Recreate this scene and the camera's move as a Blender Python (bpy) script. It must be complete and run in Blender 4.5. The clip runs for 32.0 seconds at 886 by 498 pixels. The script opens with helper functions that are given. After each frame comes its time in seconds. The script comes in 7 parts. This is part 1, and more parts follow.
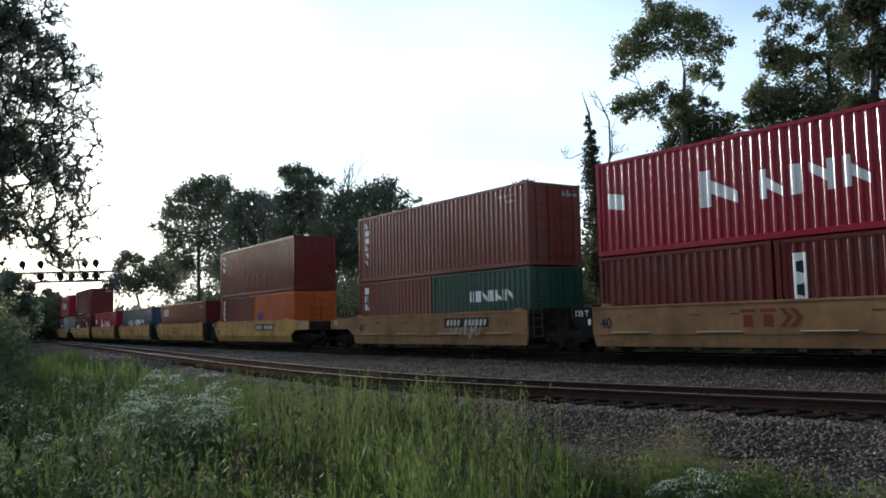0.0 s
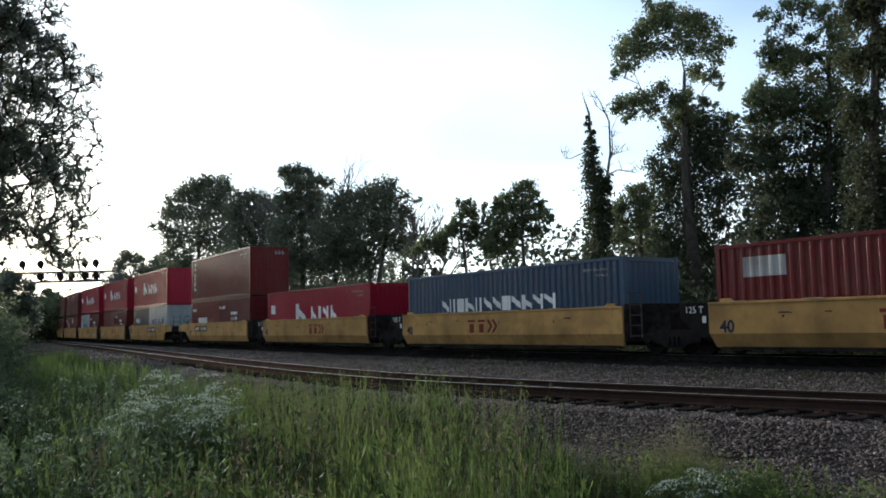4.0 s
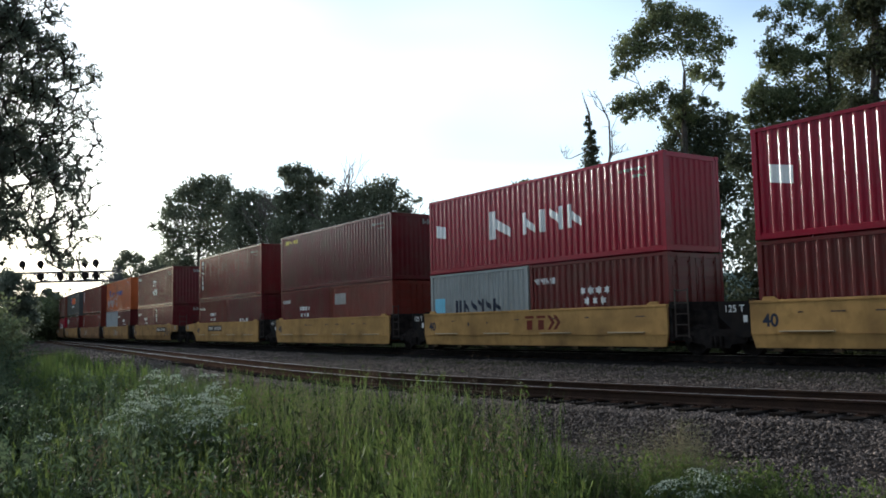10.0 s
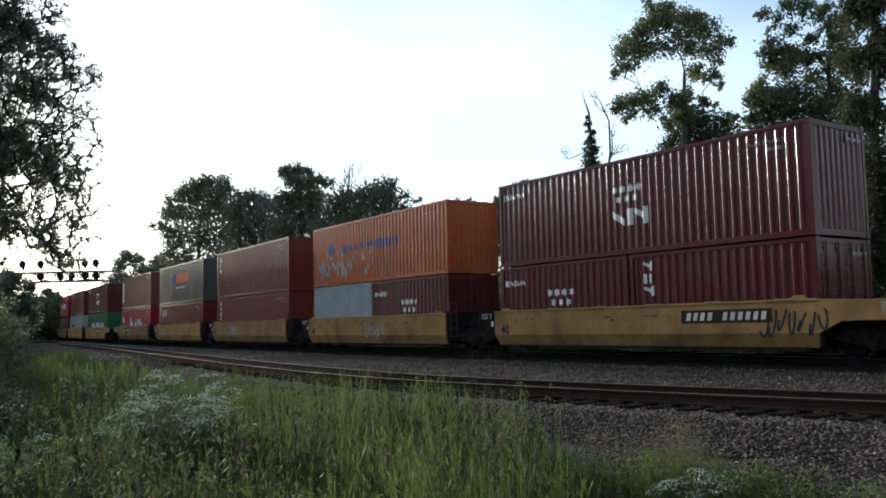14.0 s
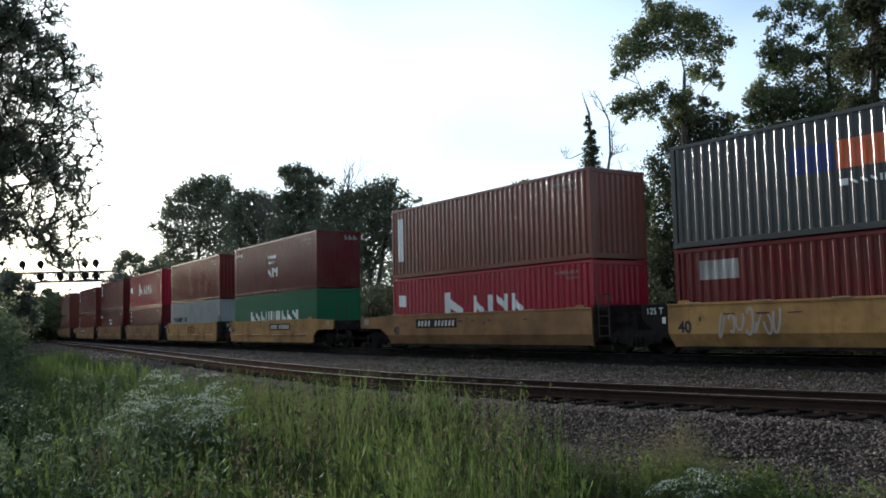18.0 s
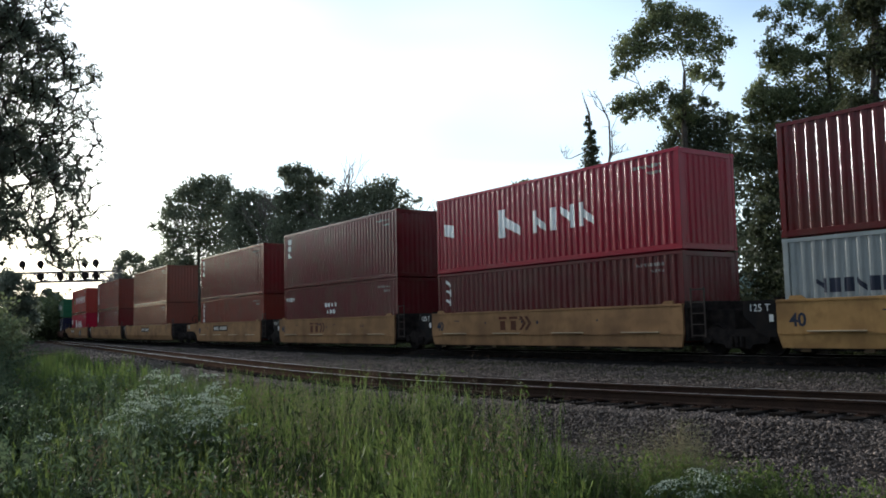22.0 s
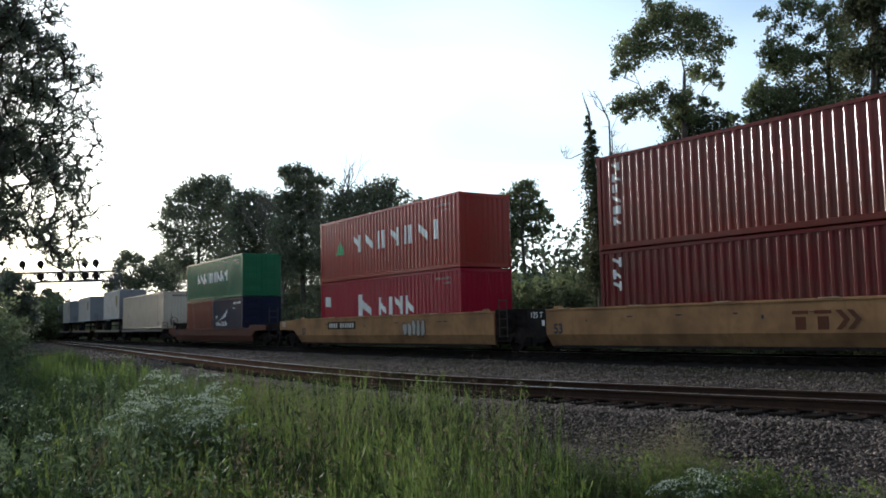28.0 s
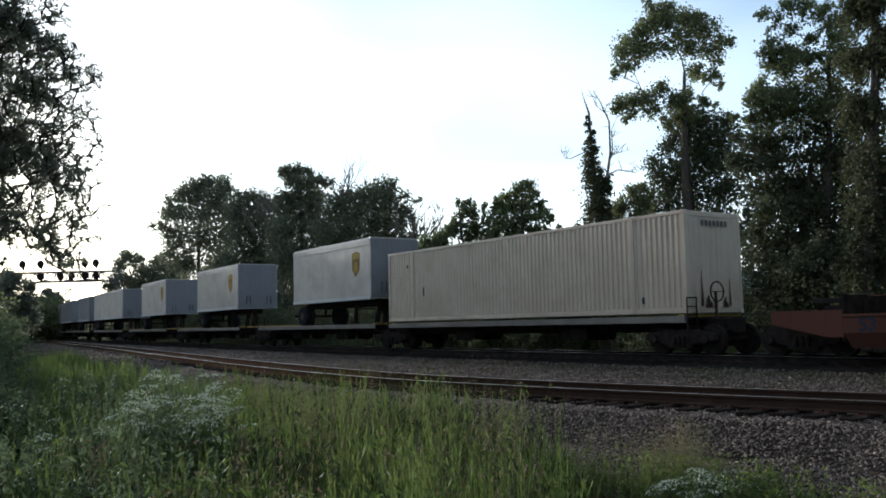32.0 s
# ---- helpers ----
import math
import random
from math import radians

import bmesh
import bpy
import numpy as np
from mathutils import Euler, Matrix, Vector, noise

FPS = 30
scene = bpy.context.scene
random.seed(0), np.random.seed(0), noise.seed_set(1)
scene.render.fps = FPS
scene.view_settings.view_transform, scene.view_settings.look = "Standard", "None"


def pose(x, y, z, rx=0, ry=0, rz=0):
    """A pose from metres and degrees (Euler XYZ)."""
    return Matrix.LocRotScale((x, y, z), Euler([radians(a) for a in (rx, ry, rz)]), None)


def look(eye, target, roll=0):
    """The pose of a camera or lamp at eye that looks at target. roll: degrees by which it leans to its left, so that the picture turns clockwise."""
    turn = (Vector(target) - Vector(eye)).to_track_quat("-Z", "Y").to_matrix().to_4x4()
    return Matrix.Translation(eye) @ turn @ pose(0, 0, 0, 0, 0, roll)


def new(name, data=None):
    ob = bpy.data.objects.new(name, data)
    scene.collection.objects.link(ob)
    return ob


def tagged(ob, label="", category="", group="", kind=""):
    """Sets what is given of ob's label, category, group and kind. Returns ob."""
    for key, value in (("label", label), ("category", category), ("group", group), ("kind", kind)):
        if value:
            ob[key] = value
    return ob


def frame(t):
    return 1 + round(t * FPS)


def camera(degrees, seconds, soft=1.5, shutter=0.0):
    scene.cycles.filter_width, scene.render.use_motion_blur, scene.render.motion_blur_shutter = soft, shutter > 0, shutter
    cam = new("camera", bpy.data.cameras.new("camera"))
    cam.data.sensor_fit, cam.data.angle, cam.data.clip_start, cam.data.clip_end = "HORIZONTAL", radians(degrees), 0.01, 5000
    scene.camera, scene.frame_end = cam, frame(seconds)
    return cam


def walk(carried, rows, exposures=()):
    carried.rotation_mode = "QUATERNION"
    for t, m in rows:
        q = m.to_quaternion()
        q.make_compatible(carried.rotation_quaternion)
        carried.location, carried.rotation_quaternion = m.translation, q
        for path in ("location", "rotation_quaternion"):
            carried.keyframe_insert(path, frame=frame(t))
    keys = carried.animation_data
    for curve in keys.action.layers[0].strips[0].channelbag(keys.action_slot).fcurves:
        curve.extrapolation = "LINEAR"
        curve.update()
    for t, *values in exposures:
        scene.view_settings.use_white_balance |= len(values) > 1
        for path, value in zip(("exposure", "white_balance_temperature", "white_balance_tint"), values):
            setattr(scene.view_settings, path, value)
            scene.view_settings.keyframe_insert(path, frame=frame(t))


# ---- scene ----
# The camera stands still beside a double-track line; a container train passes.
cam = camera(53.41, 32.0, soft=1.78)
EYE = (0.0, 0.0, 1.53)
VIEW = look(EYE, (0.0, 10.0, 1.53 + 10 * math.tan(0.07103)), roll=-2.479)
STOPS = 0.43
walk(cam, [(0.0, VIEW), (32.0, VIEW)], exposures=[(0.0, STOPS, 6180, 10), (32.0, STOPS, 6280, 10)])

# ---- light: hazy low sun beyond the train, to the left ----
SUN_AZ, SUN_EL = 38.3, 11.0           # degrees left of the view axis, above the horizon
world = bpy.data.worlds.new("sky")
scene.world = world
world.use_nodes = True
wn, wl = world.node_tree.nodes, world.node_tree.links
sky = wn.new("ShaderNodeTexSky")
sky.sky_type = "NISHITA"
sky.sun_disc = False
sky.sun_elevation = radians(SUN_EL)
sky.sun_rotation = radians(-SUN_AZ)
sky.air_density, sky.dust_density, sky.ozone_density = 1.0, 0.9, 2.6
coords = wn.new("ShaderNodeTexCoord")
stretch = wn.new("ShaderNodeMapping")
stretch.inputs["Scale"].default_value = (1.0, 1.0, 3.2)
stretch.inputs["Location"].default_value = (3.1, 1.7, 0.4)
cloud = wn.new("ShaderNodeTexNoise")
cloud.inputs["Scale"].default_value, cloud.inputs["Detail"].default_value = 1.3, 3.0
veil = wn.new("ShaderNodeMapRange")
veil.inputs["From Min"].default_value, veil.inputs["From Max"].default_value = 0.38, 0.72
veil.inputs["To Min"].default_value, veil.inputs["To Max"].default_value = 0.05, 0.34
thin = wn.new("ShaderNodeMix")
thin.data_type = "RGBA"
thin.inputs["B"].default_value = (11.0, 12.0, 12.6, 1.0)
wl.new(coords.outputs["Generated"], stretch.inputs["Vector"])
wl.new(stretch.outputs["Vector"], cloud.inputs["Vector"])
wl.new(cloud.outputs["Fac"], veil.inputs["Value"])
height = wn.new("ShaderNodeSeparateXYZ")
wl.new(coords.outputs["Generated"], height.inputs["Vector"])
haze = wn.new("ShaderNodeMapRange")
haze.inputs["From Min"].default_value, haze.inputs["From Max"].default_value = 0.0, 0.22
haze.inputs["To Min"].default_value, haze.inputs["To Max"].default_value = 0.75, 0.0
wl.new(height.outputs["Z"], haze.inputs["Value"])
thick = wn.new("ShaderNodeMath")
thick.operation = "MAXIMUM"
wl.new(veil.outputs["Result"], thick.inputs[0])
wl.new(haze.outputs["Result"], thick.inputs[1])
wl.new(thick.outputs["Value"], thin.inputs["Factor"])
wl.new(sky.outputs["Color"], thin.inputs["A"])
wl.new(thin.outputs["Result"], wn["Background"].inputs["Color"])
wn["Background"].inputs["Strength"].default_value = 0.163
sun = new("sun", bpy.data.lights.new("sun", "SUN"))
sun.data.energy, sun.data.angle, sun.data.color = 5.0, radians(1.0), (1.0, 0.95, 0.88)
_a, _e = radians(SUN_AZ), radians(SUN_EL)
TO_SUN = Vector((-math.sin(_a) * math.cos(_e), math.cos(_a) * math.cos(_e), math.sin(_e)))
sun.matrix_world = look(TO_SUN * 100, (0, 0, 0))


# ---- helpers of this scene ----
def node_mat(name):
    m = bpy.data.materials.new(name)
    m.use_nodes = True
    return m, m.node_tree.nodes, m.node_tree.links, m.node_tree.nodes["Principled BSDF"]


def tex_noise(n, l, scale, detail=4.0, stretch_z=None, vec="Object"):
    t = n.new("ShaderNodeTexNoise")
    t.inputs["Scale"].default_value, t.inputs["Detail"].default_value = scale, detail
    c = n.new("ShaderNodeTexCoord")
    src = c.outputs[vec]
    if stretch_z:
        mp = n.new("ShaderNodeMapping")
        mp.inputs["Scale"].default_value = stretch_z
        l.new(src, mp.inputs["Vector"])
        src = mp.outputs["Vector"]
    l.new(src, t.inputs["Vector"])
    return t.outputs["Fac"]


def span(n, l, fac, a, b, lo=0.0, hi=1.0):
    r = n.new("ShaderNodeMapRange")
    for k, v in (("From Min", a), ("From Max", b), ("To Min", lo), ("To Max", hi)):
        r.inputs[k].default_value = v
    l.new(fac, r.inputs["Value"])
    return r.outputs["Result"]


def mixed(n, l, fac, a, b, mode="MIX"):
    x = n.new("ShaderNodeMix")
    x.data_type, x.blend_type = "RGBA", mode
    for k, v in (("Factor", fac), ("A", a), ("B", b)):
        if hasattr(v, "links"):
            l.new(v, x.inputs[k])
        else:
            x.inputs[k].default_value = v if k == "Factor" else (*v, 1.0)
    return x.outputs["Result"]


def relief(n, l, bsdf, fac, strength, distance=0.01):
    b = n.new("ShaderNodeBump")
    b.inputs["Strength"].default_value, b.inputs["Distance"].default_value = strength, distance
    l.new(fac, b.inputs["Height"])
    l.new(b.outputs["Normal"], bsdf.inputs["Normal"])


PAINTS = {}


def paint(name, rgb, rough=0.5, wear=0.35, soil=(0.07, 0.045, 0.03), gloss=0.04):
    """Weathered paint on steel: streaks, stains, fine grain."""
    if name in PAINTS:
        return PAINTS[name]
    m, n, l, p = node_mat(name)
    stain = span(n, l, tex_noise(n, l, 0.9, 6.0), 0.42, 0.75, 0.0, wear)
    streak = span(n, l, tex_noise(n, l, 1.0, 5.0, (7.0, 7.0, 0.35)), 0.52, 0.8, 0.0, wear * 1.1)
    blot = span(n, l, tex_noise(n, l, 3.4, 8.0), 0.5, 0.7, 0.0, 0.75 * wear)
    grain = tex_noise(n, l, 60.0, 3.0)
    info = n.new("ShaderNodeObjectInfo")
    tone = span(n, l, info.outputs["Random"], 0, 1, 0.88, 1.1)
    mul = n.new("ShaderNodeVectorMath")
    mul.operation = "SCALE"
    mul.inputs[0].default_value = rgb
    l.new(tone, mul.inputs["Scale"])
    c = mixed(n, l, stain, mul.outputs["Vector"], soil)
    c = mixed(n, l, blot, c, tuple(0.45 * a + 0.5 * b for a, b in zip(rgb, soil)))
    c = mixed(n, l, streak, c, tuple(0.6 * a + 0.25 * b for a, b in zip(rgb, soil)))
    l.new(c, p.inputs["Base Color"])
    l.new(span(n, l, grain, 0.3, 0.7, 0.84 * rough, 1.25 * rough), p.inputs["Roughness"])
    p.inputs["Specular IOR Level"].default_value = gloss
    relief(n, l, p, tex_noise(n, l, 5.0, 5.0), 0.1, 0.008)
    PAINTS[name] = m
    return m


def rough_mat(name, a, b, scale, rough=0.9, bump=0.4, metal=0.0, fine=40.0):
    m, n, l, p = node_mat(name)
    big = span(n, l, tex_noise(n, l, scale, 6.0), 0.35, 0.68)
    small = span(n, l, tex_noise(n, l, fine, 4.0), 0.3, 0.7, 0.0, 0.5)
    c = mixed(n, l, big, a, b)
    c = mixed(n, l, small, c, tuple(0.55 * v for v in a))
    l.new(c, p.inputs["Base Color"])
    p.inputs["Roughness"].default_value, p.inputs["Metallic"].default_value = rough, metal
    p.inputs["Specular IOR Level"].default_value = 0.0
    relief(n, l, p, tex_noise(n, l, fine, 5.0), bump, 0.02)
    return m


def leaf_mat(name, a, b, glow=0.35):
    """Leaves: each a little different, letting some light through."""
    m, n, l, p = node_mat(name)
    geo = n.new("ShaderNodeNewGeometry")
    c = mixed(n, l, geo.outputs["Random Per Island"], a, b)
    big = span(n, l, tex_noise(n, l, 0.5, 3.0), 0.4, 0.7, 0.0, 0.6)
    c = mixed(n, l, big, c, tuple(0.6 * v for v in a))
    l.new(c, p.inputs["Base Color"])
    p.inputs["Roughness"].default_value, p.inputs["Specular IOR Level"].default_value = 0.75, 0.25
    t = n.new("ShaderNodeBsdfTranslucent")
    warm = n.new("ShaderNodeHueSaturation")
    warm.inputs["Value"].default_value, warm.inputs["Hue"].default_value = 1.2, 0.495
    l.new(c, warm.inputs["Color"])
    l.new(warm.outputs["Color"], t.inputs["Color"])
    mx = n.new("ShaderNodeMixShader")
    mx.inputs[0].default_value = glow
    l.new(p.outputs[0], mx.inputs[1])
    l.new(t.outputs[0], mx.inputs[2])
    l.new(mx.outputs[0], n["Material Output"].inputs["Surface"])
    return m


class Geo:
    """Gathers vertices and faces for one mesh."""

    def __init__(self):
        self.v, self.f = [], []

    def add(self, verts, faces):
        k = len(self.v)
        self.v += [tuple(p) for p in verts]
        self.f += [tuple(i + k for i in q) for q in faces]
        return self

    def box(self, x0, x1, y0, y1, z0, z1, c=0.0):
        """A box, its long edges chamfered by c."""
        if c <= 0:
            return self.add([(x, y, z) for x in (x0, x1) for y in (y0, y1) for z in (z0, z1)],
                            [(0, 1, 3, 2), (4, 6, 7, 5), (0, 4, 5, 1), (2, 3, 7, 6), (0, 2, 6, 4), (1, 5, 7, 3)])
        lx, ly, lz = x1 - x0, y1 - y0, z1 - z0
        ring = lambda u0, u1, w0, w1: [(u0 + c, w0), (u1 - c, w0), (u1, w0 + c), (u1, w1 - c), (u1 - c, w1), (u0 + c, w1), (u0, w1 - c), (u0, w0 + c)]
        if lx >= ly and lx >= lz:
            pts = [[(x, a, b) for a, b in ring(y0, y1, z0, z1)] for x in (x0, x1)]
        elif ly >= lz:
            pts = [[(b, y, a) for a, b in ring(z0, z1, x0, x1)] for y in (y0, y1)]
        else:
            pts = [[(a, b, z) for a, b in ring(x0, x1, y0, y1)] for z in (z0, z1)]
        return self.loft(pts)

    def loft(self, rings, closed=True, caps=True):
        k, n = len(rings[0]), len(rings)
        faces = []
        for j in range(n - 1):
            for i in range(k if closed else k - 1):
                a, b = j * k + i, j * k + (i + 1) % k
                faces.append((a, b, b + k, a + k))
        if caps and closed:
            faces += [tuple(reversed(range(k))), tuple(range((n - 1) * k, n * k))]
        return self.add([p for r in rings for p in r], faces)

    def prism(self, pts, y0, y1):
        """A polygon in x and z, as thick as y0 to y1."""
        return self.loft([[(x, y0, z) for x, z in pts], [(x, y1, z) for x, z in pts]])

    def tube(self, path, radii, sides=7):
        rings = []
        for i, p in enumerate(path):
            p = Vector(p)
            d = Vector(path[min(i + 1, len(path) - 1)]) - Vector(path[max(i - 1, 0)])
            d = d.normalized() if d.length > 1e-6 else Vector((0, 0, 1))
            u = d.cross(Vector((0.31, 0.87, 0.37))).normalized()
            w = d.cross(u)
            r = radii[i] if hasattr(radii, "__len__") else radii
            rings.append([tuple(p + (u * math.cos(a) + w * math.sin(a)) * r)
                          for a in (2 * math.pi * k / sides for k in range(sides))])
        return self.loft(rings)

    def mesh(self, name, smooth=False):
        me = bpy.data.meshes.new(name)
        me.from_pydata(self.v, [], self.f)
        bm = bmesh.new()
        bm.from_mesh(me)
        bmesh.ops.recalc_face_normals(bm, faces=bm.faces)
        bm.to_mesh(me)
        bm.free()
        me.materials.append(None)
        if smooth:
            me.shade_smooth()
        return me


def fast_mesh(name, verts, tris):
    """A mesh straight from arrays, for leaves, blades and stones."""
    me = bpy.data.meshes.new(name)
    nt = len(tris)
    me.vertices.add(len(verts))
    me.vertices.foreach_set("co", np.asarray(verts, np.float32).ravel())
    me.loops.add(nt * 3)
    me.loops.foreach_set("vertex_index", np.asarray(tris, np.int32).ravel())
    me.polygons.add(nt)
    me.polygons.foreach_set("loop_start", np.arange(0, nt * 3, 3, dtype=np.int32))
    me.update(calc_edges=True)
    me.validate()
    me.materials.append(None)
    return me


def piece(name, me, material, parent=None, label="", m=None):
    """One mesh object on mesh data that may be shared; its material is its own."""
    ob = new(name, me)
    ob.material_slots[0].link = "OBJECT"
    ob.material_slots[0].material = material
    if parent is not None:
        ob.parent = parent
    if m is not None:
        ob.matrix_basis = m
    if label:
        ob["label"] = label
    return ob


MESHES = {}


def shared(key, make):
    if key not in MESHES:
        MESHES[key] = make()
    return MESHES[key]


def thing(name, label, category, group="", m=None):
    ob = tagged(new(name), label, category, group)
    ob.empty_display_size = 0.3
    if m is not None:
        ob.matrix_basis = m
    return ob


# ---- the line of the track: distance along it, offset across it ----
STEP = 0.5
S_ALL = np.arange(-620.0, 470.0, STEP)


def heading(s):
    s = np.asarray(s, float)
    mid = np.clip(s, -110.0, 0.0)
    h = -0.90699 + 0.00271 * mid + 2.842e-5 * mid ** 2 / 2
    h = np.where(s > 0, h + 0.00271 * s, h)
    return np.where(s < -110.0, h + 0.002 * (s + 110.0), h)


_h = heading(S_ALL + STEP / 2)
_x, _y = np.concatenate([[0], np.cumsum(np.cos(_h) * STEP)[:-1]]), np.concatenate([[0], np.cumsum(np.sin(_h) * STEP)[:-1]])
_i0 = int(np.argmin(np.abs(S_ALL)))
LINE_X, LINE_Y = _x - _x[_i0] + 18.358, _y - _y[_i0] + 8.737
LINE_H = heading(S_ALL)
CENTRE = 1.18                          # the train's track centre, across from the line
BANK = -1.54                           # cant of the track, degrees


def spot(s, o=0.0):
    x, y, h = np.interp(s, S_ALL, LINE_X), np.interp(s, S_ALL, LINE_Y), np.interp(s, S_ALL, LINE_H)
    return x - np.sin(h) * o, y + np.cos(h) * o, h


def near_offset(s):
    """The far rail of the near track: it swings out before the camera and closes up far along the line."""
    s = np.asarray(s, float)
    far = np.abs(np.minimum(s + 23.0, 0.0)) ** 1.5
    bend = np.exp(-((np.maximum(s, -23.0) + 23.0) / 18.0) ** 2)
    return np.where(s < -23.0, -6.75 + 6.6 * far / (far + 302.0), -3.75 - 3.0 * bend)


_keep = slice(None, None, 4)


def line_coords(x, y):
    """Distance along and offset across the line of points of the plan."""
    x, y = np.asarray(x, float), np.asarray(y, float)
    lx, ly, ls, lh = LINE_X[_keep], LINE_Y[_keep], S_ALL[_keep], LINE_H[_keep]
    s, o = np.empty(len(x)), np.empty(len(x))
    for a in range(0, len(x), 4000):
        b = slice(a, a + 4000)
        d = (x[b, None] - lx) ** 2 + (y[b, None] - ly) ** 2
        i = d.argmin(1)
        dx, dy = x[b] - lx[i], y[b] - ly[i]
        s[b] = ls[i] + dx * np.cos(lh[i]) + dy * np.sin(lh[i])
        o[b] = -dx * np.sin(lh[i]) + dy * np.cos(lh[i])
    return s, o


def bumps(x, y, k, seed=0.0):
    return np.sin(x * k + 1.7 + seed) * np.cos(y * k * 1.13 - 0.6 + seed) + 0.5 * np.sin(x * k * 2.3 - y * k * 1.9 + seed)


def ground_z(x, y):
    """Height of the ground: two ballast beds, a gravel pad, the grassy verge, the wooded side."""
    x, y = np.asarray(x, float), np.asarray(y, float)
    s, o = line_coords(x, y)
    c = near_offset(s) - 0.75
    toe = c - 1.9
    z = np.interp(o - toe, [-3.2, -1.2, 0.0], [-0.75, -0.62, -0.30])
    z = np.where(o > 0.6 + CENTRE, np.interp(o, [CENTRE + 0.6, CENTRE + 1.9, CENTRE + 4.0, CENTRE + 7.0, CENTRE + 13.0, 60.0],
                                             [-0.19, -0.22, -1.1, -1.0, -0.2, 0.8]), z)
    z = np.where((o <= 0.6 + CENTRE) & (o > toe), np.interp(o, [-2.6, -1.4, -0.4, 0.0, 1.8], [-0.30, -0.33, -0.24, -0.19, -0.19]), z)
    z = z + np.where(o < toe - 1.2, 0.07 * bumps(x, y, 0.9), 0.012 * bumps(x, y, 2.1))
    return z


# ---- materials ----
RAIL_SIDE = rough_mat("rusty_rail", (0.048, 0.031, 0.024), (0.075, 0.045, 0.031), 3.0, 0.95, 0.3)
PLATE = paint("soiled_number_panel", (0.03, 0.022, 0.017), 0.75, 0.5)
m, n, l, p = node_mat("worn_steel")
p.inputs["Base Color"].default_value, p.inputs["Metallic"].default_value = (0.55, 0.53, 0.5, 1), 1.0
l.new(span(n, l, tex_noise(n, l, 30.0), 0.3, 0.7, 0.22, 0.4), p.inputs["Roughness"])
RAIL_TOP = m
TIE = rough_mat("weathered_oak_tie", (0.016, 0.0135, 0.0115), (0.034, 0.029, 0.025), 2.0, 0.95, 0.6)
BALLAST = rough_mat("grey_ballast_bed", (0.038, 0.03, 0.025), (0.066, 0.052, 0.043), 0.8, 0.95, 1.0, fine=22.0)
m, n, l, p = node_mat("crushed_stone")
geo = n.new("ShaderNodeNewGeometry")
lone = n.new("ShaderNodeMath")
lone.operation = "POWER"
lone.inputs[1].default_value = 2.4
l.new(geo.outputs["Random Per Island"], lone.inputs[0])
c = mixed(n, l, lone.outputs["Value"], (0.042, 0.0335, 0.0285), (0.22, 0.178, 0.152))
c = mixed(n, l, span(n, l, tex_noise(n, l, 0.6, 4.0), 0.42, 0.7, 0.0, 0.5), c, (0.05, 0.042, 0.036))
l.new(c, p.inputs["Base Color"])
p.inputs["Roughness"].default_value, p.inputs["Specular IOR Level"].default_value = 0.9, 0.15
STONE = m
SOIL = rough_mat("grassy_soil", (0.045, 0.055, 0.02), (0.06, 0.05, 0.03), 0.35, 0.95, 0.5, fine=9.0)
GRASS = leaf_mat("meadow_grass", (0.047, 0.084, 0.022), (0.112, 0.15, 0.04), 0.44)
DRY = leaf_mat("dry_grass", (0.14, 0.105, 0.06), (0.12, 0.11, 0.05), 0.3)
WEED = leaf_mat("weed_leaf", (0.058, 0.1, 0.026), (0.14, 0.172, 0.052), 0.5)
SILVER_WEED = leaf_mat("grey_green_weed_leaf", (0.047, 0.077, 0.042), (0.1, 0.13, 0.07), 0.42)
DARK_WEED = leaf_mat("dark_weed_leaf", (0.014, 0.024, 0.009), (0.035, 0.052, 0.018), 0.3)
FEATHER = leaf_mat("pale_feathery_grass", (0.16, 0.145, 0.09), (0.11, 0.12, 0.06), 0.4)
SEED_HEAD = leaf_mat("brown_seed_head", (0.15, 0.11, 0.075), (0.1, 0.085, 0.055), 0.3)
BLOOM = rough_mat("white_florets", (0.72, 0.76, 0.6), (0.55, 0.6, 0.45), 30.0, 0.8, 0.1)
YELLOW_BLOOM = rough_mat("yellow_petals", (0.6, 0.45, 0.04), (0.5, 0.4, 0.05), 30.0, 0.7, 0.1)
LEAF = leaf_mat("summer_leaf", (0.09, 0.115, 0.056), (0.155, 0.172, 0.082), 0.5)
# leaf colour made paler and greyer to carry a veil of glare
LEAF_VEILED = leaf_mat("veiled_leaf", (0.115, 0.135, 0.1), (0.17, 0.185, 0.135), 0.58)
# black stands for the shade beneath the train, put into the ballast colour
BED_SHADE = rough_mat("shade_black_ballast", (0.012, 0.011, 0.01), (0.022, 0.02, 0.018), 1.5, 0.95, 0.8, fine=25.0)
# distance haze over the wood is mixed into this leaf colour
LEAF_HAZED = leaf_mat("hazed_leaf", (0.11, 0.128, 0.085), (0.16, 0.172, 0.112), 0.55)
# leaf colour darkened to stand for the shade inside dense growth
LEAF_SHADE = leaf_mat("shade_leaf", (0.036, 0.048, 0.027), (0.07, 0.082, 0.042), 0.35)
IVY = leaf_mat("ivy_leaf", (0.036, 0.046, 0.023), (0.076, 0.082, 0.038), 0.32)
BARK = rough_mat("grey_bark", (0.06, 0.05, 0.042), (0.11, 0.095, 0.08), 3.0, 0.95, 0.8)
DEAD_BARK = rough_mat("bleached_bark", (0.17, 0.15, 0.13), (0.1, 0.085, 0.07), 3.0, 0.95, 0.5)
IRON = rough_mat("sooty_iron", (0.018, 0.0155, 0.0145), (0.04, 0.032, 0.028), 4.0, 0.9, 0.3)
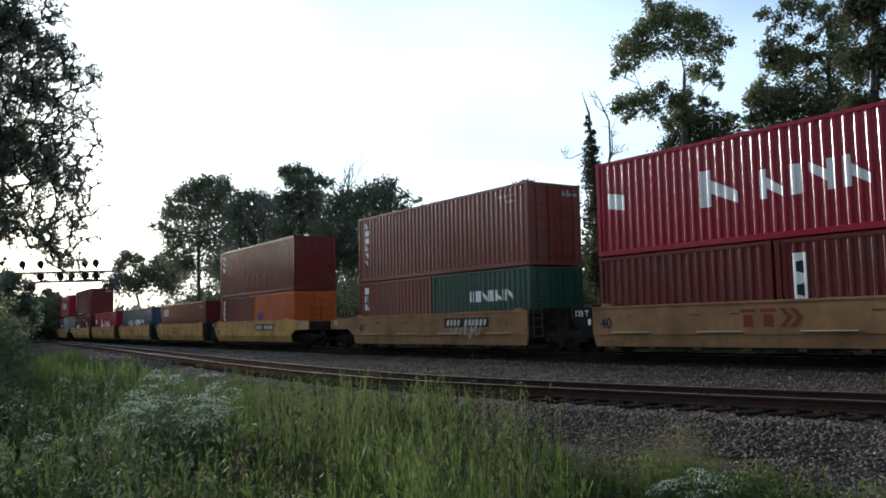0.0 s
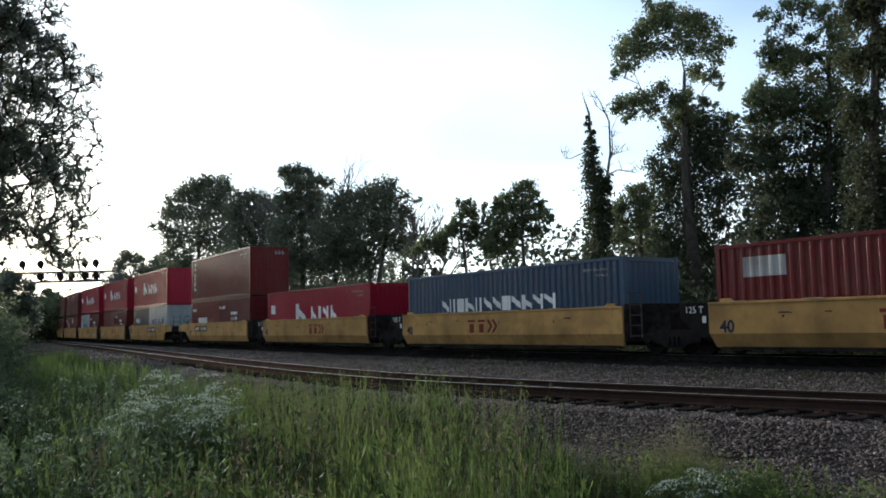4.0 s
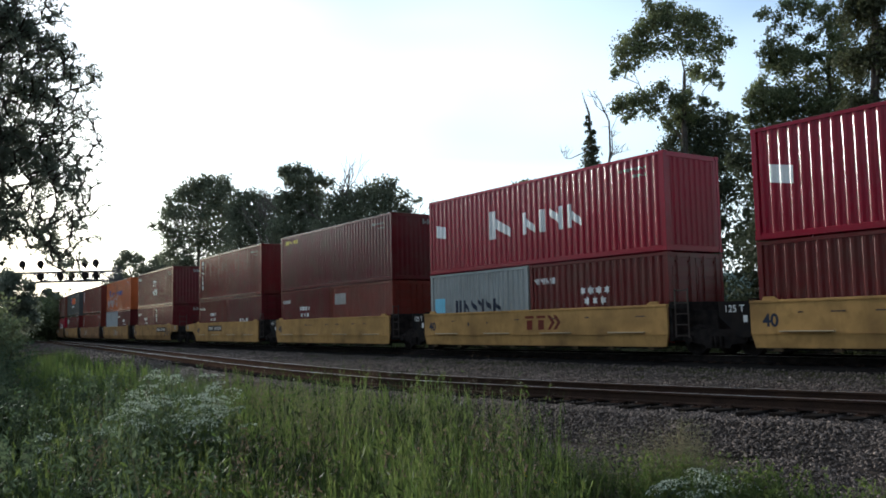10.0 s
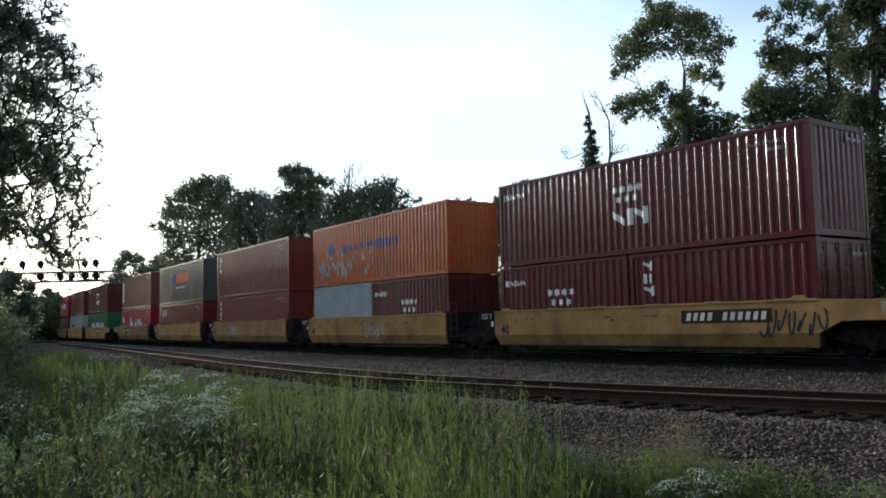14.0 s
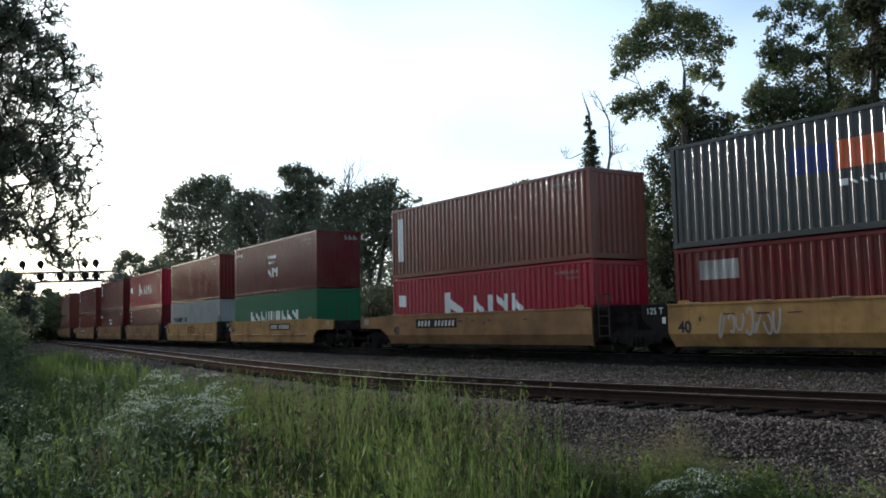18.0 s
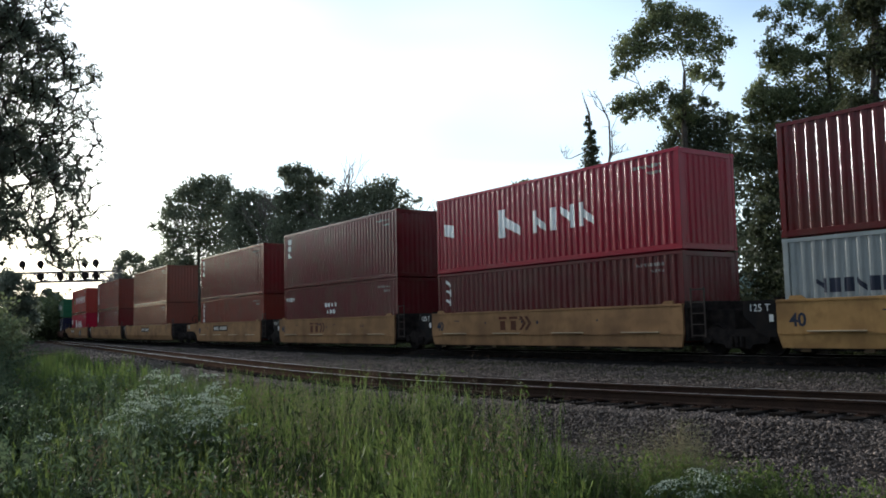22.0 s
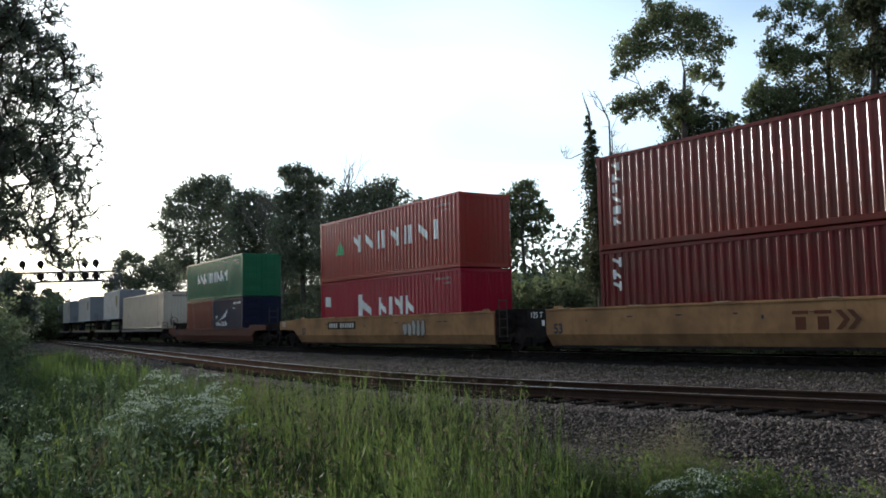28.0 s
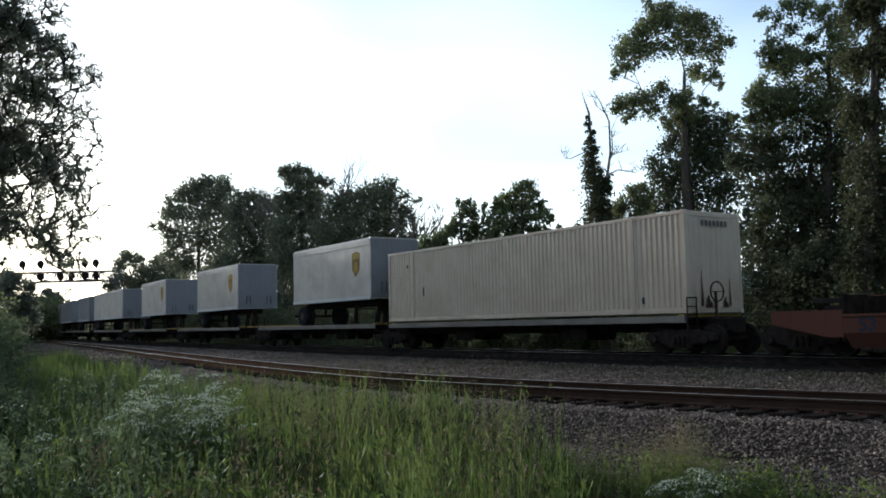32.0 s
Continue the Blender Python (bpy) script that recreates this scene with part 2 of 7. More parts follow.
RUNG = paint("grimy_ladder_paint", (0.05, 0.042, 0.036), 0.7, 0.4)
BLACK = paint("black_paint", (0.009, 0.009, 0.0095), 0.75, 0.25)
BRIDGE = paint("weathered_bridge_steel", (0.1, 0.1, 0.1), 0.7, 0.3)
GALV = paint("galvanised_steel", (0.42, 0.43, 0.43), 0.5, 0.2)
YELLOW = paint("faded_yellow_paint", (0.44, 0.25, 0.086), 0.68, 0.7, (0.1, 0.062, 0.03))
YELLOW_DULL = paint("brown_soiled_yellow_paint", (0.285, 0.158, 0.074), 0.72, 0.7, (0.09, 0.05, 0.03))
YELLOW_WORN = paint("rust_streaked_yellow_paint", (0.375, 0.212, 0.08), 0.7, 0.8, (0.11, 0.06, 0.03))
# paler than the sill: the glint along the guide bars is painted on
BAR_GLINT = paint("glint_bar_paint", (0.42, 0.34, 0.22), 0.45, 0.3)
BRACKET = paint("sooty_bracket_paint", (0.085, 0.06, 0.035), 0.7, 0.6)
OXIDE = paint("oxide_red_paint", (0.082, 0.033, 0.024), 0.6, 0.45)
LOGO_RED = paint("worn_red_lettering", (0.17, 0.034, 0.022), 0.6, 0.4)
WHITE = paint("chalky_white_lettering", (0.68, 0.67, 0.63), 0.22, 0.18, gloss=0.18)
FADED_WHITE = paint("faded_white_panel", (0.36, 0.34, 0.31), 0.22, 0.5, gloss=0.18)
CODE = paint("faded_code_lettering", (0.24, 0.22, 0.2), 0.22, 0.4, gloss=0.18)
INK = paint("dark_lettering", (0.03, 0.035, 0.05), 0.6, 0.15)
NAVY_INK = paint("navy_lettering", (0.035, 0.05, 0.16), 0.22, 0.15, gloss=0.18)
YELLOW_INK = paint("yellow_lettering", (0.6, 0.45, 0.06), 0.22, 0.15, gloss=0.18)
GREEN_INK = paint("green_emblem", (0.04, 0.28, 0.1), 0.22, 0.15, gloss=0.18)
ORANGE_INK = paint("orange_panel_paint", (0.6, 0.13, 0.05), 0.22, 0.2, gloss=0.18)
BLUE_INK = paint("light_blue_emblem", (0.2, 0.55, 0.7), 0.22, 0.15, gloss=0.18)
LOGO_BROWN = paint("worn_brown_lettering", (0.1, 0.035, 0.02), 0.6, 0.5)
BROWN_INK = paint("brown_shield_paint", (0.16, 0.1, 0.03), 0.6, 0.15)
COLOURS = {
    "red": paint("crimson_container_paint", (0.245, 0.008, 0.022), 0.18, 0.22, (0.13, 0.03, 0.03), gloss=0.18),
    "brown": paint("maroon_brown_container_paint", (0.112, 0.0135, 0.0135), 0.18, 0.45, gloss=0.18),
    "rust": paint("rust_red_container_paint", (0.14, 0.024, 0.0165), 0.18, 0.45, gloss=0.18),
    "plum": paint("dark_plum_container_paint", (0.088, 0.0105, 0.013), 0.18, 0.45, gloss=0.18),
    "tan": paint("sun_faded_brown_container_paint", (0.13, 0.035, 0.023), 0.18, 0.45, gloss=0.18),
    "green": paint("bright_green_container_paint", (0.017, 0.104, 0.049), 0.18, 0.2, gloss=0.18),
    "dark_green": paint("dark_green_container_paint", (0.016, 0.058, 0.038), 0.18, 0.25, gloss=0.18),
    "orange": paint("orange_container_paint", (0.40, 0.078, 0.018), 0.18, 0.45, gloss=0.18),
    "grey": paint("pale_grey_container_paint", (0.289, 0.315, 0.323), 0.18, 0.25, gloss=0.18),
    "steel": paint("slate_grey_container_paint", (0.062, 0.064, 0.06), 0.18, 0.25, gloss=0.18),
    "pale": paint("pale_blue_grey_container_paint", (0.27, 0.285, 0.27), 0.18, 0.25, gloss=0.18),
    "navy": paint("navy_container_paint", (0.0105, 0.0135, 0.032), 0.18, 0.2, gloss=0.18),
    "blue": paint("blue_container_paint", (0.03, 0.058, 0.095), 0.18, 0.25, gloss=0.18),
    "cream": paint("cream_white_container_paint", (0.38, 0.318, 0.25), 0.18, 0.25, (0.2, 0.13, 0.08), gloss=0.18),
    "scarlet": paint("scarlet_container_paint", (0.25, 0.026, 0.019), 0.18, 0.22, gloss=0.18),
}
TRAILER_WHITE = paint("trailer_white_sheet", (0.37, 0.345, 0.305), 0.5, 0.5, (0.17, 0.155, 0.14), 0.2)
TRAILER_GREY = paint("trailer_grey_sheet", (0.17, 0.17, 0.175), 0.55, 0.45, (0.12, 0.115, 0.11), 0.15)
RUBBER = rough_mat("tyre_rubber", (0.02, 0.02, 0.02), (0.03, 0.03, 0.03), 5.0, 0.9, 0.2)


# ---- ground ----
def make_ground():
    """One sheet, fine near the tracks and the camera, coarse to the horizon."""
    def axis(lo, hi, fine0, fine1, step):
        a = list(np.arange(fine0, fine1 + 0.01, step))
        g, v = step, fine0
        while v > lo:
            g *= 1.35
            v -= g
            a.insert(0, max(v, lo))
        g, v = step, fine1
        while v < hi:
            g *= 1.35
            v += g
            a.append(min(v, hi))
        return np.array(a)
    ax, ay = axis(-3000, 3000, -14, 16, 0.3), axis(-2500, 4000, 3, 34, 0.3)
    gx, gy = np.meshgrid(ax, ay, indexing="ij")
    z = ground_z(gx.ravel(), gy.ravel())
    nx, ny = len(ax), len(ay)
    i = (np.arange(nx - 1)[:, None] * ny + np.arange(ny - 1)).ravel()
    tris = np.concatenate([np.stack([i, i + ny, i + ny + 1], 1), np.stack([i, i + ny + 1, i + 1], 1)])
    me = fast_mesh("ground", np.stack([gx.ravel(), gy.ravel(), z - 0.02], 1), tris)
    me.shade_smooth()
    return tagged(piece("ground", me, SOIL), "weedy soil beside the railway line", "ground", kind="structure")


def make_bed(name, label, centre, lo, hi, s0, s1, mat=None):
    """A ballast bed: a strip that follows the line."""
    ss = np.concatenate([np.arange(s0, -70, 6.0), np.arange(-70, 12, 0.5), np.arange(12, s1, 6.0)])
    os_ = np.linspace(lo, hi, 46)
    S, O = np.meshgrid(ss, os_, indexing="ij")
    x, y, _ = spot(S.ravel(), O.ravel() + centre(S.ravel()))
    z = ground_z(x, y) + (0.024 if mat else 0.012)
    z = z - 0.08 * ((O.ravel() < lo + 0.01) | (O.ravel() > hi - 0.01))
    a, b = S.shape
    i = (np.arange(a - 1)[:, None] * b + np.arange(b - 1)).ravel()
    tris = np.concatenate([np.stack([i, i + b + 1, i + b], 1), np.stack([i, i + 1, i + b + 1], 1)])
    me = fast_mesh(name, np.stack([x, y, z], 1), tris)
    me.shade_smooth()
    return tagged(piece(name, me, mat or BALLAST), label, "ballast", kind="structure")


make_ground()
# the strip below the cars is coloured dark as their shade
make_bed("ballast_bed", "ballast under the far track, blackened for the shade of the train", lambda s: 0 * s, -0.55, 3.4, -600, 450, BED_SHADE)
make_bed("ballast_shoulder", "grey crushed-stone shoulder of the near track", lambda s: near_offset(s) - 0.75, -4.6, 4.2, -600, 450)


# ---- rails and ties ----
RAIL_PROFILE = [(-0.07, -0.18), (0.07, -0.18), (0.07, -0.165), (0.014, -0.145), (0.011, -0.05), (0.036, -0.036),
                (0.036, -0.008), (0.026, 0.0), (-0.026, 0.0), (-0.036, -0.008), (-0.036, -0.036), (-0.011, -0.05), (-0.014, -0.145), (-0.07, -0.165)]


def rail_pair(parent, offset, top, cant, side_mat):
    ss = np.concatenate([np.arange(-600, -120, 6.0), np.arange(-120, 20, 1.0), np.arange(20, 450, 6.0)])
    for side in (-1, 1):
        for name, prof, mat, up in (("rail", RAIL_PROFILE, side_mat, 0.0), ("rail_head", [(-0.026, 0.0), (0.026, 0.0), (0.026, 0.003), (-0.026, 0.003)], RAIL_TOP, 0.001)):
            rings = []
            for s in ss:
                o = float(offset(s)) + side * 0.7475
                rings.append([(*[float(v) for v in spot(s, o + u)[:2]], top - side * cant / 2 + w + up) for u, w in prof])
            ob = piece(name, Geo().loft(rings).mesh(name), mat, parent, "bright worn running surface" if up else "")


def make_track(label, offset, top, cant, s0, s1, side_mat):
    root = tagged(new("railway_track"), label, "railway track", kind="structure")
    rail_pair(root, offset, top, cant, side_mat)

    def tie_mesh():
        return Geo().box(-0.115, 0.115, -1.3, 1.3, -0.18, 0.0, 0.012).mesh("tie")

    def plate_mesh():
        g = Geo()
        for y in (-0.7475, 0.7475):
            g.box(-0.1, 0.1, y - 0.17, y + 0.17, 0.0, 0.018)
            for dx, dy in ((-0.06, -0.1), (0.06, 0.1), (0.05, -0.1)):
                g.box(dx - 0.012, dx + 0.012, y + dy - 0.02, y + dy + 0.02, 0.018, 0.05)
        return g.mesh("tie_plates")
    rnd = random.Random(5)
    s = s0
    while s < s1:
        x, y, h = spot(s, float(offset(s)))
        m = pose(float(x), float(y), top - 0.2 + rnd.uniform(-0.012, 0.006), math.degrees(cant / 1.5) * -1, 0, math.degrees(float(h)) + rnd.uniform(-1.2, 1.2))
        m = m @ Matrix.Translation((0, rnd.uniform(-0.06, 0.06), 0))
        tie = piece("tie", shared("tie", tie_mesh), TIE, root, m=m)
        if -45 < s < 5:
            piece("tie_plates", shared("tie_plates", plate_mesh), RAIL_SIDE, tie)
        s += 0.53
    return root


make_track("near railway track with rusty rails and bright rail tops", lambda s: near_offset(s) - 0.75, -0.06, 0.04, -95.0, 2.0, RAIL_SIDE)
make_track("far railway track that carries the train", lambda s: CENTRE + 0 * np.asarray(s, float), 0.0, 0.04, -70.0, 4.0, IRON)


# ---- containers ----
WIDE, SKIN, DEEP, WAVE = 2.438, 0.012, 0.036, 0.278
THEIR = []                              # things on the train: object, place along the train, length


def waves(length):
    """Breaks of the corrugated side: place along it and depth below the outer face."""
    x, end, out = -length / 2 + 0.17, length / 2 - 0.17, []
    count = int((end - x) / (WAVE if length < 15 else 0.2))
    wave = (end - x) / count
    soft, tilt = 0.008, math.atan2(DEEP, 0.215 * wave)
    radius = soft / math.tan(tilt / 2)
    for _ in range(count):
        for f, d, a0, a1 in ((0.0, DEEP, 0.0, 1.0), (0.215, 0.0, 1.0, 0.0), (0.5, 0.0, 0.0, -1.0), (0.715, DEEP, -1.0, 0.0)):
            # a bend of the sheet, rounded in four short steps
            px, pd = x + f * wave - soft * math.cos(a0 * tilt), d + soft * math.sin(a0 * tilt)
            out.append((px, pd))
            for k in range(1, 5):
                a = (a0 + (a1 - a0) * (k - 0.5) / 4) * tilt
                step = 2 * radius * math.sin(tilt / 8)
                px, pd = px + step * math.cos(a), pd - step * math.sin(a)
                out.append((px, pd))
        x += wave
    return out + [(end, DEEP)]


def side_mesh(length, height):
    g, y = Geo(), -WIDE / 2 + SKIN
    pts = waves(length)
    k = len(pts)
    v = [(x, y + d, z) for z in (0.15, height - 0.09) for x, d in pts]
    g.add(v, [(i, i + 1, i + k + 1, i + k) for i in range(k - 1)])
    b = [(x, y + 0.05, z) for z in (0.15, height - 0.09) for x in (pts[0][0], pts[-1][0])]
    g.add(b, [(0, 2, 3, 1)])
    return g.mesh("side_panel")


def end_mesh(height):
    g, n_ = Geo(), 9
    w = (WIDE - 0.3) / n_
    v = []
    for z in (0.15, height - 0.12):
        for i in range(n_):
            y = -WIDE / 2 + 0.15 + i * w
            v += [(-0.04, y, z), (-0.026, y + 0.3 * w, z), (-0.026, y + 0.55 * w, z), (-0.04, y + 0.85 * w, z)]
    k = n_ * 4
    g.add(v, [(i, i + 1, i + k + 1, i + k) for i in range(k - 1)])
    g.box(-0.06, -0.02, -WIDE / 2 + 0.1, -WIDE / 2 + 0.2, 0.12, height - 0.1).box(-0.06, -0.02, WIDE / 2 - 0.25, WIDE / 2 - 0.1, 0.12, height - 0.1)
    return g.mesh("end_panel")


def roof_mesh(length):
    g = Geo()
    n_ = int(length / 0.55)
    w = (length - 0.3) / n_
    v = []
    for y in (-WIDE / 2 + 0.06, WIDE / 2 - 0.06):
        for i in range(n_):
            x = -length / 2 + 0.15 + i * w
            v += [(x, y, -0.04), (x + 0.2 * w, y, -0.02), (x + 0.5 * w, y, -0.02), (x + 0.7 * w, y, -0.04)]
    k = n_ * 4
    g.add(v, [(i, i + 1, i + k + 1, i + k) for i in range(k - 1)])
    return g.mesh("roof_panel")


def door_mesh(height):
    """One door leaf, from the middle of the end to its edge."""
    g = Geo()
    g.box(-0.05, -0.02, 0.01, WIDE / 2 - 0.12, 0.16, height - 0.14)
    return g.mesh("door")


def rods_mesh(height):
    g, y = Geo(), 0.0
    g.tube([(0.02, y, 0.12), (0.02, y, height - 0.1)], 0.017, 6)
    for z in (0.35, 1.1, height - 0.7, height - 0.3):
        g.box(-0.02, 0.03, y - 0.06, y + 0.06, z, z + 0.05)
    g.box(0.02, 0.045, y - 0.02, y + 0.22, 1.08, 1.12)
    return g.mesh("lock_rod")


class Shapes(Geo):
    """A row of painted shapes; next() ends one and begins another."""

    def __init__(self):
        self.v, self.f, self.done = [], [], []

    def next(self):
        if self.f:
            one = Geo()
            one.v, one.f = self.v, self.f
            self.done.append(one)
        self.v, self.f = [], []


def strip(g, length, x0, x1, lo, hi, lift=0.004):
    """Painted shape that follows the corrugations; lo and hi are heights at its two ends."""
    pts = waves(length)
    xs = sorted({x0, x1, *[x for x, _ in pts if x0 < x < x1]})
    dx, dd = [x for x, _ in pts], [d for _, d in pts]
    v = []
    for x in xs:
        f = (x - x0) / (x1 - x0)
        y = -WIDE / 2 + SKIN - lift + float(np.interp(x, dx, dd))
        v += [(x, y, lo[0] + f * (lo[1] - lo[0])), (x, y, hi[0] + f * (hi[1] - hi[0]))]
    g.add(v, [(2 * i, 2 * i + 2, 2 * i + 3, 2 * i + 1) for i in range(len(xs) - 1)])


def block(g, length, x, z, w, h, form):
    """One plain block as large as a painted letter: t and v taper to one side, d is slanted, b is a bar, x a pair of bars."""
    if isinstance(g, Shapes):
        g.next()
    if form == "b":
        strip(g, length, x, x + w, (z, z), (z + h, z + h))
    elif form == "x":
        strip(g, length, x, x + 0.28 * w, (z, z), (z + h, z + h))
        strip(g, length, x + 0.54 * w, x + 0.82 * w, (z, z), (z + h, z + h))
    elif form == "t":
        strip(g, length, x, x + 0.3 * w, (z, z), (z + h, z + h))
        strip(g, length, x + 0.3 * w, x + w, (z + 0.35 * h, z), (z + 0.72 * h, z + 0.32 * h))
    elif form == "v":
        strip(g, length, x, x + 0.7 * w, (z + 0.68 * h, z + 0.28 * h), (z + h, z + 0.65 * h))
        strip(g, length, x + 0.7 * w, x + w, (z, z), (z + h, z + h))
    else:
        strip(g, length, x, x + w, (z + 0.58 * h, z), (z + h, z + 0.42 * h))


def row(g, length, x, z, forms, width, height, gap):
    """A row of blocks; a bar takes half the width."""
    for form in forms:
        w = width * (0.5 if form == "b" else 1.0)
        block(g, length, x, z, w, height, form)
        x += w + gap


def blocks(g, length, x, z, count, width, height, gap, rnd):
    """A row of small plain blocks, as large as painted letters."""
    for _ in range(count):
        w = width * rnd.uniform(0.85, 1.1)
        block(g, length, x, z, w, height, rnd.choice("tvdbx"))
        x += w + gap
    return x


def star_row(g, length, x, z, size):
    for row, n_ in ((1, 4), (0, 3)):
        for k in range(n_):
            cx = x + (k + (0.5 if row == 0 else 0)) * size * 1.35
            cz = z + row * size * 1.25
            g.next()
            h = size / 2 * 1.1
            for sx in (-1, 1):
                for x0, x1, lo, hi in ((0.87, 0.58, (0.5, 0.0), (0.5, 0.5)), (0.87, 0.58, (-0.5, -0.5), (-0.5, 0.0)), (0.58, 0.29, (-0.5, -0.5), (0.5, 0.5)), (0.29, 0.0, (-0.5, -1.0), (0.5, 1.0))):
                    ends = [(cx + sx * x0 * h, cz + lo[0] * h, cz + hi[0] * h), (cx + sx * x1 * h, cz + lo[1] * h, cz + hi[1] * h)]
                    ends.sort()
                    (xa, la, ha), (xb, lb, hb) = ends
                    strip(g, length, xa, xb, (la, lb), (ha, hb))


def marking(root, kind, L, H, rnd):
    """Painted shapes on the side that shows; kind names the layout."""
    def put(name, mat, label, fill):
        g = Shapes()
        fill(g)
        g.next()
        for one in g.done:
            piece(name, one.mesh(name), mat, root, label)
    a = -L / 2
    if kind == "big_serif":
        def fill(g):
            block(g, L, a + 0.322 * L, 0.365 * H, 1.2, 1.0, "t")
            row(g, L, a + 0.474 * L, 0.365 * H, "tbvt", 0.68, 0.76, 0.19)
        put("lettering", WHITE, "white painted shape", fill)
        put("flag_emblem", WHITE, "small white flag emblem", lambda g: strip(g, L, a + 0.5, a + 1.15, (0.5 * H, 0.46 * H), (0.66 * H, 0.62 * H)))
    elif kind == "low_serif":
        def fill(g):
            block(g, L, a + 0.322 * L, 0.36 * H, 1.2, 0.95, "t")
            row(g, L, a + 0.474 * L, 0.36 * H, "tbvt", 0.68, 0.76, 0.19)
        put("lettering", WHITE, "white painted shape", fill)
        put("flag_emblem", WHITE, "small white flag emblem", lambda g: strip(g, L, a + 0.45, a + 1.05, (0.56 * H, 0.54 * H), (0.74 * H, 0.72 * H)))
    elif kind == "stars":
        put("star_emblem", WHITE, "white star shape", lambda g: star_row(g, L, a + 0.42 * L, 0.5 * H, 0.26))
        put("lettering", WHITE, "small white painted shape", lambda g: blocks(g, L, a + 0.25, 0.74 * H, 7, 0.12, 0.2, 0.03, rnd))
    elif kind == "stars_name":
        put("star_emblem", WHITE, "white star shape", lambda g: star_row(g, L, a + 0.46 * L, 0.58 * H, 0.24))
        put("lettering", WHITE, "large white painted shape", lambda g: row(g, L, a + 0.45 * L, 0.3 * H, "dbv", 0.5, 0.5, 0.08))
        put("code_mark", WHITE, "small white painted shape", lambda g: blocks(g, L, a + 0.3, 0.8 * H, 7, 0.13, 0.2, 0.03, rnd))
    elif kind == "column":
        def fill(g):
            for k in range(6):
                blocks(g, L, a + 0.62, H * 0.82 - k * 0.33, 1, 0.3, 0.25, 0, rnd)
        put("lettering", WHITE, "white painted shape", fill)
    elif kind == "short_column":
        def fill(g):
            for k in range(3):
                blocks(g, L, a + 0.55, H * 0.8 - k * 0.36, 1, 0.34, 0.28, 0, rnd)
        put("lettering", WHITE, "white painted shape", fill)
    elif kind == "plate_column":
        put("lettering", WHITE, "tall white painted panel", lambda g: strip(g, L, a + 0.5, a + 0.9, (0.24 * H, 0.24 * H), (0.86 * H, 0.86 * H)))
    elif kind == "wide_name":
        put("lettering", WHITE, "white painted shape", lambda g: row(g, L, a + 0.23 * L, 0.36 * H, "tdtxxxttv", 0.68, 0.66, 0.1))
    elif kind == "wide_name_high":
        put("lettering", WHITE, "white painted shape", lambda g: row(g, L, a + 0.22 * L, 0.42 * H, "tdtxxxttv", 0.64, 0.68, 0.1))
    elif kind == "triangle_name":
        put("lettering", WHITE, "white painted shape", lambda g: row(g, L, a + 0.285 * L, 0.42 * H, "vdxvxdb", 0.72, 0.78, 0.42))
        def tri(g):
            strip(g, L, a + 0.14 * L, a + 0.175 * L, (0.42 * H, 0.42 * H), (0.44 * H, 0.66 * H))
            strip(g, L, a + 0.175 * L, a + 0.21 * L, (0.42 * H, 0.42 * H), (0.66 * H, 0.44 * H))
        put("emblem", GREEN_INK, "green triangular emblem", tri)
    elif kind == "dark_name":
        if L < 8:
            put("lettering", INK, "dark painted shape", lambda g: blocks(g, L, a + 0.2 * L + 0.5, 0.42 * H, 6, 0.4, 0.46, 0.09, rnd))
            put("emblem", BLUE_INK, "light blue square emblem", lambda g: strip(g, L, a + 0.3, a + 0.95, (0.4 * H, 0.4 * H), (0.64 * H, 0.64 * H)))
        else:
            put("lettering", INK, "dark painted shape", lambda g: blocks(g, L, a + 0.07 * L, 0.47 * H, 11, 0.26, 0.34, 0.07, rnd))
    elif kind == "navy_name":
        put("lettering", NAVY_INK, "navy painted shape", lambda g: blocks(g, L, a + 0.16 * L, 0.4 * H, 5, 0.62, 0.55, 0.2, rnd))
    elif kind == "navy_tag":
        put("emblem", NAVY_INK, "dark blue painted shape", lambda g: blocks(g, L, a + 0.13 * L, 0.36 * H, 2, 0.42, 0.6, 0.1, rnd))
    elif kind == "white_name":
        put("lettering", WHITE, "white painted shape", lambda g: blocks(g, L, a + 0.16 * L, 0.5 * H, 5, 0.32, 0.42, 0.08, rnd))
    elif kind == "seven_name":
        put("lettering", WHITE, "white painted shape", lambda g: blocks(g, L, a + 0.42 * L, 0.56 * H, 7, 0.3, 0.4, 0.08, rnd))
    elif kind == "white_plate":
        put("plate", FADED_WHITE, "faded white painted panel", lambda g: strip(g, L, a + 0.07 * L, a + 0.08 * L + 1.1, (0.66 * H, 0.66 * H), (0.86 * H, 0.86 * H)))
    elif kind == "low_plate":
        put("plate", WHITE, "white painted panel with worn edges", lambda g: strip(g, L, a + 0.26 * L, a + 0.26 * L + 2.0, (0.42 * H, 0.42 * H), (0.56 * H, 0.56 * H)))
        put("code_mark", WHITE, "small white painted shape", lambda g: blocks(g, L, a + 0.3, 0.72 * H, 6, 0.12, 0.2, 0.03, rnd))
    elif kind == "two_tiles":
        put("plate", WHITE, "tall white painted panel", lambda g: strip(g, L, a + 0.5, a + 0.86, (0.3 * H, 0.3 * H), (0.86 * H, 0.86 * H)))
        def glyphs(g):
            for z in (0.44 * H, 0.66 * H):
                g.next()
                strip(g, L, a + 0.58, a + 0.78, (z + 0.06, z), (z + 0.3, z + 0.34), 0.008)
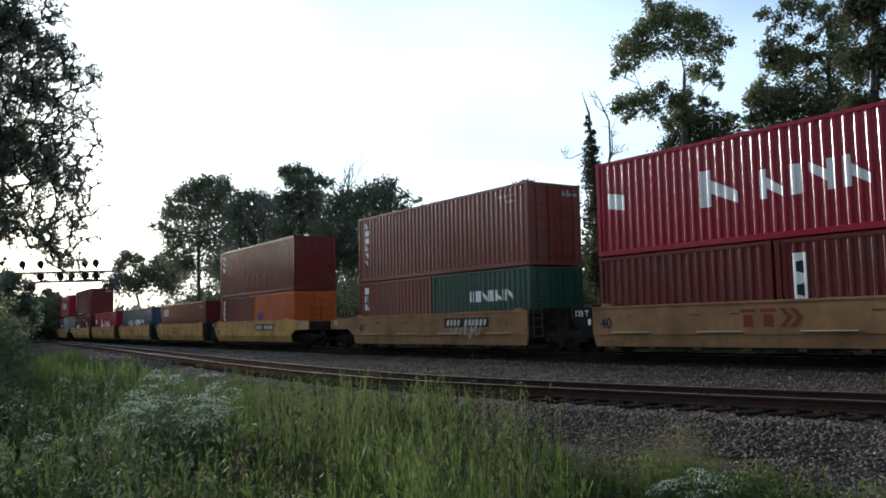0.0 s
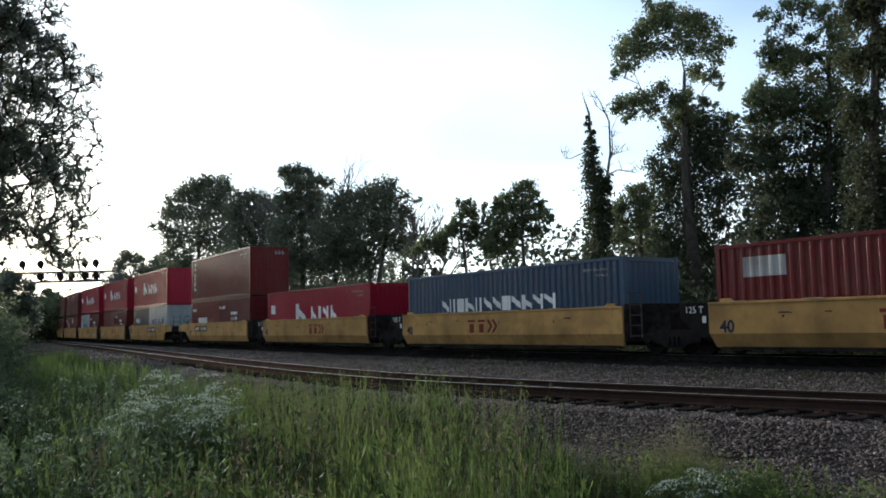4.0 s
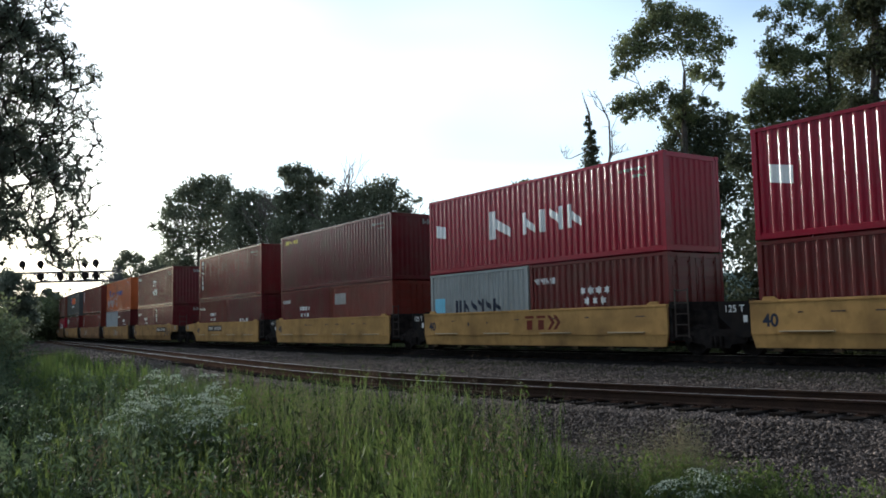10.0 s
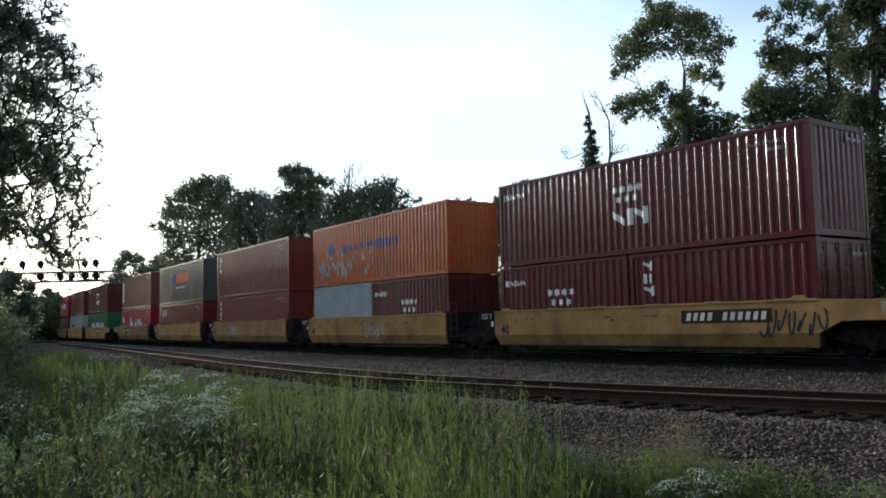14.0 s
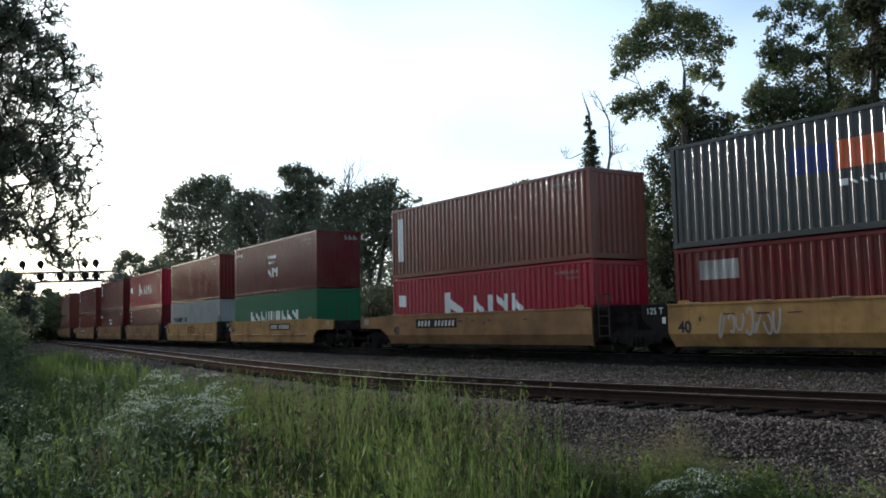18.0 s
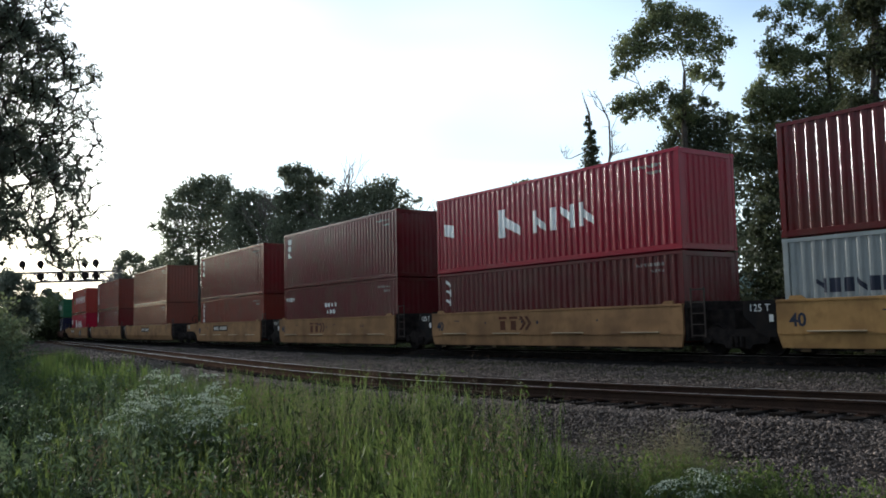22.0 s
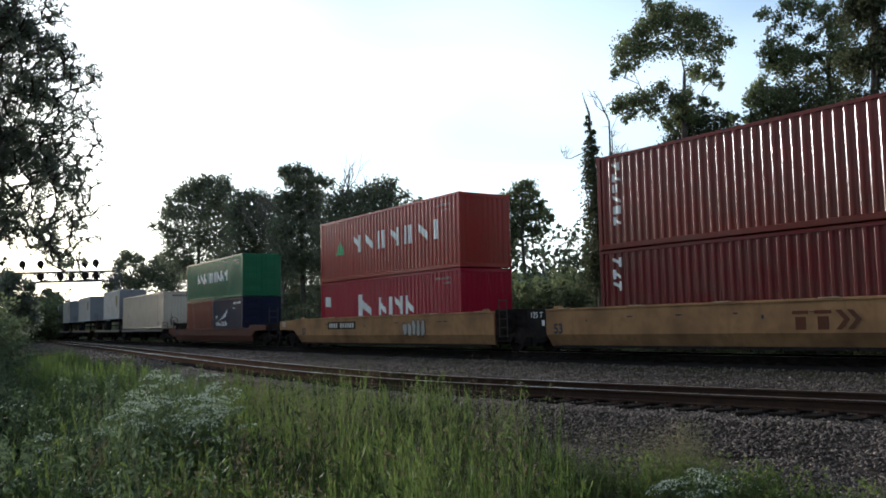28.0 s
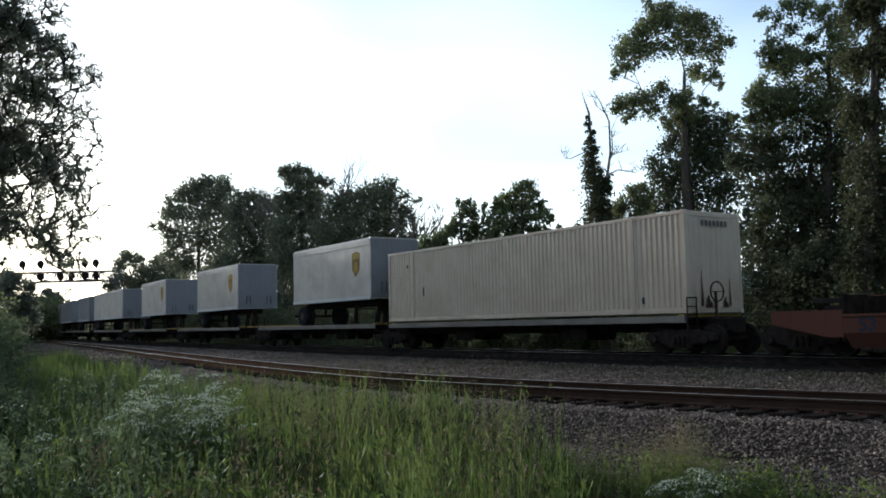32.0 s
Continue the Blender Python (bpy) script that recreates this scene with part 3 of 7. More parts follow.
        put("glyph", INK, "dark shape on the white panel", glyphs)
    elif kind == "low_word":
        put("lettering", WHITE, "white painted shape", lambda g: row(g, L, a + 0.38 * L, 0.33 * H, "xbdx", 0.36, 0.42, 0.08))
    elif kind == "yellow_name":
        put("lettering", YELLOW_INK, "yellow painted shape", lambda g: blocks(g, L, a + 0.45, 0.84 * H, 5, 0.32, 0.2, 0.04, rnd))
    elif kind == "orange_panel":
        put("plate", ORANGE_INK, "orange painted panel", lambda g: strip(g, L, a + 0.405 * L, a + 0.68 * L, (0.52 * H, 0.52 * H), (0.76 * H, 0.76 * H)))
        put("flag_emblem", NAVY_INK, "navy painted panel", lambda g: strip(g, L, a + 0.305 * L, a + 0.4 * L, (0.52 * H, 0.52 * H), (0.76 * H, 0.76 * H)))
        put("lettering", WHITE, "thin row of white painted shapes", lambda g: blocks(g, L, a + 0.41 * L, 0.38 * H, 12, 0.2, 0.16, 0.06, rnd))
    elif kind == "dark_script":
        put("lettering", NAVY_INK, "dark blue painted shape", lambda g: blocks(g, L, a + 0.26 * L, 0.5 * H, 9, 0.5, 0.42, 0.1, rnd))
        put("emblem", NAVY_INK, "dark blue square emblem", lambda g: strip(g, L, a + 0.14 * L, a + 0.19 * L, (0.52 * H, 0.52 * H), (0.7 * H, 0.72 * H)))
        def scrawl(g):
            for k in range(60):
                x = a + rnd.uniform(0.02, 0.5) * L
                z = rnd.uniform(0.1, 0.5) * H
                strip(g, L, x, x + rnd.uniform(0.05, 0.25), (z, z + 0.1), (z + rnd.uniform(0.1, 0.45), z + 0.2))
        put("graffiti", COLOURS["grey"], "pale sprayed graffiti strokes", scrawl)
    elif kind == "swoosh":
        def fill(g):
            blocks(g, L, a + 0.12 * L, 0.33 * H, 11, 0.17, 0.28, 0.05, rnd)
            for k in range(4):
                g.next()
                strip(g, L, a + (0.22 + 0.03 * k) * L, a + (0.46 + 0.02 * k) * L, ((0.46 + 0.012 * k) * H, (0.55 + 0.05 * k) * H), ((0.475 + 0.012 * k) * H, (0.575 + 0.052 * k) * H))
            g.next()
            strip(g, L, a + 0.12 * L, a + 0.165 * L, (0.5 * H, 0.54 * H), (0.6 * H, 0.58 * H))
            blocks(g, L, a + 0.7 * L, 0.84 * H, 9, 0.14, 0.13, 0.015, rnd)
            blocks(g, L, a + 0.7 * L, 0.73 * H, 3, 0.12, 0.09, 0.015, rnd)
        put("lettering", WHITE, "white painted shape", fill)
    elif kind == "low_name":
        put("lettering", WHITE, "white painted shape", lambda g: blocks(g, L, a + 0.2 * L, 0.43 * H, 12, 0.52, 0.5, 0.06, rnd))


def end_marks(root, L, H, rnd, high=True):
    """Shapes on the end wall that faces forward."""
    g = Geo()
    y, z = 0.35, (H - 0.45 if high else 0.55 * H)
    for _ in range(3):
        w = rnd.uniform(0.16, 0.22)
        g.box(L / 2 + 0.001, L / 2 + 0.004, y, y + w * 0.45, z, z + 0.24).box(L / 2 + 0.001, L / 2 + 0.004, y + w * 0.45, y + w, z + 0.04, z + 0.12)
        y += w + 0.04
    piece("end_lettering", g.mesh("end_lettering"), CODE, root, "white painted shapes on the end wall")


WORDS = {"red": "crimson red", "brown": "maroon brown", "rust": "rust red", "plum": "dark plum brown", "tan": "sun-faded brown", "green": "bright green",
         "dark_green": "dark green", "orange": "orange", "grey": "pale grey", "steel": "slate grey", "pale": "pale blue-grey", "navy": "navy blue",
         "blue": "blue", "cream": "cream white", "scarlet": "scarlet red"}
SEED = [100]


def container(colour, length, height, mark, where, u, z, doors=False):
    SEED[0] += 1
    rnd = random.Random(SEED[0])
    mat = COLOURS[colour]
    size = "twenty-foot" if length < 7 else ("forty-foot" if length < 13 else "fifty-three-foot")
    root = thing("shipping_container", f"{WORDS[colour]} corrugated {size} container {where}", "container", "containers on the train")
    key = (round(length, 2), round(height, 2))
    piece("side_panel", shared(("side", key), lambda: side_mesh(length, height)), mat, root)
    piece("side_panel", shared(("side", key), None), mat, root, m=pose(0, 0, 0, 0, 0, 180))
    if doors:
        for sz in (1, -1):
            leaf = piece("door", shared(("door", height), lambda: door_mesh(height)), mat, root, m=pose(length / 2, 0, 0) @ Matrix.Diagonal((1, sz, 1, 1)))
            for k in range(5):
                piece("door_rib", shared(("rib", height), lambda: Geo().box(-0.022, -0.005, 0.09, WIDE / 2 - 0.2, 0, (height - 0.6) / 7, 0.004).mesh("door_rib")), mat, leaf, m=pose(0, 0, 0.3 + k * (height - 0.6) / 5))
            for y in (0.3, 0.85):
                piece("lock_rod", shared(("rods", height), lambda: rods_mesh(height)), mat, leaf, "steel door lock rod", m=pose(0, y, 0))
    else:
        piece("end_panel", shared(("end", height), lambda: end_mesh(height)), mat, root, m=pose(length / 2, 0, 0))
    piece("end_panel", shared(("end", height), lambda: end_mesh(height)), mat, root, m=pose(-length / 2, 0, 0, 0, 0, 180))
    piece("roof_panel", shared(("roof", length), lambda: roof_mesh(length)), mat, root, m=pose(0, 0, height))
    for sy in (-1, 1):
        piece("top_rail", shared(("toprail", length), lambda: Geo().box(-length / 2 + 0.16, length / 2 - 0.16, -0.03, 0.03, -0.1, 0.0, 0.008).mesh("top_rail")), mat, root,
              m=pose(0, sy * (WIDE / 2 - 0.032), height - 0.006))
        piece("bottom_rail", shared(("botrail", length), lambda: Geo().box(-length / 2 + 0.16, length / 2 - 0.16, -0.03, 0.03, 0.0, 0.16, 0.01).mesh("bottom_rail")), mat, root,
              m=pose(0, sy * (WIDE / 2 - 0.032), 0.01))
        for sx in (-1, 1):
            piece("corner_post", shared(("post", height), lambda: Geo().box(-0.075, 0.075, -0.06, 0.06, 0.11, height - 0.11, 0.012).mesh("corner_post")), mat, root,
                  m=pose(sx * (length / 2 - 0.08), sy * (WIDE / 2 - 0.062), 0))
            for zz in (0.0, height - 0.118):
                piece("corner_casting", shared("casting", lambda: Geo().box(-0.089, 0.089, -0.081, 0.081, 0, 0.118, 0.012).mesh("corner_casting")), mat, root,
                      m=pose(sx * (length / 2 - 0.086), sy * (WIDE / 2 - 0.079), zz))
    for sx in (-1, 1):
        piece("end_sill", shared("endsill", lambda: Geo().box(-0.11, -0.012, -WIDE / 2 + 0.15, WIDE / 2 - 0.15, 0.0, 0.165, 0.01).mesh("end_sill")), mat, root, m=pose(sx * length / 2, 0, 0.01, 0, 0, 0 if sx > 0 else 180))
        piece("end_header", shared("endheader", lambda: Geo().box(-0.11, -0.012, -WIDE / 2 + 0.15, WIDE / 2 - 0.15, -0.15, 0.0, 0.01).mesh("end_header")), mat, root, m=pose(sx * length / 2, 0, height - 0.012, 0, 0, 0 if sx > 0 else 180))
    if length > 15:
        for sx in (-1, 1):
            piece("stacking_post", shared("stackpost", lambda: Geo().box(-0.06, 0.06, -0.02, 0.02, 0.02, height - 0.02, 0.008).mesh("stacking_post")), mat, root, "plain upright stacking post", m=pose(sx * 6.1, -WIDE / 2 + 0.008, 0))
        for x, z0, h in ((-5.4, 1.0, 0.35), (-7.1, 1.5, 0.3), (-6.6, 2.2, 0.12), (6.4, 0.3, 0.2)):
            g = Geo()
            strip(g, length, x, x + 0.07, (z0, z0), (z0 + h, z0 + h))
            piece("label_plate", g.mesh("label_plate"), INK, root, "small dark label plate")
        for y0, z0, w_, h in ((-0.62, 0.2, 0.09, 1.0), (-0.45, 0.16, 0.3, 0.34), (0.32, 0.16, 0.22, 0.3), (0.6, 0.2, 0.07, 0.8), (-0.1, 0.16, 0.16, 0.2)):
            g = Geo().loft([[(length / 2 - 0.004, y0 + w_ * (0.5 + s_ * (0.5 - 0.42 * f_) + 0.1 * math.sin(7 * f_ + y0)), z0 + h * f_), (length / 2 + 0.003, y0 + w_ * (0.5 + s_ * (0.5 - 0.42 * f_) + 0.1 * math.sin(7 * f_ + y0)), z0 + h * f_)][::1] for s_, f_ in [(-1, k / 6) for k in range(7)] + [(1, 1 - k / 6) for k in range(7)]], closed=False)
            k2 = len(g.v) // 2
            g.f.append(tuple(2 * i + 1 for i in range(k2)))
            piece("rust_stain", g.mesh("rust_stain"), RAIL_SIDE, root, "brown rust stain on the end wall")
        g = Geo()
        for k in range(7):
            y0 = -0.5 + k * 0.17
            g.box(length / 2 - 0.008, length / 2 + 0.002, y0, y0 + 0.1, height - 0.42, height - 0.26)
        tagged(piece("end_lettering", g.mesh("end_lettering"), paint("grey_end_lettering", (0.1, 0.1, 0.1)), root, "row of grey painted bars on the end wall"), kind="stuff")
    marking(root, mark, length, height, rnd)
    if colour in ("plum", "brown", "rust", "green") and rnd.random() < 0.25 or mark == "stars_name":
        end_marks(root, length, height, rnd)
    if 7 < length < 15 and mark not in ("wide_name",):
        g = Geo()
        blocks(g, length, length / 2 - 1.75, height * 0.85, 8, 0.1, 0.1, 0.04, rnd)
        blocks(g, length, length / 2 - 1.2, height * 0.78, 4, 0.1, 0.09, 0.04, rnd)
        tagged(piece("code_mark", g.mesh("code_mark"), CODE, root, "small white code shapes"), kind="stuff")
    THEIR.append((root, u, length * 0.8, z))
    return root


# ---- well cars, trucks, spine cars, trailers ----
def text_mesh(words, size, bold=0.0):
    def make():
        cu = bpy.data.curves.new("words", "FONT")
        cu.body, cu.size, cu.extrude, cu.offset = words, size, 0.002, bold
        ob = new("words", cu)
        me = bpy.data.meshes.new_from_object(ob)
        bpy.data.objects.remove(ob)
        me.materials.clear()
        me.materials.append(None)
        return me
    return shared(("text", words, size), make)


def side_outline(half, rear, front):
    """Outline of a well's side, with a raised step over the truck at a coupler end."""
    top, low, step = 1.41, 0.24, 0.88
    p = []
    if front:
        p += [(half, low), (half + 0.55, step), (half + 2.3, step + 0.02), (half + 2.3, top - 0.08), (half + 0.25, top)]
    else:
        p += [(half, low), (half, top)]
    if rear:
        p += [(-half - 0.25, top), (-half - 2.3, top - 0.08), (-half - 2.3, step + 0.02), (-half - 0.55, step), (-half, low)]
    else:
        p += [(-half, top), (-half, low)]
    return p


def well_car(u, half, rear, front, style, colour, digits, number, logo, where, graffiti=False, deck=0.0):
    """One well of an articulated car; rear or front: that end carries a coupler."""
    rnd = random.Random(int(u * 7) % 9973)
    root = thing("well_car", where, "well car", "well cars of the train")
    y = 1.46
    low_red = colour is OXIDE
    for sy in (-1, 1):
        def sill_mesh():
            g = Geo()
            pts = side_outline(half, rear, front)
            if low_red:
                pts = [(x, min(z, 1.02)) for x, z in pts]
            crease = 0.6
            # upper web, upright
            up = [(x, max(z, crease)) for x, z in pts]
            g.prism(up, -0.03, 0.03)
            if low_red and front:
                g.prism([(half - 0.6, 1.02), (half + 2.3, 1.02), (half + 2.3, 1.2), (half - 0.3, 1.22)], -0.03, 0.03)
            # lower web, leaning in at style b, upright at style a
            lean = 0.16 if style == "b" else 0.03
            g.loft([[(-half, -0.025, crease), (-half, 0.03, crease), (-half + 0.1, lean + 0.03, 0.24), (-half + 0.1, lean - 0.025, 0.24)],
                    [(half, -0.025, crease), (half, 0.03, crease), (half - 0.1, lean + 0.03, 0.24), (half - 0.1, lean - 0.025, 0.24)]])
            return g.mesh("side_sill")
        turn = pose(0, -y, 0) if sy < 0 else pose(0, y, 0, 0, 0, 180) if rear == front else None
        if turn is None:
            turn = pose(0, y, 0)
        sill = piece("side_sill", shared(("sill", half, rear, front, style, low_red), sill_mesh), colour, root, m=turn)
        def chord_mesh():
            g = Geo()
            top = 1.02 if low_red else 1.42
            g.box(-half, half, -0.05, 0.11, top - 0.06, top + 0.012, 0.01)
            return g.mesh("top_chord")
        piece("top_chord", shared(("chord", half, low_red), chord_mesh), colour, sill)
        if style == "a":
            n_ = 4
            w = 2 * half / n_
            for k in range(n_):
                piece("guide_bar", shared("guidebar", lambda: Geo().box(-0.72, 0.72, -0.11, -0.03, 0.632, 0.667, 0.01).mesh("guide_bar")), BAR_GLINT if colour is not OXIDE else colour, sill, m=pose(-half + (k + 0.5) * w, 0, 0))
            piece("crease_bar", shared(("crease", half), lambda: Geo().box(-half + 0.1, half - 0.1, -0.045, -0.028, 0.578, 0.606).mesh("crease_bar")), colour, sill)
        else:
            for k in range(6):
                piece("guide_bar", shared("guidetab", lambda: Geo().box(-0.25, 0.25, -0.07, 0.02, 1.425, 1.445, 0.006).mesh("guide_bar")), BAR_GLINT if colour is not OXIDE else colour, sill, m=pose(-half + 0.9 + k * (2 * half - 1.8) / 5, 0, 0))
        def tab_mesh():
            g = Geo()
            for k in range(9):
                x = -half + 0.5 + k * (2 * half - 1.0) / 8
                g.box(x - 0.09, x + 0.09, 0.05, 0.12, 0.17, 0.26, 0.01)
            g.box(-half + 0.3, half - 0.3, 0.08, 0.27, 0.18, 0.26)
            return g.mesh("lower_chord")
        piece("lower_chord", shared(("tabs", half), tab_mesh), IRON, sill, "sooty lower chord with brackets")
    for k in range(8):
        piece("bracket", shared("bracket", lambda: Geo().box(-0.11, 0.11, -0.03, 0.03, 0.0, 0.1, 0.01).box(-0.13, 0.13, -0.05, -0.02, -0.02, 0.01).mesh("bracket")), BRACKET, root, m=pose(-half + 0.7 + k * (2 * half - 1.4) / 7, -y + 0.06 if style == "a" else -y + 0.17, 0.17))
    for sx in (-1, 1):
        if not low_red:
            piece("corner_guide", shared("cornerguide", lambda: Geo().prism([(-0.22, 0.0), (0.22, 0.0), (0.18, 0.09), (-0.1, 0.09)], -0.04, 0.03).mesh("corner_guide")), colour, root, m=pose(sx * (half - 0.55), -y + 0.03, 1.43, 0, 0, 0 if sx > 0 else 180))
            piece("corner_guide", shared("cornerguide", None), colour, root, m=pose(sx * (half - 0.55), y - 0.03, 1.43, 0, 0, 0 if sx > 0 else 180))
    piece("floor", shared(("floor", half), lambda: Geo().box(-half + 0.1, half - 0.1, -1.3, 1.3, 0.26, 0.34).mesh("floor")), IRON, root)
    for sx, coupler in ((-1, rear), (1, front)):
        x = sx * half
        if coupler:
            def deck_mesh():
                g = Geo()
                g.box(0.0, 2.35, -1.4, 1.4, 1.02, 1.12, 0.01).box(-0.04, 0.06, -1.4, 1.4, 0.3, 1.02)
                g.box(0.3, 2.9, -0.2, 0.2, 0.75, 1.02, 0.02).box(2.9, 3.35, -0.16, 0.16, 0.78, 1.0, 0.04)
                g.box(2.3, 2.4, -1.4, 1.4, 0.85, 1.3, 0.01)
                return g.mesh("end_platform")
            end = piece("end_platform", shared("deck", deck_mesh), IRON, root, "dark end platform with coupler", m=pose(x, 0, 0, 0, 0, 0 if sx > 0 else 180))
            def rail_mesh():
                g = Geo()
                for yy in (-1.3, -0.8):
                    g.tube([(2.35, yy, 0.5), (2.35, yy, 2.15)], 0.024, 6)
                for zz in (0.6, 0.9, 1.25, 1.6, 1.95):
                    g.tube([(2.35, -1.3, zz), (2.35, -0.8, zz)], 0.016, 6)
                return g.mesh("ladder")
            piece("ladder", shared("platform_rail", rail_mesh), RUNG, end, "steel ladder at the platform's edge")
            piece("brake_wheel", shared("brakewheel", lambda: Geo().tube([(2.2, 0.9, 1.1), (2.2, 0.9, 1.75)], 0.03, 6)
                  .tube([(2.2 + 0.02, 0.9 + 0.25 * math.cos(a), 1.75 + 0.25 * math.sin(a)) for a in (k * math.pi / 6 for k in range(13))], 0.02, 5).mesh("brake_wheel")), IRON, end, "brake wheel on its post")
            if low_red:
                continue
            piece("hatch_plate", shared("hatch", lambda: Geo().box(-0.2, 0.2, -0.012, 0.0, -0.13, 0.13, 0.006).box(-0.17, -0.02, -0.016, -0.012, -0.1, 0.1).box(0.02, 0.17, -0.016, -0.012, -0.1, 0.1).mesh("hatch_plate")), paint("pale_plate", (0.3, 0.27, 0.2)), root, "small pale plate",
                  m=pose(x + sx * 1.75, -y - 0.032, 1.17))
        else:
            def bulk_mesh():
                g = Geo()
                g.box(0.0, 0.1, -1.4, 1.4, 0.4, 1.5, 0.01).box(0.1, 1.0, -0.55, 0.55, 0.7, 1.25, 0.03)
                g.box(0.02, 0.75, -1.42, -1.3, 1.3, 1.42, 0.01).box(0.02, 0.75, 1.3, 1.42, 1.3, 1.42, 0.01)
                return g.mesh("end_bulkhead")
            end = piece("end_bulkhead", shared("bulk", bulk_mesh), IRON, root, "sooty end bulkhead", m=pose(x, 0, 0, 0, 0, 0 if sx > 0 else 180))
            if sx < 0:
                outline = [(-1.85, 1.14), (-1.85, 0.82), (-0.4, 0.5), (0.0, 0.5), (0.0, 1.14)] if low_red else [(-0.95, 1.44), (-0.95, 1.05), (-0.35, 0.5), (0.0, 0.5), (0.0, 1.44)]
                pan = piece("end_panel", shared(("endpanel", low_red), lambda: Geo().prism(outline, -0.02, 0.02).mesh("end_panel")), BLACK, root, "black end panel with white capacity mark", m=pose(x - 0.02, -1.445, 0))
                if low_red:
                    pan.material_slots[0].material = OXIDE
                    pan["label"] = "oxide-red end panel"
                    continue
                piece("capacity_mark", text_mesh("125 T", 0.26), WHITE, pan, "white capacity lettering", m=pose(-0.78, -0.024, 1.16, 90))
                piece("white_tag", shared("tag", lambda: Geo().box(-0.06, 0.06, -0.004, 0, -0.09, 0.09).mesh("white_tag")), WHITE, pan, "small white tag", m=pose(-0.14, -0.024, 0.98))
            else:
                def ladder_mesh():
                    g = Geo()
                    for xx in (0.25, 0.7):
                        g.tube([(xx, -1.42, 0.5), (xx, -1.42, 1.85)], 0.022, 6)
                    for zz in (0.55, 0.85, 1.15, 1.45, 1.8):
                        g.tube([(0.25, -1.42, zz), (0.7, -1.42, zz)], 0.016, 6)
                    return g.mesh("ladder")
                piece("ladder", shared("ladder", ladder_mesh), RUNG, root, "steel end ladder", m=pose(x, 0, 0))
    f = -y - 0.034
    piece("size_mark", text_mesh(digits, 0.44, 0.012), INK, root, "black size digits", m=pose(-half + 0.35 + (0.0 if not rear else 0.2), f, 0.64 if style == "b" else 0.78, 90))
    top = 1.0 if low_red else 1.36
    if number:
        x0 = number
        plate = piece("number_panel", shared("numpanel", lambda: Geo().box(0, 2.85, -0.003, 0, 0, 0.35).mesh("number_panel")), PLATE, root, "black number panel", m=pose(x0, f, 0.88))
        g = Geo()
        x = 0.16
        for k in range(11):
            w = rnd.uniform(0.15, 0.18)
            if k != 4:
                g.prism([(x, 0.07), (x + w * 0.8, 0.07), (x + w * 0.8 + 0.05, 0.28), (x + 0.05, 0.28)], -0.004, 0)
            x += w + 0.07
        tagged(piece("number_bar", g.mesh("number_bar"), paint("worn_number_paint", (0.6, 0.57, 0.5), 0.6, 0.3), plate, "row of plain white bars", m=pose(0, -0.003, 0)), kind="stuff")
    if logo is not None:
        def logo_mesh():
            g = Geo()
            for x in (0.0, 0.62):
                g.box(x + 0.02, x + 0.48, -0.003, 0, 0.36, 0.44).box(x + 0.1, x + 0.4, -0.003, 0, 0.0, 0.3)
            g.prism([(1.2, 0.0), (1.36, 0.0), (1.58, 0.22), (1.36, 0.44), (1.2, 0.44), (1.42, 0.22)], -0.003, 0)
            g.prism([(1.5, 0.0), (1.66, 0.0), (1.88, 0.22), (1.66, 0.44), (1.5, 0.44), (1.72, 0.22)], -0.003, 0)
            return g.mesh("owner_emblem")
        piece("owner_emblem", shared("logo", logo_mesh), LOGO_RED if u > 0 else LOGO_BROWN, root, "faded red emblem of plain bars" if u > 0 else "dull brown emblem of plain bars", m=pose(logo, f, 0.68 if style == "b" else 0.76) @ Matrix.Diagonal((0.95, 1, 1.05, 1)))
    g = Geo()
    for k in range(7):
        x = rnd.uniform(-half + 1.0, half - 1.0)
        if rnd.random() < 0.7:
            g.box(x, x + rnd.uniform(0.1, 0.4), -0.003, 0, 1.12, 1.12 + rnd.uniform(0.02, 0.04))
        else:
            g.box(x, x + rnd.uniform(0.04, 0.08), -0.003, 0, rnd.uniform(0.95, 1.02), 1.08)
    tagged(piece("stencil_mark", g.mesh("stencil_mark"), INK, root, "small dark stencil bars", m=pose(0, f, -0.02)), kind="stuff")
    if graffiti:
        pale = paint("pale_spray", (0.36, 0.33, 0.28), 0.7, 0.3)
        for k in range(0 if half > 8 else 7):
            # one sprayed stroke: a bent ribbon, tall and narrow
            cx, cz = graffiti + (k - 3) * 0.27, 0.88 + rnd.uniform(-0.06, 0.06)
            turn, tall_, wide_ = rnd.uniform(0, 6.28), rnd.uniform(0.22, 0.36), rnd.uniform(0.08, 0.15)
            line = [(cx + wide_ * math.sin(turn + 4.2 * q), cz + tall_ * math.cos(0.4 * turn + 5.0 * q)) for q in (j / 14 for j in range(15))]
            rim = []
            for side in (1, -1):
                edge = []
                for j, (px, pz) in enumerate(line):
                    (ax_, az_), (bx_, bz_) = line[max(j - 1, 0)], line[min(j + 1, 14)]
                    dl = math.hypot(bx_ - ax_, bz_ - az_) + 1e-6
                    edge.append((px - side * 0.032 * (bz_ - az_) / dl, pz + side * 0.032 * (bx_ - ax_) / dl))
                rim.append(edge)
            g = Geo().loft([[(x_, -0.002 - 0.0004 * k, z_) for x_, z_ in rim[0]], [(x_, -0.002 - 0.0004 * k, z_) for x_, z_ in rim[1]]], closed=False)
            piece("graffiti", g.mesh("graffiti"), INK if u in (5.4,) else pale, root, "sprayed graffiti stroke", m=pose(0, f, 0))
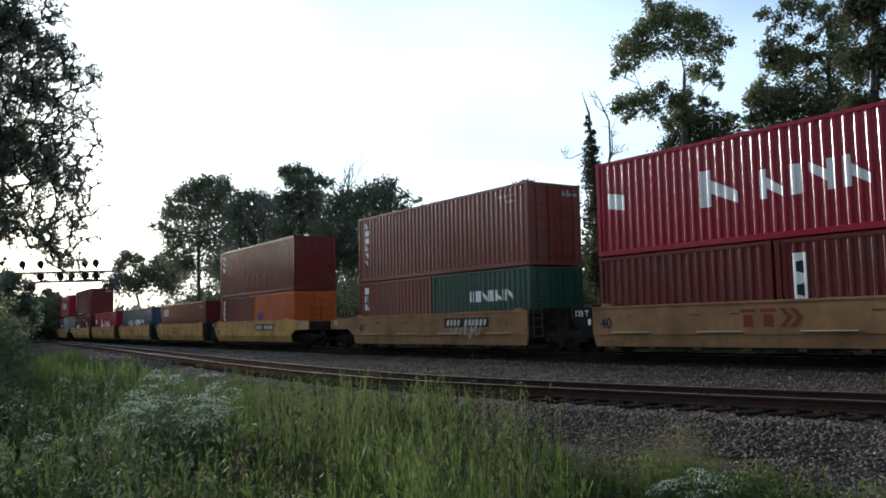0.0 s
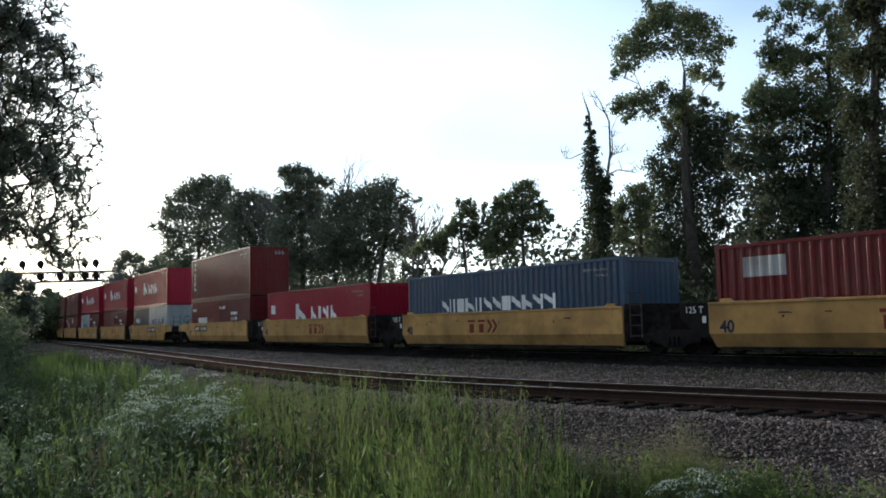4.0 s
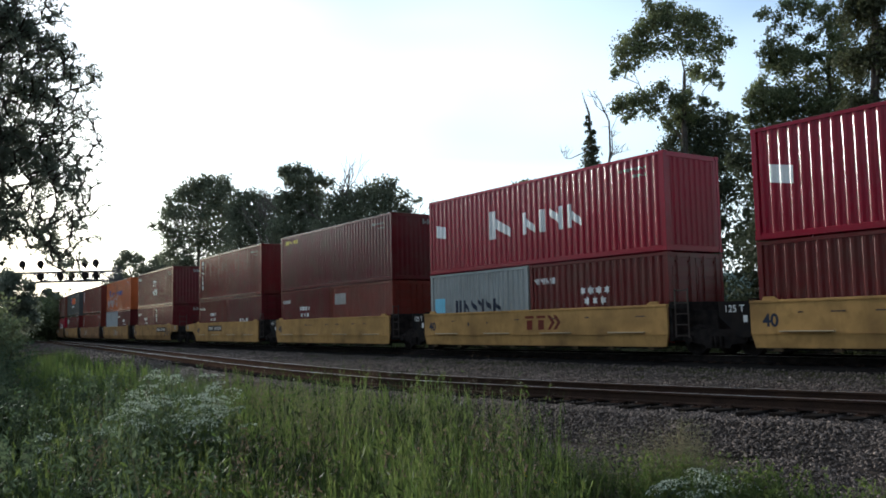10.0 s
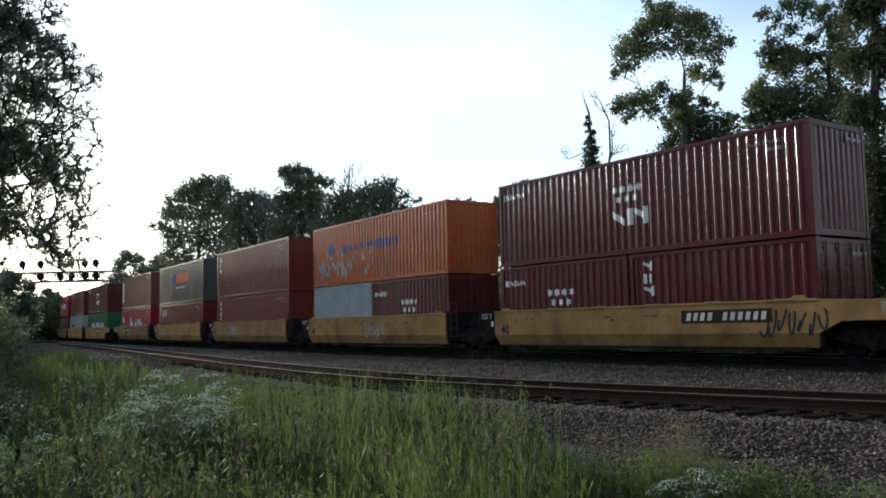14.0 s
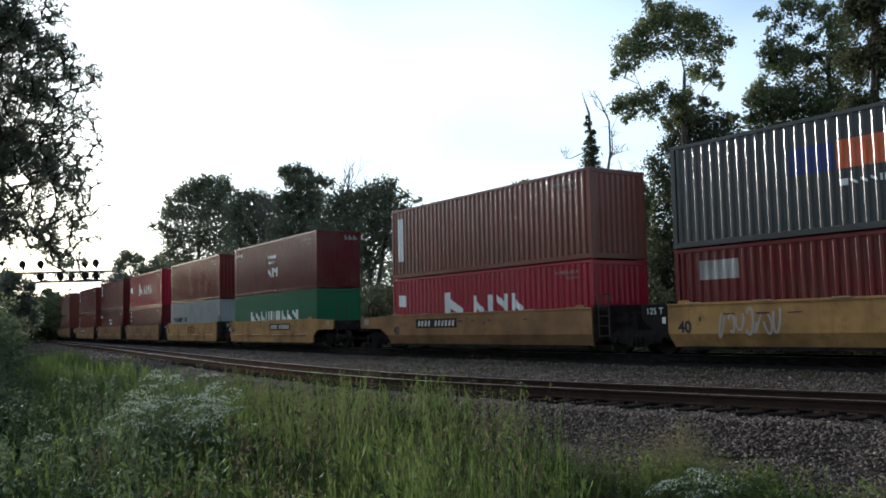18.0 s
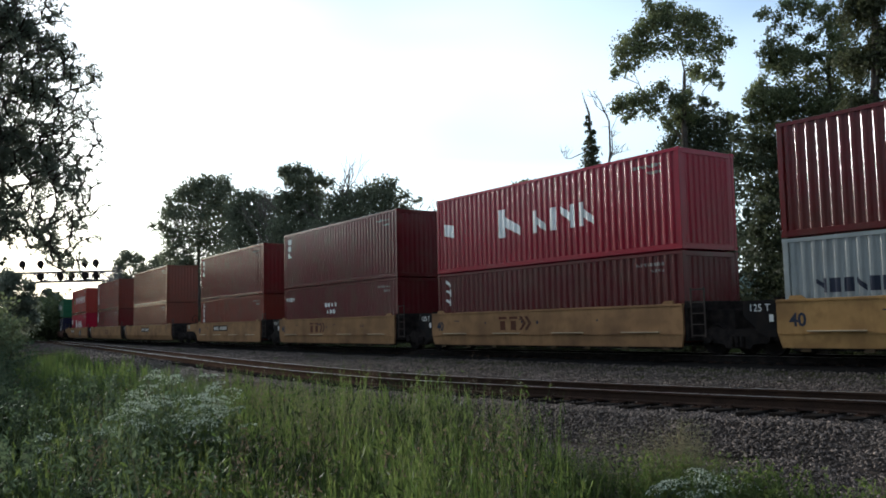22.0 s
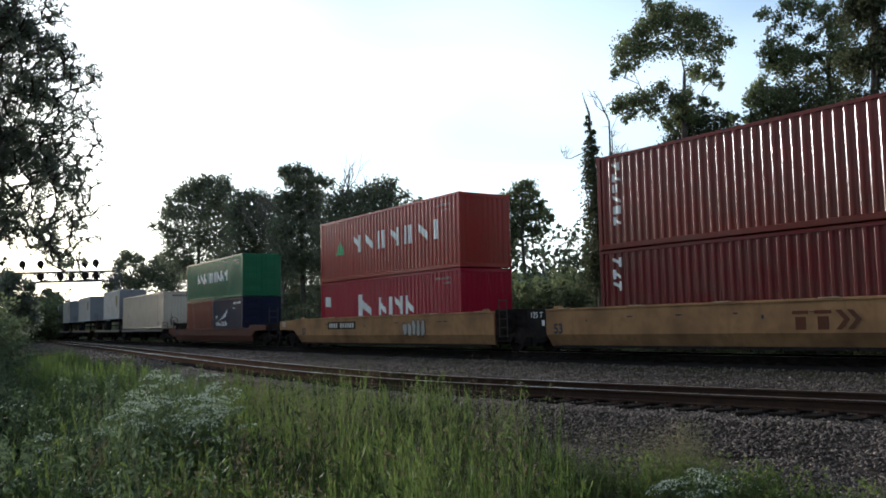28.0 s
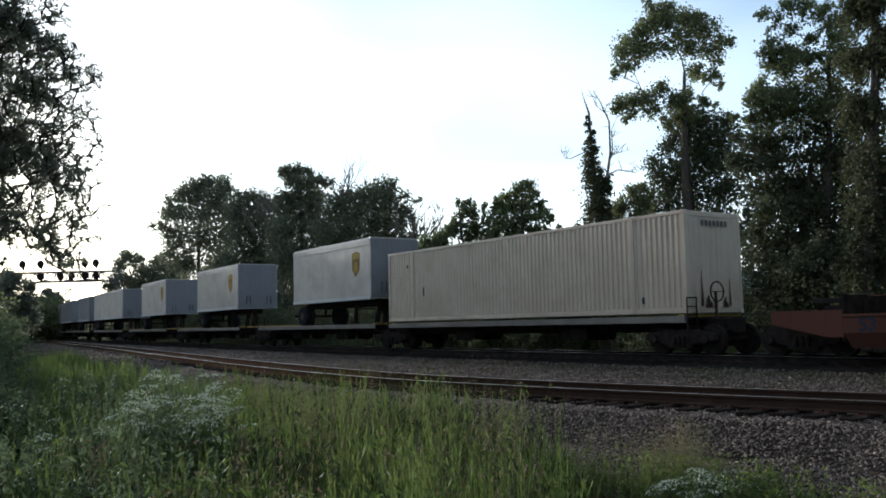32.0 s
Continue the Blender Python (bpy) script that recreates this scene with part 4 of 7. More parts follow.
        for k in range(5 if half > 8 else 0):
            # a rounded letter shape, then its outline
            cx, cz = graffiti + (k - 2) * 0.34, 0.86 + rnd.uniform(-0.05, 0.05)
            ring = [(cx + 0.2 * (1 + 0.25 * math.sin(3 * t + k)) * math.cos(t), cz + 0.29 * (1 + 0.2 * math.cos(2 * t + k)) * math.sin(t)) for t in (m_ * math.pi / 8 for m_ in range(16))]
            one = piece("graffiti", Geo().prism(ring, -0.002, 0.0).mesh("graffiti"), pale, root, "pale sprayed graffiti shape", m=pose(0, f, 0))
            piece("outline", Geo().tube([(a, -0.003, c) for a, c in ring + ring[:2]], 0.014, 4).mesh("outline"), INK, one, "dark sprayed outline")
    THEIR.append((root, u, 2 * half + 2.4, 0.0))
    return root


WHEELS = []


def rail_truck(u):
    root = thing("rail_truck", "sooty cast-steel railway truck on two axles", "railway truck", "trucks of the train")

    def frame_mesh():
        g = Geo()
        g.prism([(-1.2, 0.42), (-1.2, 0.58), (-0.55, 0.72), (0.55, 0.72), (1.2, 0.58), (1.2, 0.42), (0.95, 0.36), (0.45, 0.3), (0.38, 0.2), (-0.38, 0.2), (-0.45, 0.3), (-0.95, 0.36)], -0.07, 0.07)
        for x in (-0.9, 0.9):
            g.tube([(x, -0.17, 0.45), (x, 0.1, 0.45)], 0.13, 10)
        for x in (-0.16, 0.0, 0.16):
            g.tube([(x, -0.11, 0.26), (x, -0.11, 0.52)], 0.06, 8)
        return g.mesh("side_frame")
    for sy in (-1, 1):
        piece("side_frame", shared("truckframe", frame_mesh), IRON, root, m=pose(0, sy * 1.0, 0, 0, 0, 0 if sy < 0 else 180))
    piece("bolster", shared("bolster", lambda: Geo().box(-0.2, 0.2, -0.98, 0.98, 0.45, 0.72, 0.03).mesh("bolster")), IRON, root)

    def wheel_mesh():
        g = Geo()
        rings = []
        for yy, r in ((-0.07, 0.1), (-0.07, 0.3), (-0.05, 0.37), (-0.065, 0.415), (0.05, 0.42), (0.055, 0.45), (0.085, 0.45), (0.085, 0.36), (0.03, 0.3), (0.03, 0.1)):
            rings.append([(r * math.cos(a), yy, r * math.sin(a)) for a in (k * math.pi / 12 for k in range(24))])
        g.loft(rings)
        for k in range(3):
            a = k * 2.094
            g.tube([(0.2 * math.cos(a), -0.075, 0.2 * math.sin(a)), (0.2 * math.cos(a), -0.05, 0.2 * math.sin(a))], 0.03, 6)
        return g.mesh("wheel")
    for x in (-0.9, 0.9):
        axle = piece("axle", shared("axle", lambda: Geo().tube([(0, -0.95, 0), (0, 0.95, 0)], 0.08, 10).mesh("axle")), IRON, root, m=pose(x, 0, 0.42))
        for sy in (-1, 1):
            piece("wheel", shared("wheel", wheel_mesh), IRON, axle, "steel wheel with bright tread", m=pose(0, sy * 0.76, 0, 0, 0, 0 if sy < 0 else 180))
        WHEELS.append((axle, u, x))
    THEIR.append((root, u, 1.8, 0.0))
    return root


def spine_car(u, half, colour, label):
    root = thing("spine_car", label, "spine car", "spine cars of the train")
    piece("centre_sill", shared(("spine", half), lambda: Geo().box(-half - 0.6, half + 0.6, -0.28, 0.28, 0.62, 1.02, 0.03).mesh("centre_sill")), IRON, root)
    def apron_mesh():
        g = Geo()
        g.box(-half + 0.2, half - 0.2, -1.25, 1.25, 1.0, 1.06, 0.01)
        for k in range(12):
            x = -half + 0.5 + k * (2 * half - 1) / 11
            g.box(x - 0.05, x + 0.05, -1.22, 1.22, 0.86, 1.0)
        return g.mesh("apron")
    piece("apron", shared(("apron", half), apron_mesh), colour, root, "narrow steel deck")
    for sy in (-1, 1):
        # lighter colour than the deck puts a glint along its edge
        piece("edge_rail", shared(("edge", half), lambda: Geo().box(-half + 0.2, half - 0.2, -0.04, 0.04, 0.9, 1.09, 0.01).mesh("edge_rail")), paint("deck_edge_glint_paint", (0.15, 0.14, 0.125), 0.5, 0.5), root, m=pose(0, sy * 1.27, 0))
    for x in (-half + 0.4, half - 0.4):
        piece("pedestal", shared("pedestal", lambda: Geo().box(-0.12, 0.12, -1.2, 1.2, 1.04, 1.14, 0.02).mesh("pedestal")), paint("ochre_pedestal", (0.3, 0.2, 0.06)), root, "ochre container pedestal", m=pose(x, 0, 0))
    def hang_mesh():
        g = Geo()
        for x in (-half * 0.4, half * 0.35):
            g.box(x - 0.6, x + 0.6, -0.7, -0.25, 0.4, 0.8, 0.05).tube([(x - 0.5, 0.55, 0.55), (x + 0.5, 0.55, 0.55)], 0.18, 10)
        return g.mesh("brake_gear")
    piece("brake_gear", shared(("hang", half), hang_mesh), IRON, root, "hanging brake gear")
    def step_mesh():
        g = Geo()
        for yy in (-1.3, -0.9):
            g.tube([(0, yy, 0.45), (0, yy, 1.6)], 0.02, 6)
        for zz in (0.5, 0.8, 1.1, 1.35, 1.6):
            g.tube([(0, -1.3, zz), (0, -0.9, zz)], 0.016, 6)
        return g.mesh("ladder")
    for sx in (-1, 1):
        piece("ladder", shared("spinestep", step_mesh), IRON, root, "steel end ladder", m=pose(sx * (half - 0.1), 0, 0))
    piece("brake_wheel", shared("spinewheel", lambda: Geo().tube([(0, -0.5, 1.0), (0, -0.5, 1.75)], 0.04, 6).tube([(0.05, -0.5 + 0.28 * math.cos(a), 1.75 + 0.28 * math.sin(a)) for a in (k * math.pi / 6 for k in range(13))], 0.025, 5)
          .tube([(0.05, -0.78, 1.75), (0.05, -0.22, 1.75)], 0.015, 4).mesh("brake_wheel")), RAIL_SIDE, root, "rusty brake wheel on its post", m=pose(half + 0.25, 0, 0))
    THEIR.append((root, u, 2 * half, 0.0))
    return root


def trailer(u, length, body, z, shield, label):
    """A road trailer: smooth body, rear door frame, landing legs, wheels."""
    root = thing("road_trailer", label, "trailer", "trailers on the train")
    H = 2.75
    rnd = random.Random(int(length * 10 + u))
    def body_mesh():
        g = Geo()
        n_ = int(length / 0.6)
        ring = lambda x, d: [(x, -1.25 + d, 0.0), (x, 1.25 - d, 0.0), (x, 1.25 - d, H - 0.08), (x, 1.16, H), (x, -1.16, H), (x, -1.25 + d, H - 0.08)]
        rings = []
        for k in range(n_ + 1):
            x = -length / 2 + k * length / n_
            rings += [ring(x - 0.012, 0.0), ring(x, 0.006), ring(x + 0.012, 0.0)] if 0 < k < n_ else [ring(x, 0.0)]
        return g.loft(rings).mesh("trailer_body")
    piece("trailer_body", shared(("trailer", length), body_mesh), body, root, m=pose(0, 0, 1.15))
    for sy in (-1, 1):
        piece("side_rail", shared(("trailrail", length), lambda: Geo().box(-length / 2, length / 2, -0.02, 0.02, -0.02, 0.12, 0.006).mesh("side_rail")), GALV, root, "bright lower side rail", m=pose(0, sy * 1.268, 1.15))
        piece("top_rail", shared(("trailtop", length), lambda: Geo().box(-length / 2, length / 2, -0.015, 0.015, 0, 0.22, 0.006).mesh("top_rail")), body, root, m=pose(0, sy * 1.262, 1.15 + H - 0.34))
    piece("front_wall", shared("trailfront", lambda: Geo().box(0, 0.02, -1.22, 1.22, 0.05, H - 0.05, 0.008).mesh("front_wall")), TRAILER_GREY, root, "grey nose panel with grab handles", m=pose(length / 2 + 0.002, 0, 1.15))
    def nose_mesh():
        return Geo().tube([(0, -0.12, 0.3), (0.06, -0.12, 0.35), (0.06, -0.12, 0.75), (0.06, 0.12, 0.75), (0.06, 0.12, 0.35), (0, 0.12, 0.3)], 0.02, 5).mesh("hose_bracket")
    for yy in (-0.6, 0.7):
        piece("hose_bracket", shared("nose", nose_mesh), INK, root, "dark hose bracket", m=pose(length / 2 + 0.022, yy, 1.15))
    if shield:
        g = Geo()
        x = length / 2 - shield
        g.prism([(x - 0.36, 1.35), (x, 1.02), (x + 0.36, 1.35), (x + 0.4, 2.1), (x, 2.2), (x - 0.4, 2.1)], -1.256, -1.252)
        em = piece("shield_emblem", g.mesh("shield_emblem"), BROWN_INK, root, "brown shield-shaped emblem", m=pose(0, 0, 1.15))
        g = Geo()
        g.prism([(x - 0.3, 1.8), (x + 0.3, 1.9), (x + 0.34, 2.06), (x, 2.14), (x - 0.34, 2.06)], -1.26, -1.257)
        g.prism([(x - 0.24, 1.4), (x, 1.16), (x + 0.24, 1.4), (x + 0.1, 1.72), (x - 0.1, 1.72)], -1.26, -1.257)
        piece("emblem_field", g.mesh("emblem_field"), paint("dull_yellow_emblem", (0.26, 0.18, 0.04), 0.6, 0.2), em, "yellow field of the emblem")
    def legs_mesh():
        return Geo().box(-0.07, 0.07, -0.07, 0.07, 0.12, 1.15, 0.01).box(-0.16, 0.16, -0.13, 0.13, 0.06, 0.12, 0.01).mesh("landing_leg")
    for yy in (-0.75, 0.75):
        piece("landing_leg", shared("legs", legs_mesh), IRON, root, m=pose(length / 2 - 2.4, yy, 0))
    piece("cross_bar", shared("crossbar", lambda: Geo().tube([(0, -0.75, 0.75), (0, 0.75, 0.75)], 0.03, 6).mesh("cross_bar")), IRON, root, m=pose(length / 2 - 2.4, 0, 0))
    piece("chassis", shared(("chassis", length), lambda: Geo().box(-length / 2 + 0.1, length / 2 - 0.5, -0.5, -0.38, 0.85, 1.15).box(-length / 2 + 0.1, length / 2 - 0.5, 0.38, 0.5, 0.85, 1.15)
          .box(-length / 2, -length / 2 + 0.12, -1.2, 1.2, 0.45, 0.58).box(-length / 2 + 0.02, -length / 2 + 0.1, -0.6, -0.5, 0.5, 1.1).box(-length / 2 + 0.02, -length / 2 + 0.1, 0.5, 0.6, 0.5, 1.1).mesh("chassis")), IRON, root)
    def tyre_mesh():
        g = Geo()
        g.loft([[(r * math.cos(a), yy, r * math.sin(a)) for a in (k * math.pi / 12 for k in range(24))] for yy, r in
                ((-0.27, 0.28), (-0.28, 0.45), (-0.24, 0.5), (-0.05, 0.5), (-0.02, 0.44), (0.02, 0.44), (0.05, 0.5), (0.24, 0.5), (0.28, 0.45), (0.27, 0.28))])
        return g.mesh("tyre")
    for x in ((-length / 2 + 1.0,) if length < 9 else (-length / 2 + 1.1, -length / 2 + 2.35)):
        for sy in (-1, 1):
            w = piece("tyre", shared("tyre", tyre_mesh), RUBBER, root, "pair of black tyres", m=pose(x, sy * 0.95, 0.5))
            piece("hub", shared("hub", lambda: Geo().tube([(0, -0.29, 0), (0, -0.2, 0)], 0.2, 12).mesh("hub")), RUNG, w, "steel hub", m=pose(0, 0, 0, 0, 0, 0 if sy < 0 else 180))
    THEIR.append((root, u, length * 0.8, z))
    return root


def trailer_hitch(u, z):
    root = thing("trailer_hitch", "sooty steel hitch that carries a trailer nose", "hitch", "hitches of the spine cars")
    piece("strut", shared("strut", lambda: Geo().prism([(-0.6, 0.0), (-0.35, 0.0), (0.1, 1.1), (-0.1, 1.1)], -0.3, -0.15).prism([(-0.6, 0.0), (-0.35, 0.0), (0.1, 1.1), (-0.1, 1.1)], 0.15, 0.3).mesh("strut")), IRON, root)
    piece("head_plate", shared("headplate", lambda: Geo().box(-0.35, 0.35, -0.45, 0.45, 1.08, 1.15, 0.02).mesh("head_plate")), IRON, root)
    THEIR.append((root, u, 1.0, z))


# ---- the train, from its head to its tail: place along the train and load ----
SHORT, LONG, LONGEST, LOW, HIGH = 6.058, 12.192, 16.154, 2.591, 2.896
FLOOR_Z = 0.345
TWO = lambda a, b: ("two", a, b)
# place, half length, coupler behind, coupler before, style, digits, number, logo, graffiti, lower, upper
HEAD_CARS = [
    (217.2, 6.2, 0, 0, "a", "40", 0, -1.5, 0, ("brown", "stars"), ("red", "big_serif")),
    (201.6, 6.2, 0, 0, "a", "40", 0, -0.9, 0, TWO(("brown", ""), ("brown", "two_tiles")), ("red", "big_serif")),
    (186.1, 6.2, 1, 0, "a", "40", 1.2, None, 2.6, TWO(("rust", "short_column"), ("dark_green", "seven_name")), ("rust", "column")),
    (166.5, 6.2, 0, 1, "b", "40", 1.0, None, 0, TWO(("brown", "column"), ("orange", "navy_tag")), ("brown", "short_column")),
    (151.0, 6.2, 0, 0, "b", "40", 0, -1.6, 0, ("brown", "white_plate"), None),
    (135.5, 6.2, 0, 0, "b", "40", 0, -1.6, 0, ("blue", "low_name"), None),
    (120.0, 6.2, 0, 0, "b", "40", 0, 0.0, 0, ("red", "low_serif"), None),
    (104.9, 6.2, 1, 0, "b", "40", -4.4, None, 0, TWO(("brown", "low_plate"), ("plum", "stars")), ("brown", "column")),
]
MIDDLE_CARS = [
    (85.6, 6.2, 0, 1, "a", "40", 0.6, None, 0, TWO(("steel", "white_name"), ("pale", "navy_name")), ("red", "big_serif")),
    (70.3, 6.2, 0, 0, "a", "40", 0, 0.1, 0, TWO(("brown", ""), ("brown", "stars")), ("red", "big_serif")),
    (55.2, 6.2, 0, 0, "a", "40", 0, 0.0, 0, TWO(("pale", "dark_name"), ("brown", "stars")), ("red", "big_serif")),
    (40.0, 6.2, 0, 0, "a", "40", 0, None, 0, TWO(("brown", "stars"), ("rust", "white_plate")), ("plum", "yellow_name")),
    (24.8, 6.2, 1, 0, "a", "40", -3.2, None, 0, TWO(("brown", "stars"), ("plum", "low_word")), ("brown", "column")),
    (5.4, 6.2, 0, 1, "b", "40", 2.1, None, 5.5, TWO(("plum", "stars"), ("plum", "short_column")), ("plum", "stars_name")),
    (-10.1, 6.2, 0, 0, "b", "40", 0, None, 0.5, TWO(("grey", ""), ("plum", "stars")), ("orange", "dark_script")),
]
LATER_CARS = [
    (-25.5, 6.2, 0, 0, "b", "40", 0, None, -2.2, ("rust", "column"), ("rust", "short_column")),
    (-40.9, 6.2, 0, 0, "b", "40", 0, None, -3.6, ("brown", "white_plate"), ("steel", "orange_panel")),
    (-56.3, 6.2, 1, 0, "b", "40", -3.9, None, 0, ("red", "low_serif"), ("tan", "plate_column")),
    (-76.1, 6.2, 0, 1, "a", "40", 0.4, None, 0, ("green", "wide_name"), ("plum", "stars_name")),
    (-91.4, 6.2, 0, 0, "a", "40", 0, -0.4, 0, ("pale", "dark_name"), ("brown", "")),
    (-106.7, 6.2, 0, 0, "a", "40", 0, -2.0, 0, ("plum", "short_column"), ("red", "big_serif")),
    (-122.0, 6.2, 0, 0, "a", "40", 0, -2.3, 0, ("plum", "stars"), ("plum", "short_column")),
]
TAIL_CARS = [
    (-137.3, 6.2, 1, 0, "a", "40", -2.4, None, 0, ("rust", "column"), ("brown", "short_column")),
    (-158.9, 8.4, 0, 0, "b", "53", -1.6, None, 0, ("tan", ""), ("tan", "")),
    (-178.2, 8.4, 0, 0, "b", "53", 0, 0.5, 0, ("brown", "short_column"), ("rust", "column")),
    (-197.8, 8.4, 1, 0, "b", "53", -4.9, None, 3.0, ("red", "low_serif"), ("scarlet", "triangle_name")),
    (-221.3, 8.4, 0, 1, "b", "53", 0, None, 0, TWO(("rust", ""), ("navy", "swoosh")), ("green", "wide_name_high")),
]
TRAIN = HEAD_CARS + MIDDLE_CARS + LATER_CARS + TAIL_CARS


def load_train():
    for u, half, rear, front, style, digits, number, logo, graffiti, lower, upper in TRAIN:
        red = u < -210
        worn = style == "b"
        where = "dark oxide-red well car under stacked containers" if red else ("rust-streaked yellow well car with smooth sides" if worn else "faded yellow well car with guide bars")
        if upper is None:
            where = where.replace("well car", "well car with a single container")
        dull = u in (217.2, 201.6, 186.1, -25.5, -56.3, -106.7, -122.0, -137.3, -158.9, -178.2, -197.8)
        if dull:
            where = where.replace("faded yellow", "brown-soiled yellow").replace("rust-streaked yellow", "brown-soiled yellow")
        ochre = u in (5.4, -10.1, -40.9, -76.1, -91.4)
        well_car(u, half, rear, front, style, OXIDE if red else YELLOW_DULL if dull else YELLOW_WORN if ochre else YELLOW, digits, number, logo, where, graffiti)
        z = FLOOR_Z + (0.2 if half > 8 and not red else 0.1 if u in (-122.0,) else 0.0)
        if lower[0] == "two":
            for du, (c, mk) in ((-SHORT / 2 - 0.04, lower[1]), (SHORT / 2 + 0.04, lower[2])):
                container(c, SHORT, LOW, mk, "low in a well car", u + du, z, doors=du > 0)
        else:
            container(lower[0], LONG, LOW, lower[1], "low in a well car", u, z)
        if upper:
            container(upper[0], LONG, LOW if red else HIGH, upper[1], "stacked on another container", u, z + LOW + 0.03, doors=u in (186.1, -221.3))
    # trucks: shared between wells, two where cars are coupled
    places = [232.5]
    for (a, b) in zip(TRAIN, TRAIN[1:]):
        ua, ub = a[0] - a[1], b[0] + b[1]
        if a[2] or b[3] or ua - ub > 4.0:
            places += [ua - 1.35, ub + 1.35]
        else:
            places.append((ua + ub) / 2)
    # spine cars with one long container and road trailers
    container("cream", LONGEST, 2.9, "", "alone on a spine car", -242.4, 1.16)
    spine_car(-242.4, 8.2, IRON, "sooty spine car under a long cream container")
    places += [-231.0, -234.8, -250.6]
    for u, length, body, emblem, lab in ((-256.3, 8.53, TRAILER_WHITE, 1.4, "short white road trailer with a brown shield emblem"),
                                         (-273.6, 8.53, TRAILER_WHITE, 1.4, "short white road trailer with a brown shield emblem"),
                                         (-291.1, 8.53, TRAILER_WHITE, 1.2, "short white road trailer with a worn emblem"),
                                         (-311.8, 16.0, TRAILER_WHITE, 0, "long white road trailer on a spine car"),
                                         (-327.5, 8.53, TRAILER_GREY, 0, "short grey road trailer on a spine car"),
                                         (-345.0, 16.0, TRAILER_GREY, 0, "long grey road trailer on a spine car"),
                                         (-364.0, 16.0, TRAILER_WHITE, 0, "long white road trailer on a spine car")):
        half = max(length / 2, 8.2 if length > 9 else 7.2)
        mid = u - (half - length / 2) + 0.6 if length < 9 else u
        spine_car(mid, half, IRON, "sooty spine car under a road trailer")
        trailer(u, length, body, 1.065, emblem, lab)
        trailer_hitch(u + length / 2 - 0.9, 1.065)
        places += [mid + half - 0.3, mid - half + 0.3] if length > 9 else [mid - half + 0.1]
    for u in places:
        rail_truck(u)


load_train()


# ---- signal bridge over the tracks ----
def signal_bridge():
    root = thing("signal_bridge", "grey steel signal bridge with round signal heads", "signal bridge")
    x0, x1, y = -62.0, -42.2, 112.0
    def rise(x):
        return 8.9 - (x + 62.0) / 19.8 * 0.4
    g = Geo()
    for dy in (-0.5, 0.5):
        for dz in (0.0, -1.2):
            g.tube([(x0, y + dy, rise(x0) + dz), (x1, y + dy, rise(x1) + dz)], 0.12, 6)
    piece("chords", g.mesh("chords"), BRIDGE, root)
    n_ = 14
    for k in range(n_):
        a, b = x0 + (x1 - x0) * k / n_, x0 + (x1 - x0) * (k + 1) / n_
        g = Geo()
        for dy in (-0.5, 0.5):
            lo, hi = (a, b) if k % 2 else (b, a)
            g.tube([(lo, y + dy, rise(lo)), (hi, y + dy, rise(hi) - 1.2)], 0.075, 5)
            g.tube([(a, y + dy, rise(a)), (a, y + dy, rise(a) - 1.2)], 0.065, 5)
        g.tube([(a, y - 0.5, rise(a)), (a, y + 0.5, rise(a))], 0.065, 5)
        piece("lattice", g.mesh("lattice"), BRIDGE, root)
    for mx in (x0, x1 + 0.7):
        g = Geo()
        for dx in (-0.3, 0.3):
            for dy in (-0.3, 0.3):
                g.tube([(mx + dx, y + dy, -1.2), (mx + dx, y + dy, 9.0)], 0.06, 6)
        for k in range(9):
            z = -1.0 + k * 1.1
            g.box(mx - 0.33, mx + 0.33, y - 0.34, y - 0.3, z, z + 0.08).tube([(mx - 0.3, y - 0.3, z), (mx + 0.3, y - 0.3, z + 1.1)], 0.065, 5)
        piece("mast", g.mesh("mast"), BRIDGE, root)
    def head_mesh():
        g = Geo()
        ring = lambda yy, r: [(r * math.cos(a), yy, r * 1.12 * math.sin(a)) for a in (k * math.pi / 10 for k in range(20))]
        g.loft([ring(0.0, 0.44), ring(-0.05, 0.46), ring(-0.06, 0.44)])
        g.box(-0.05, 0.05, 0.0, 0.4, -0.75, -0.4)
        return g.mesh("signal_head")
    for x in (-53.3, -51.0, -48.5, -47.1, -45.4, -44.0):
        for dz in (1.05, -0.55):
            if dz < 0 and x < -52:
                continue
            head = piece("signal_head", shared("head", head_mesh), BLACK, root, "round black signal head", m=pose(x, y - 0.75, rise(x) + dz))
            for dx, dh in ((0, 0), (-0.22, 0.0), (0.22, 0.0), (0, 0.24), (0, -0.24), (0.16, 0.17), (-0.16, -0.17)):
                piece("lamp_hood", shared("hood", lambda: Geo().tube([(0, -0.05, 0), (0, -0.28, 0)], 0.085, 8).mesh("lamp_hood")), BLACK, head, m=pose(dx, 0, dh))
    g = Geo()
    g.box(x0, x1, y + 0.55, y + 1.15, 7.55, 7.6)
    piece("walkway", g.mesh("walkway"), BRIDGE, root, "narrow steel walkway")


signal_bridge()


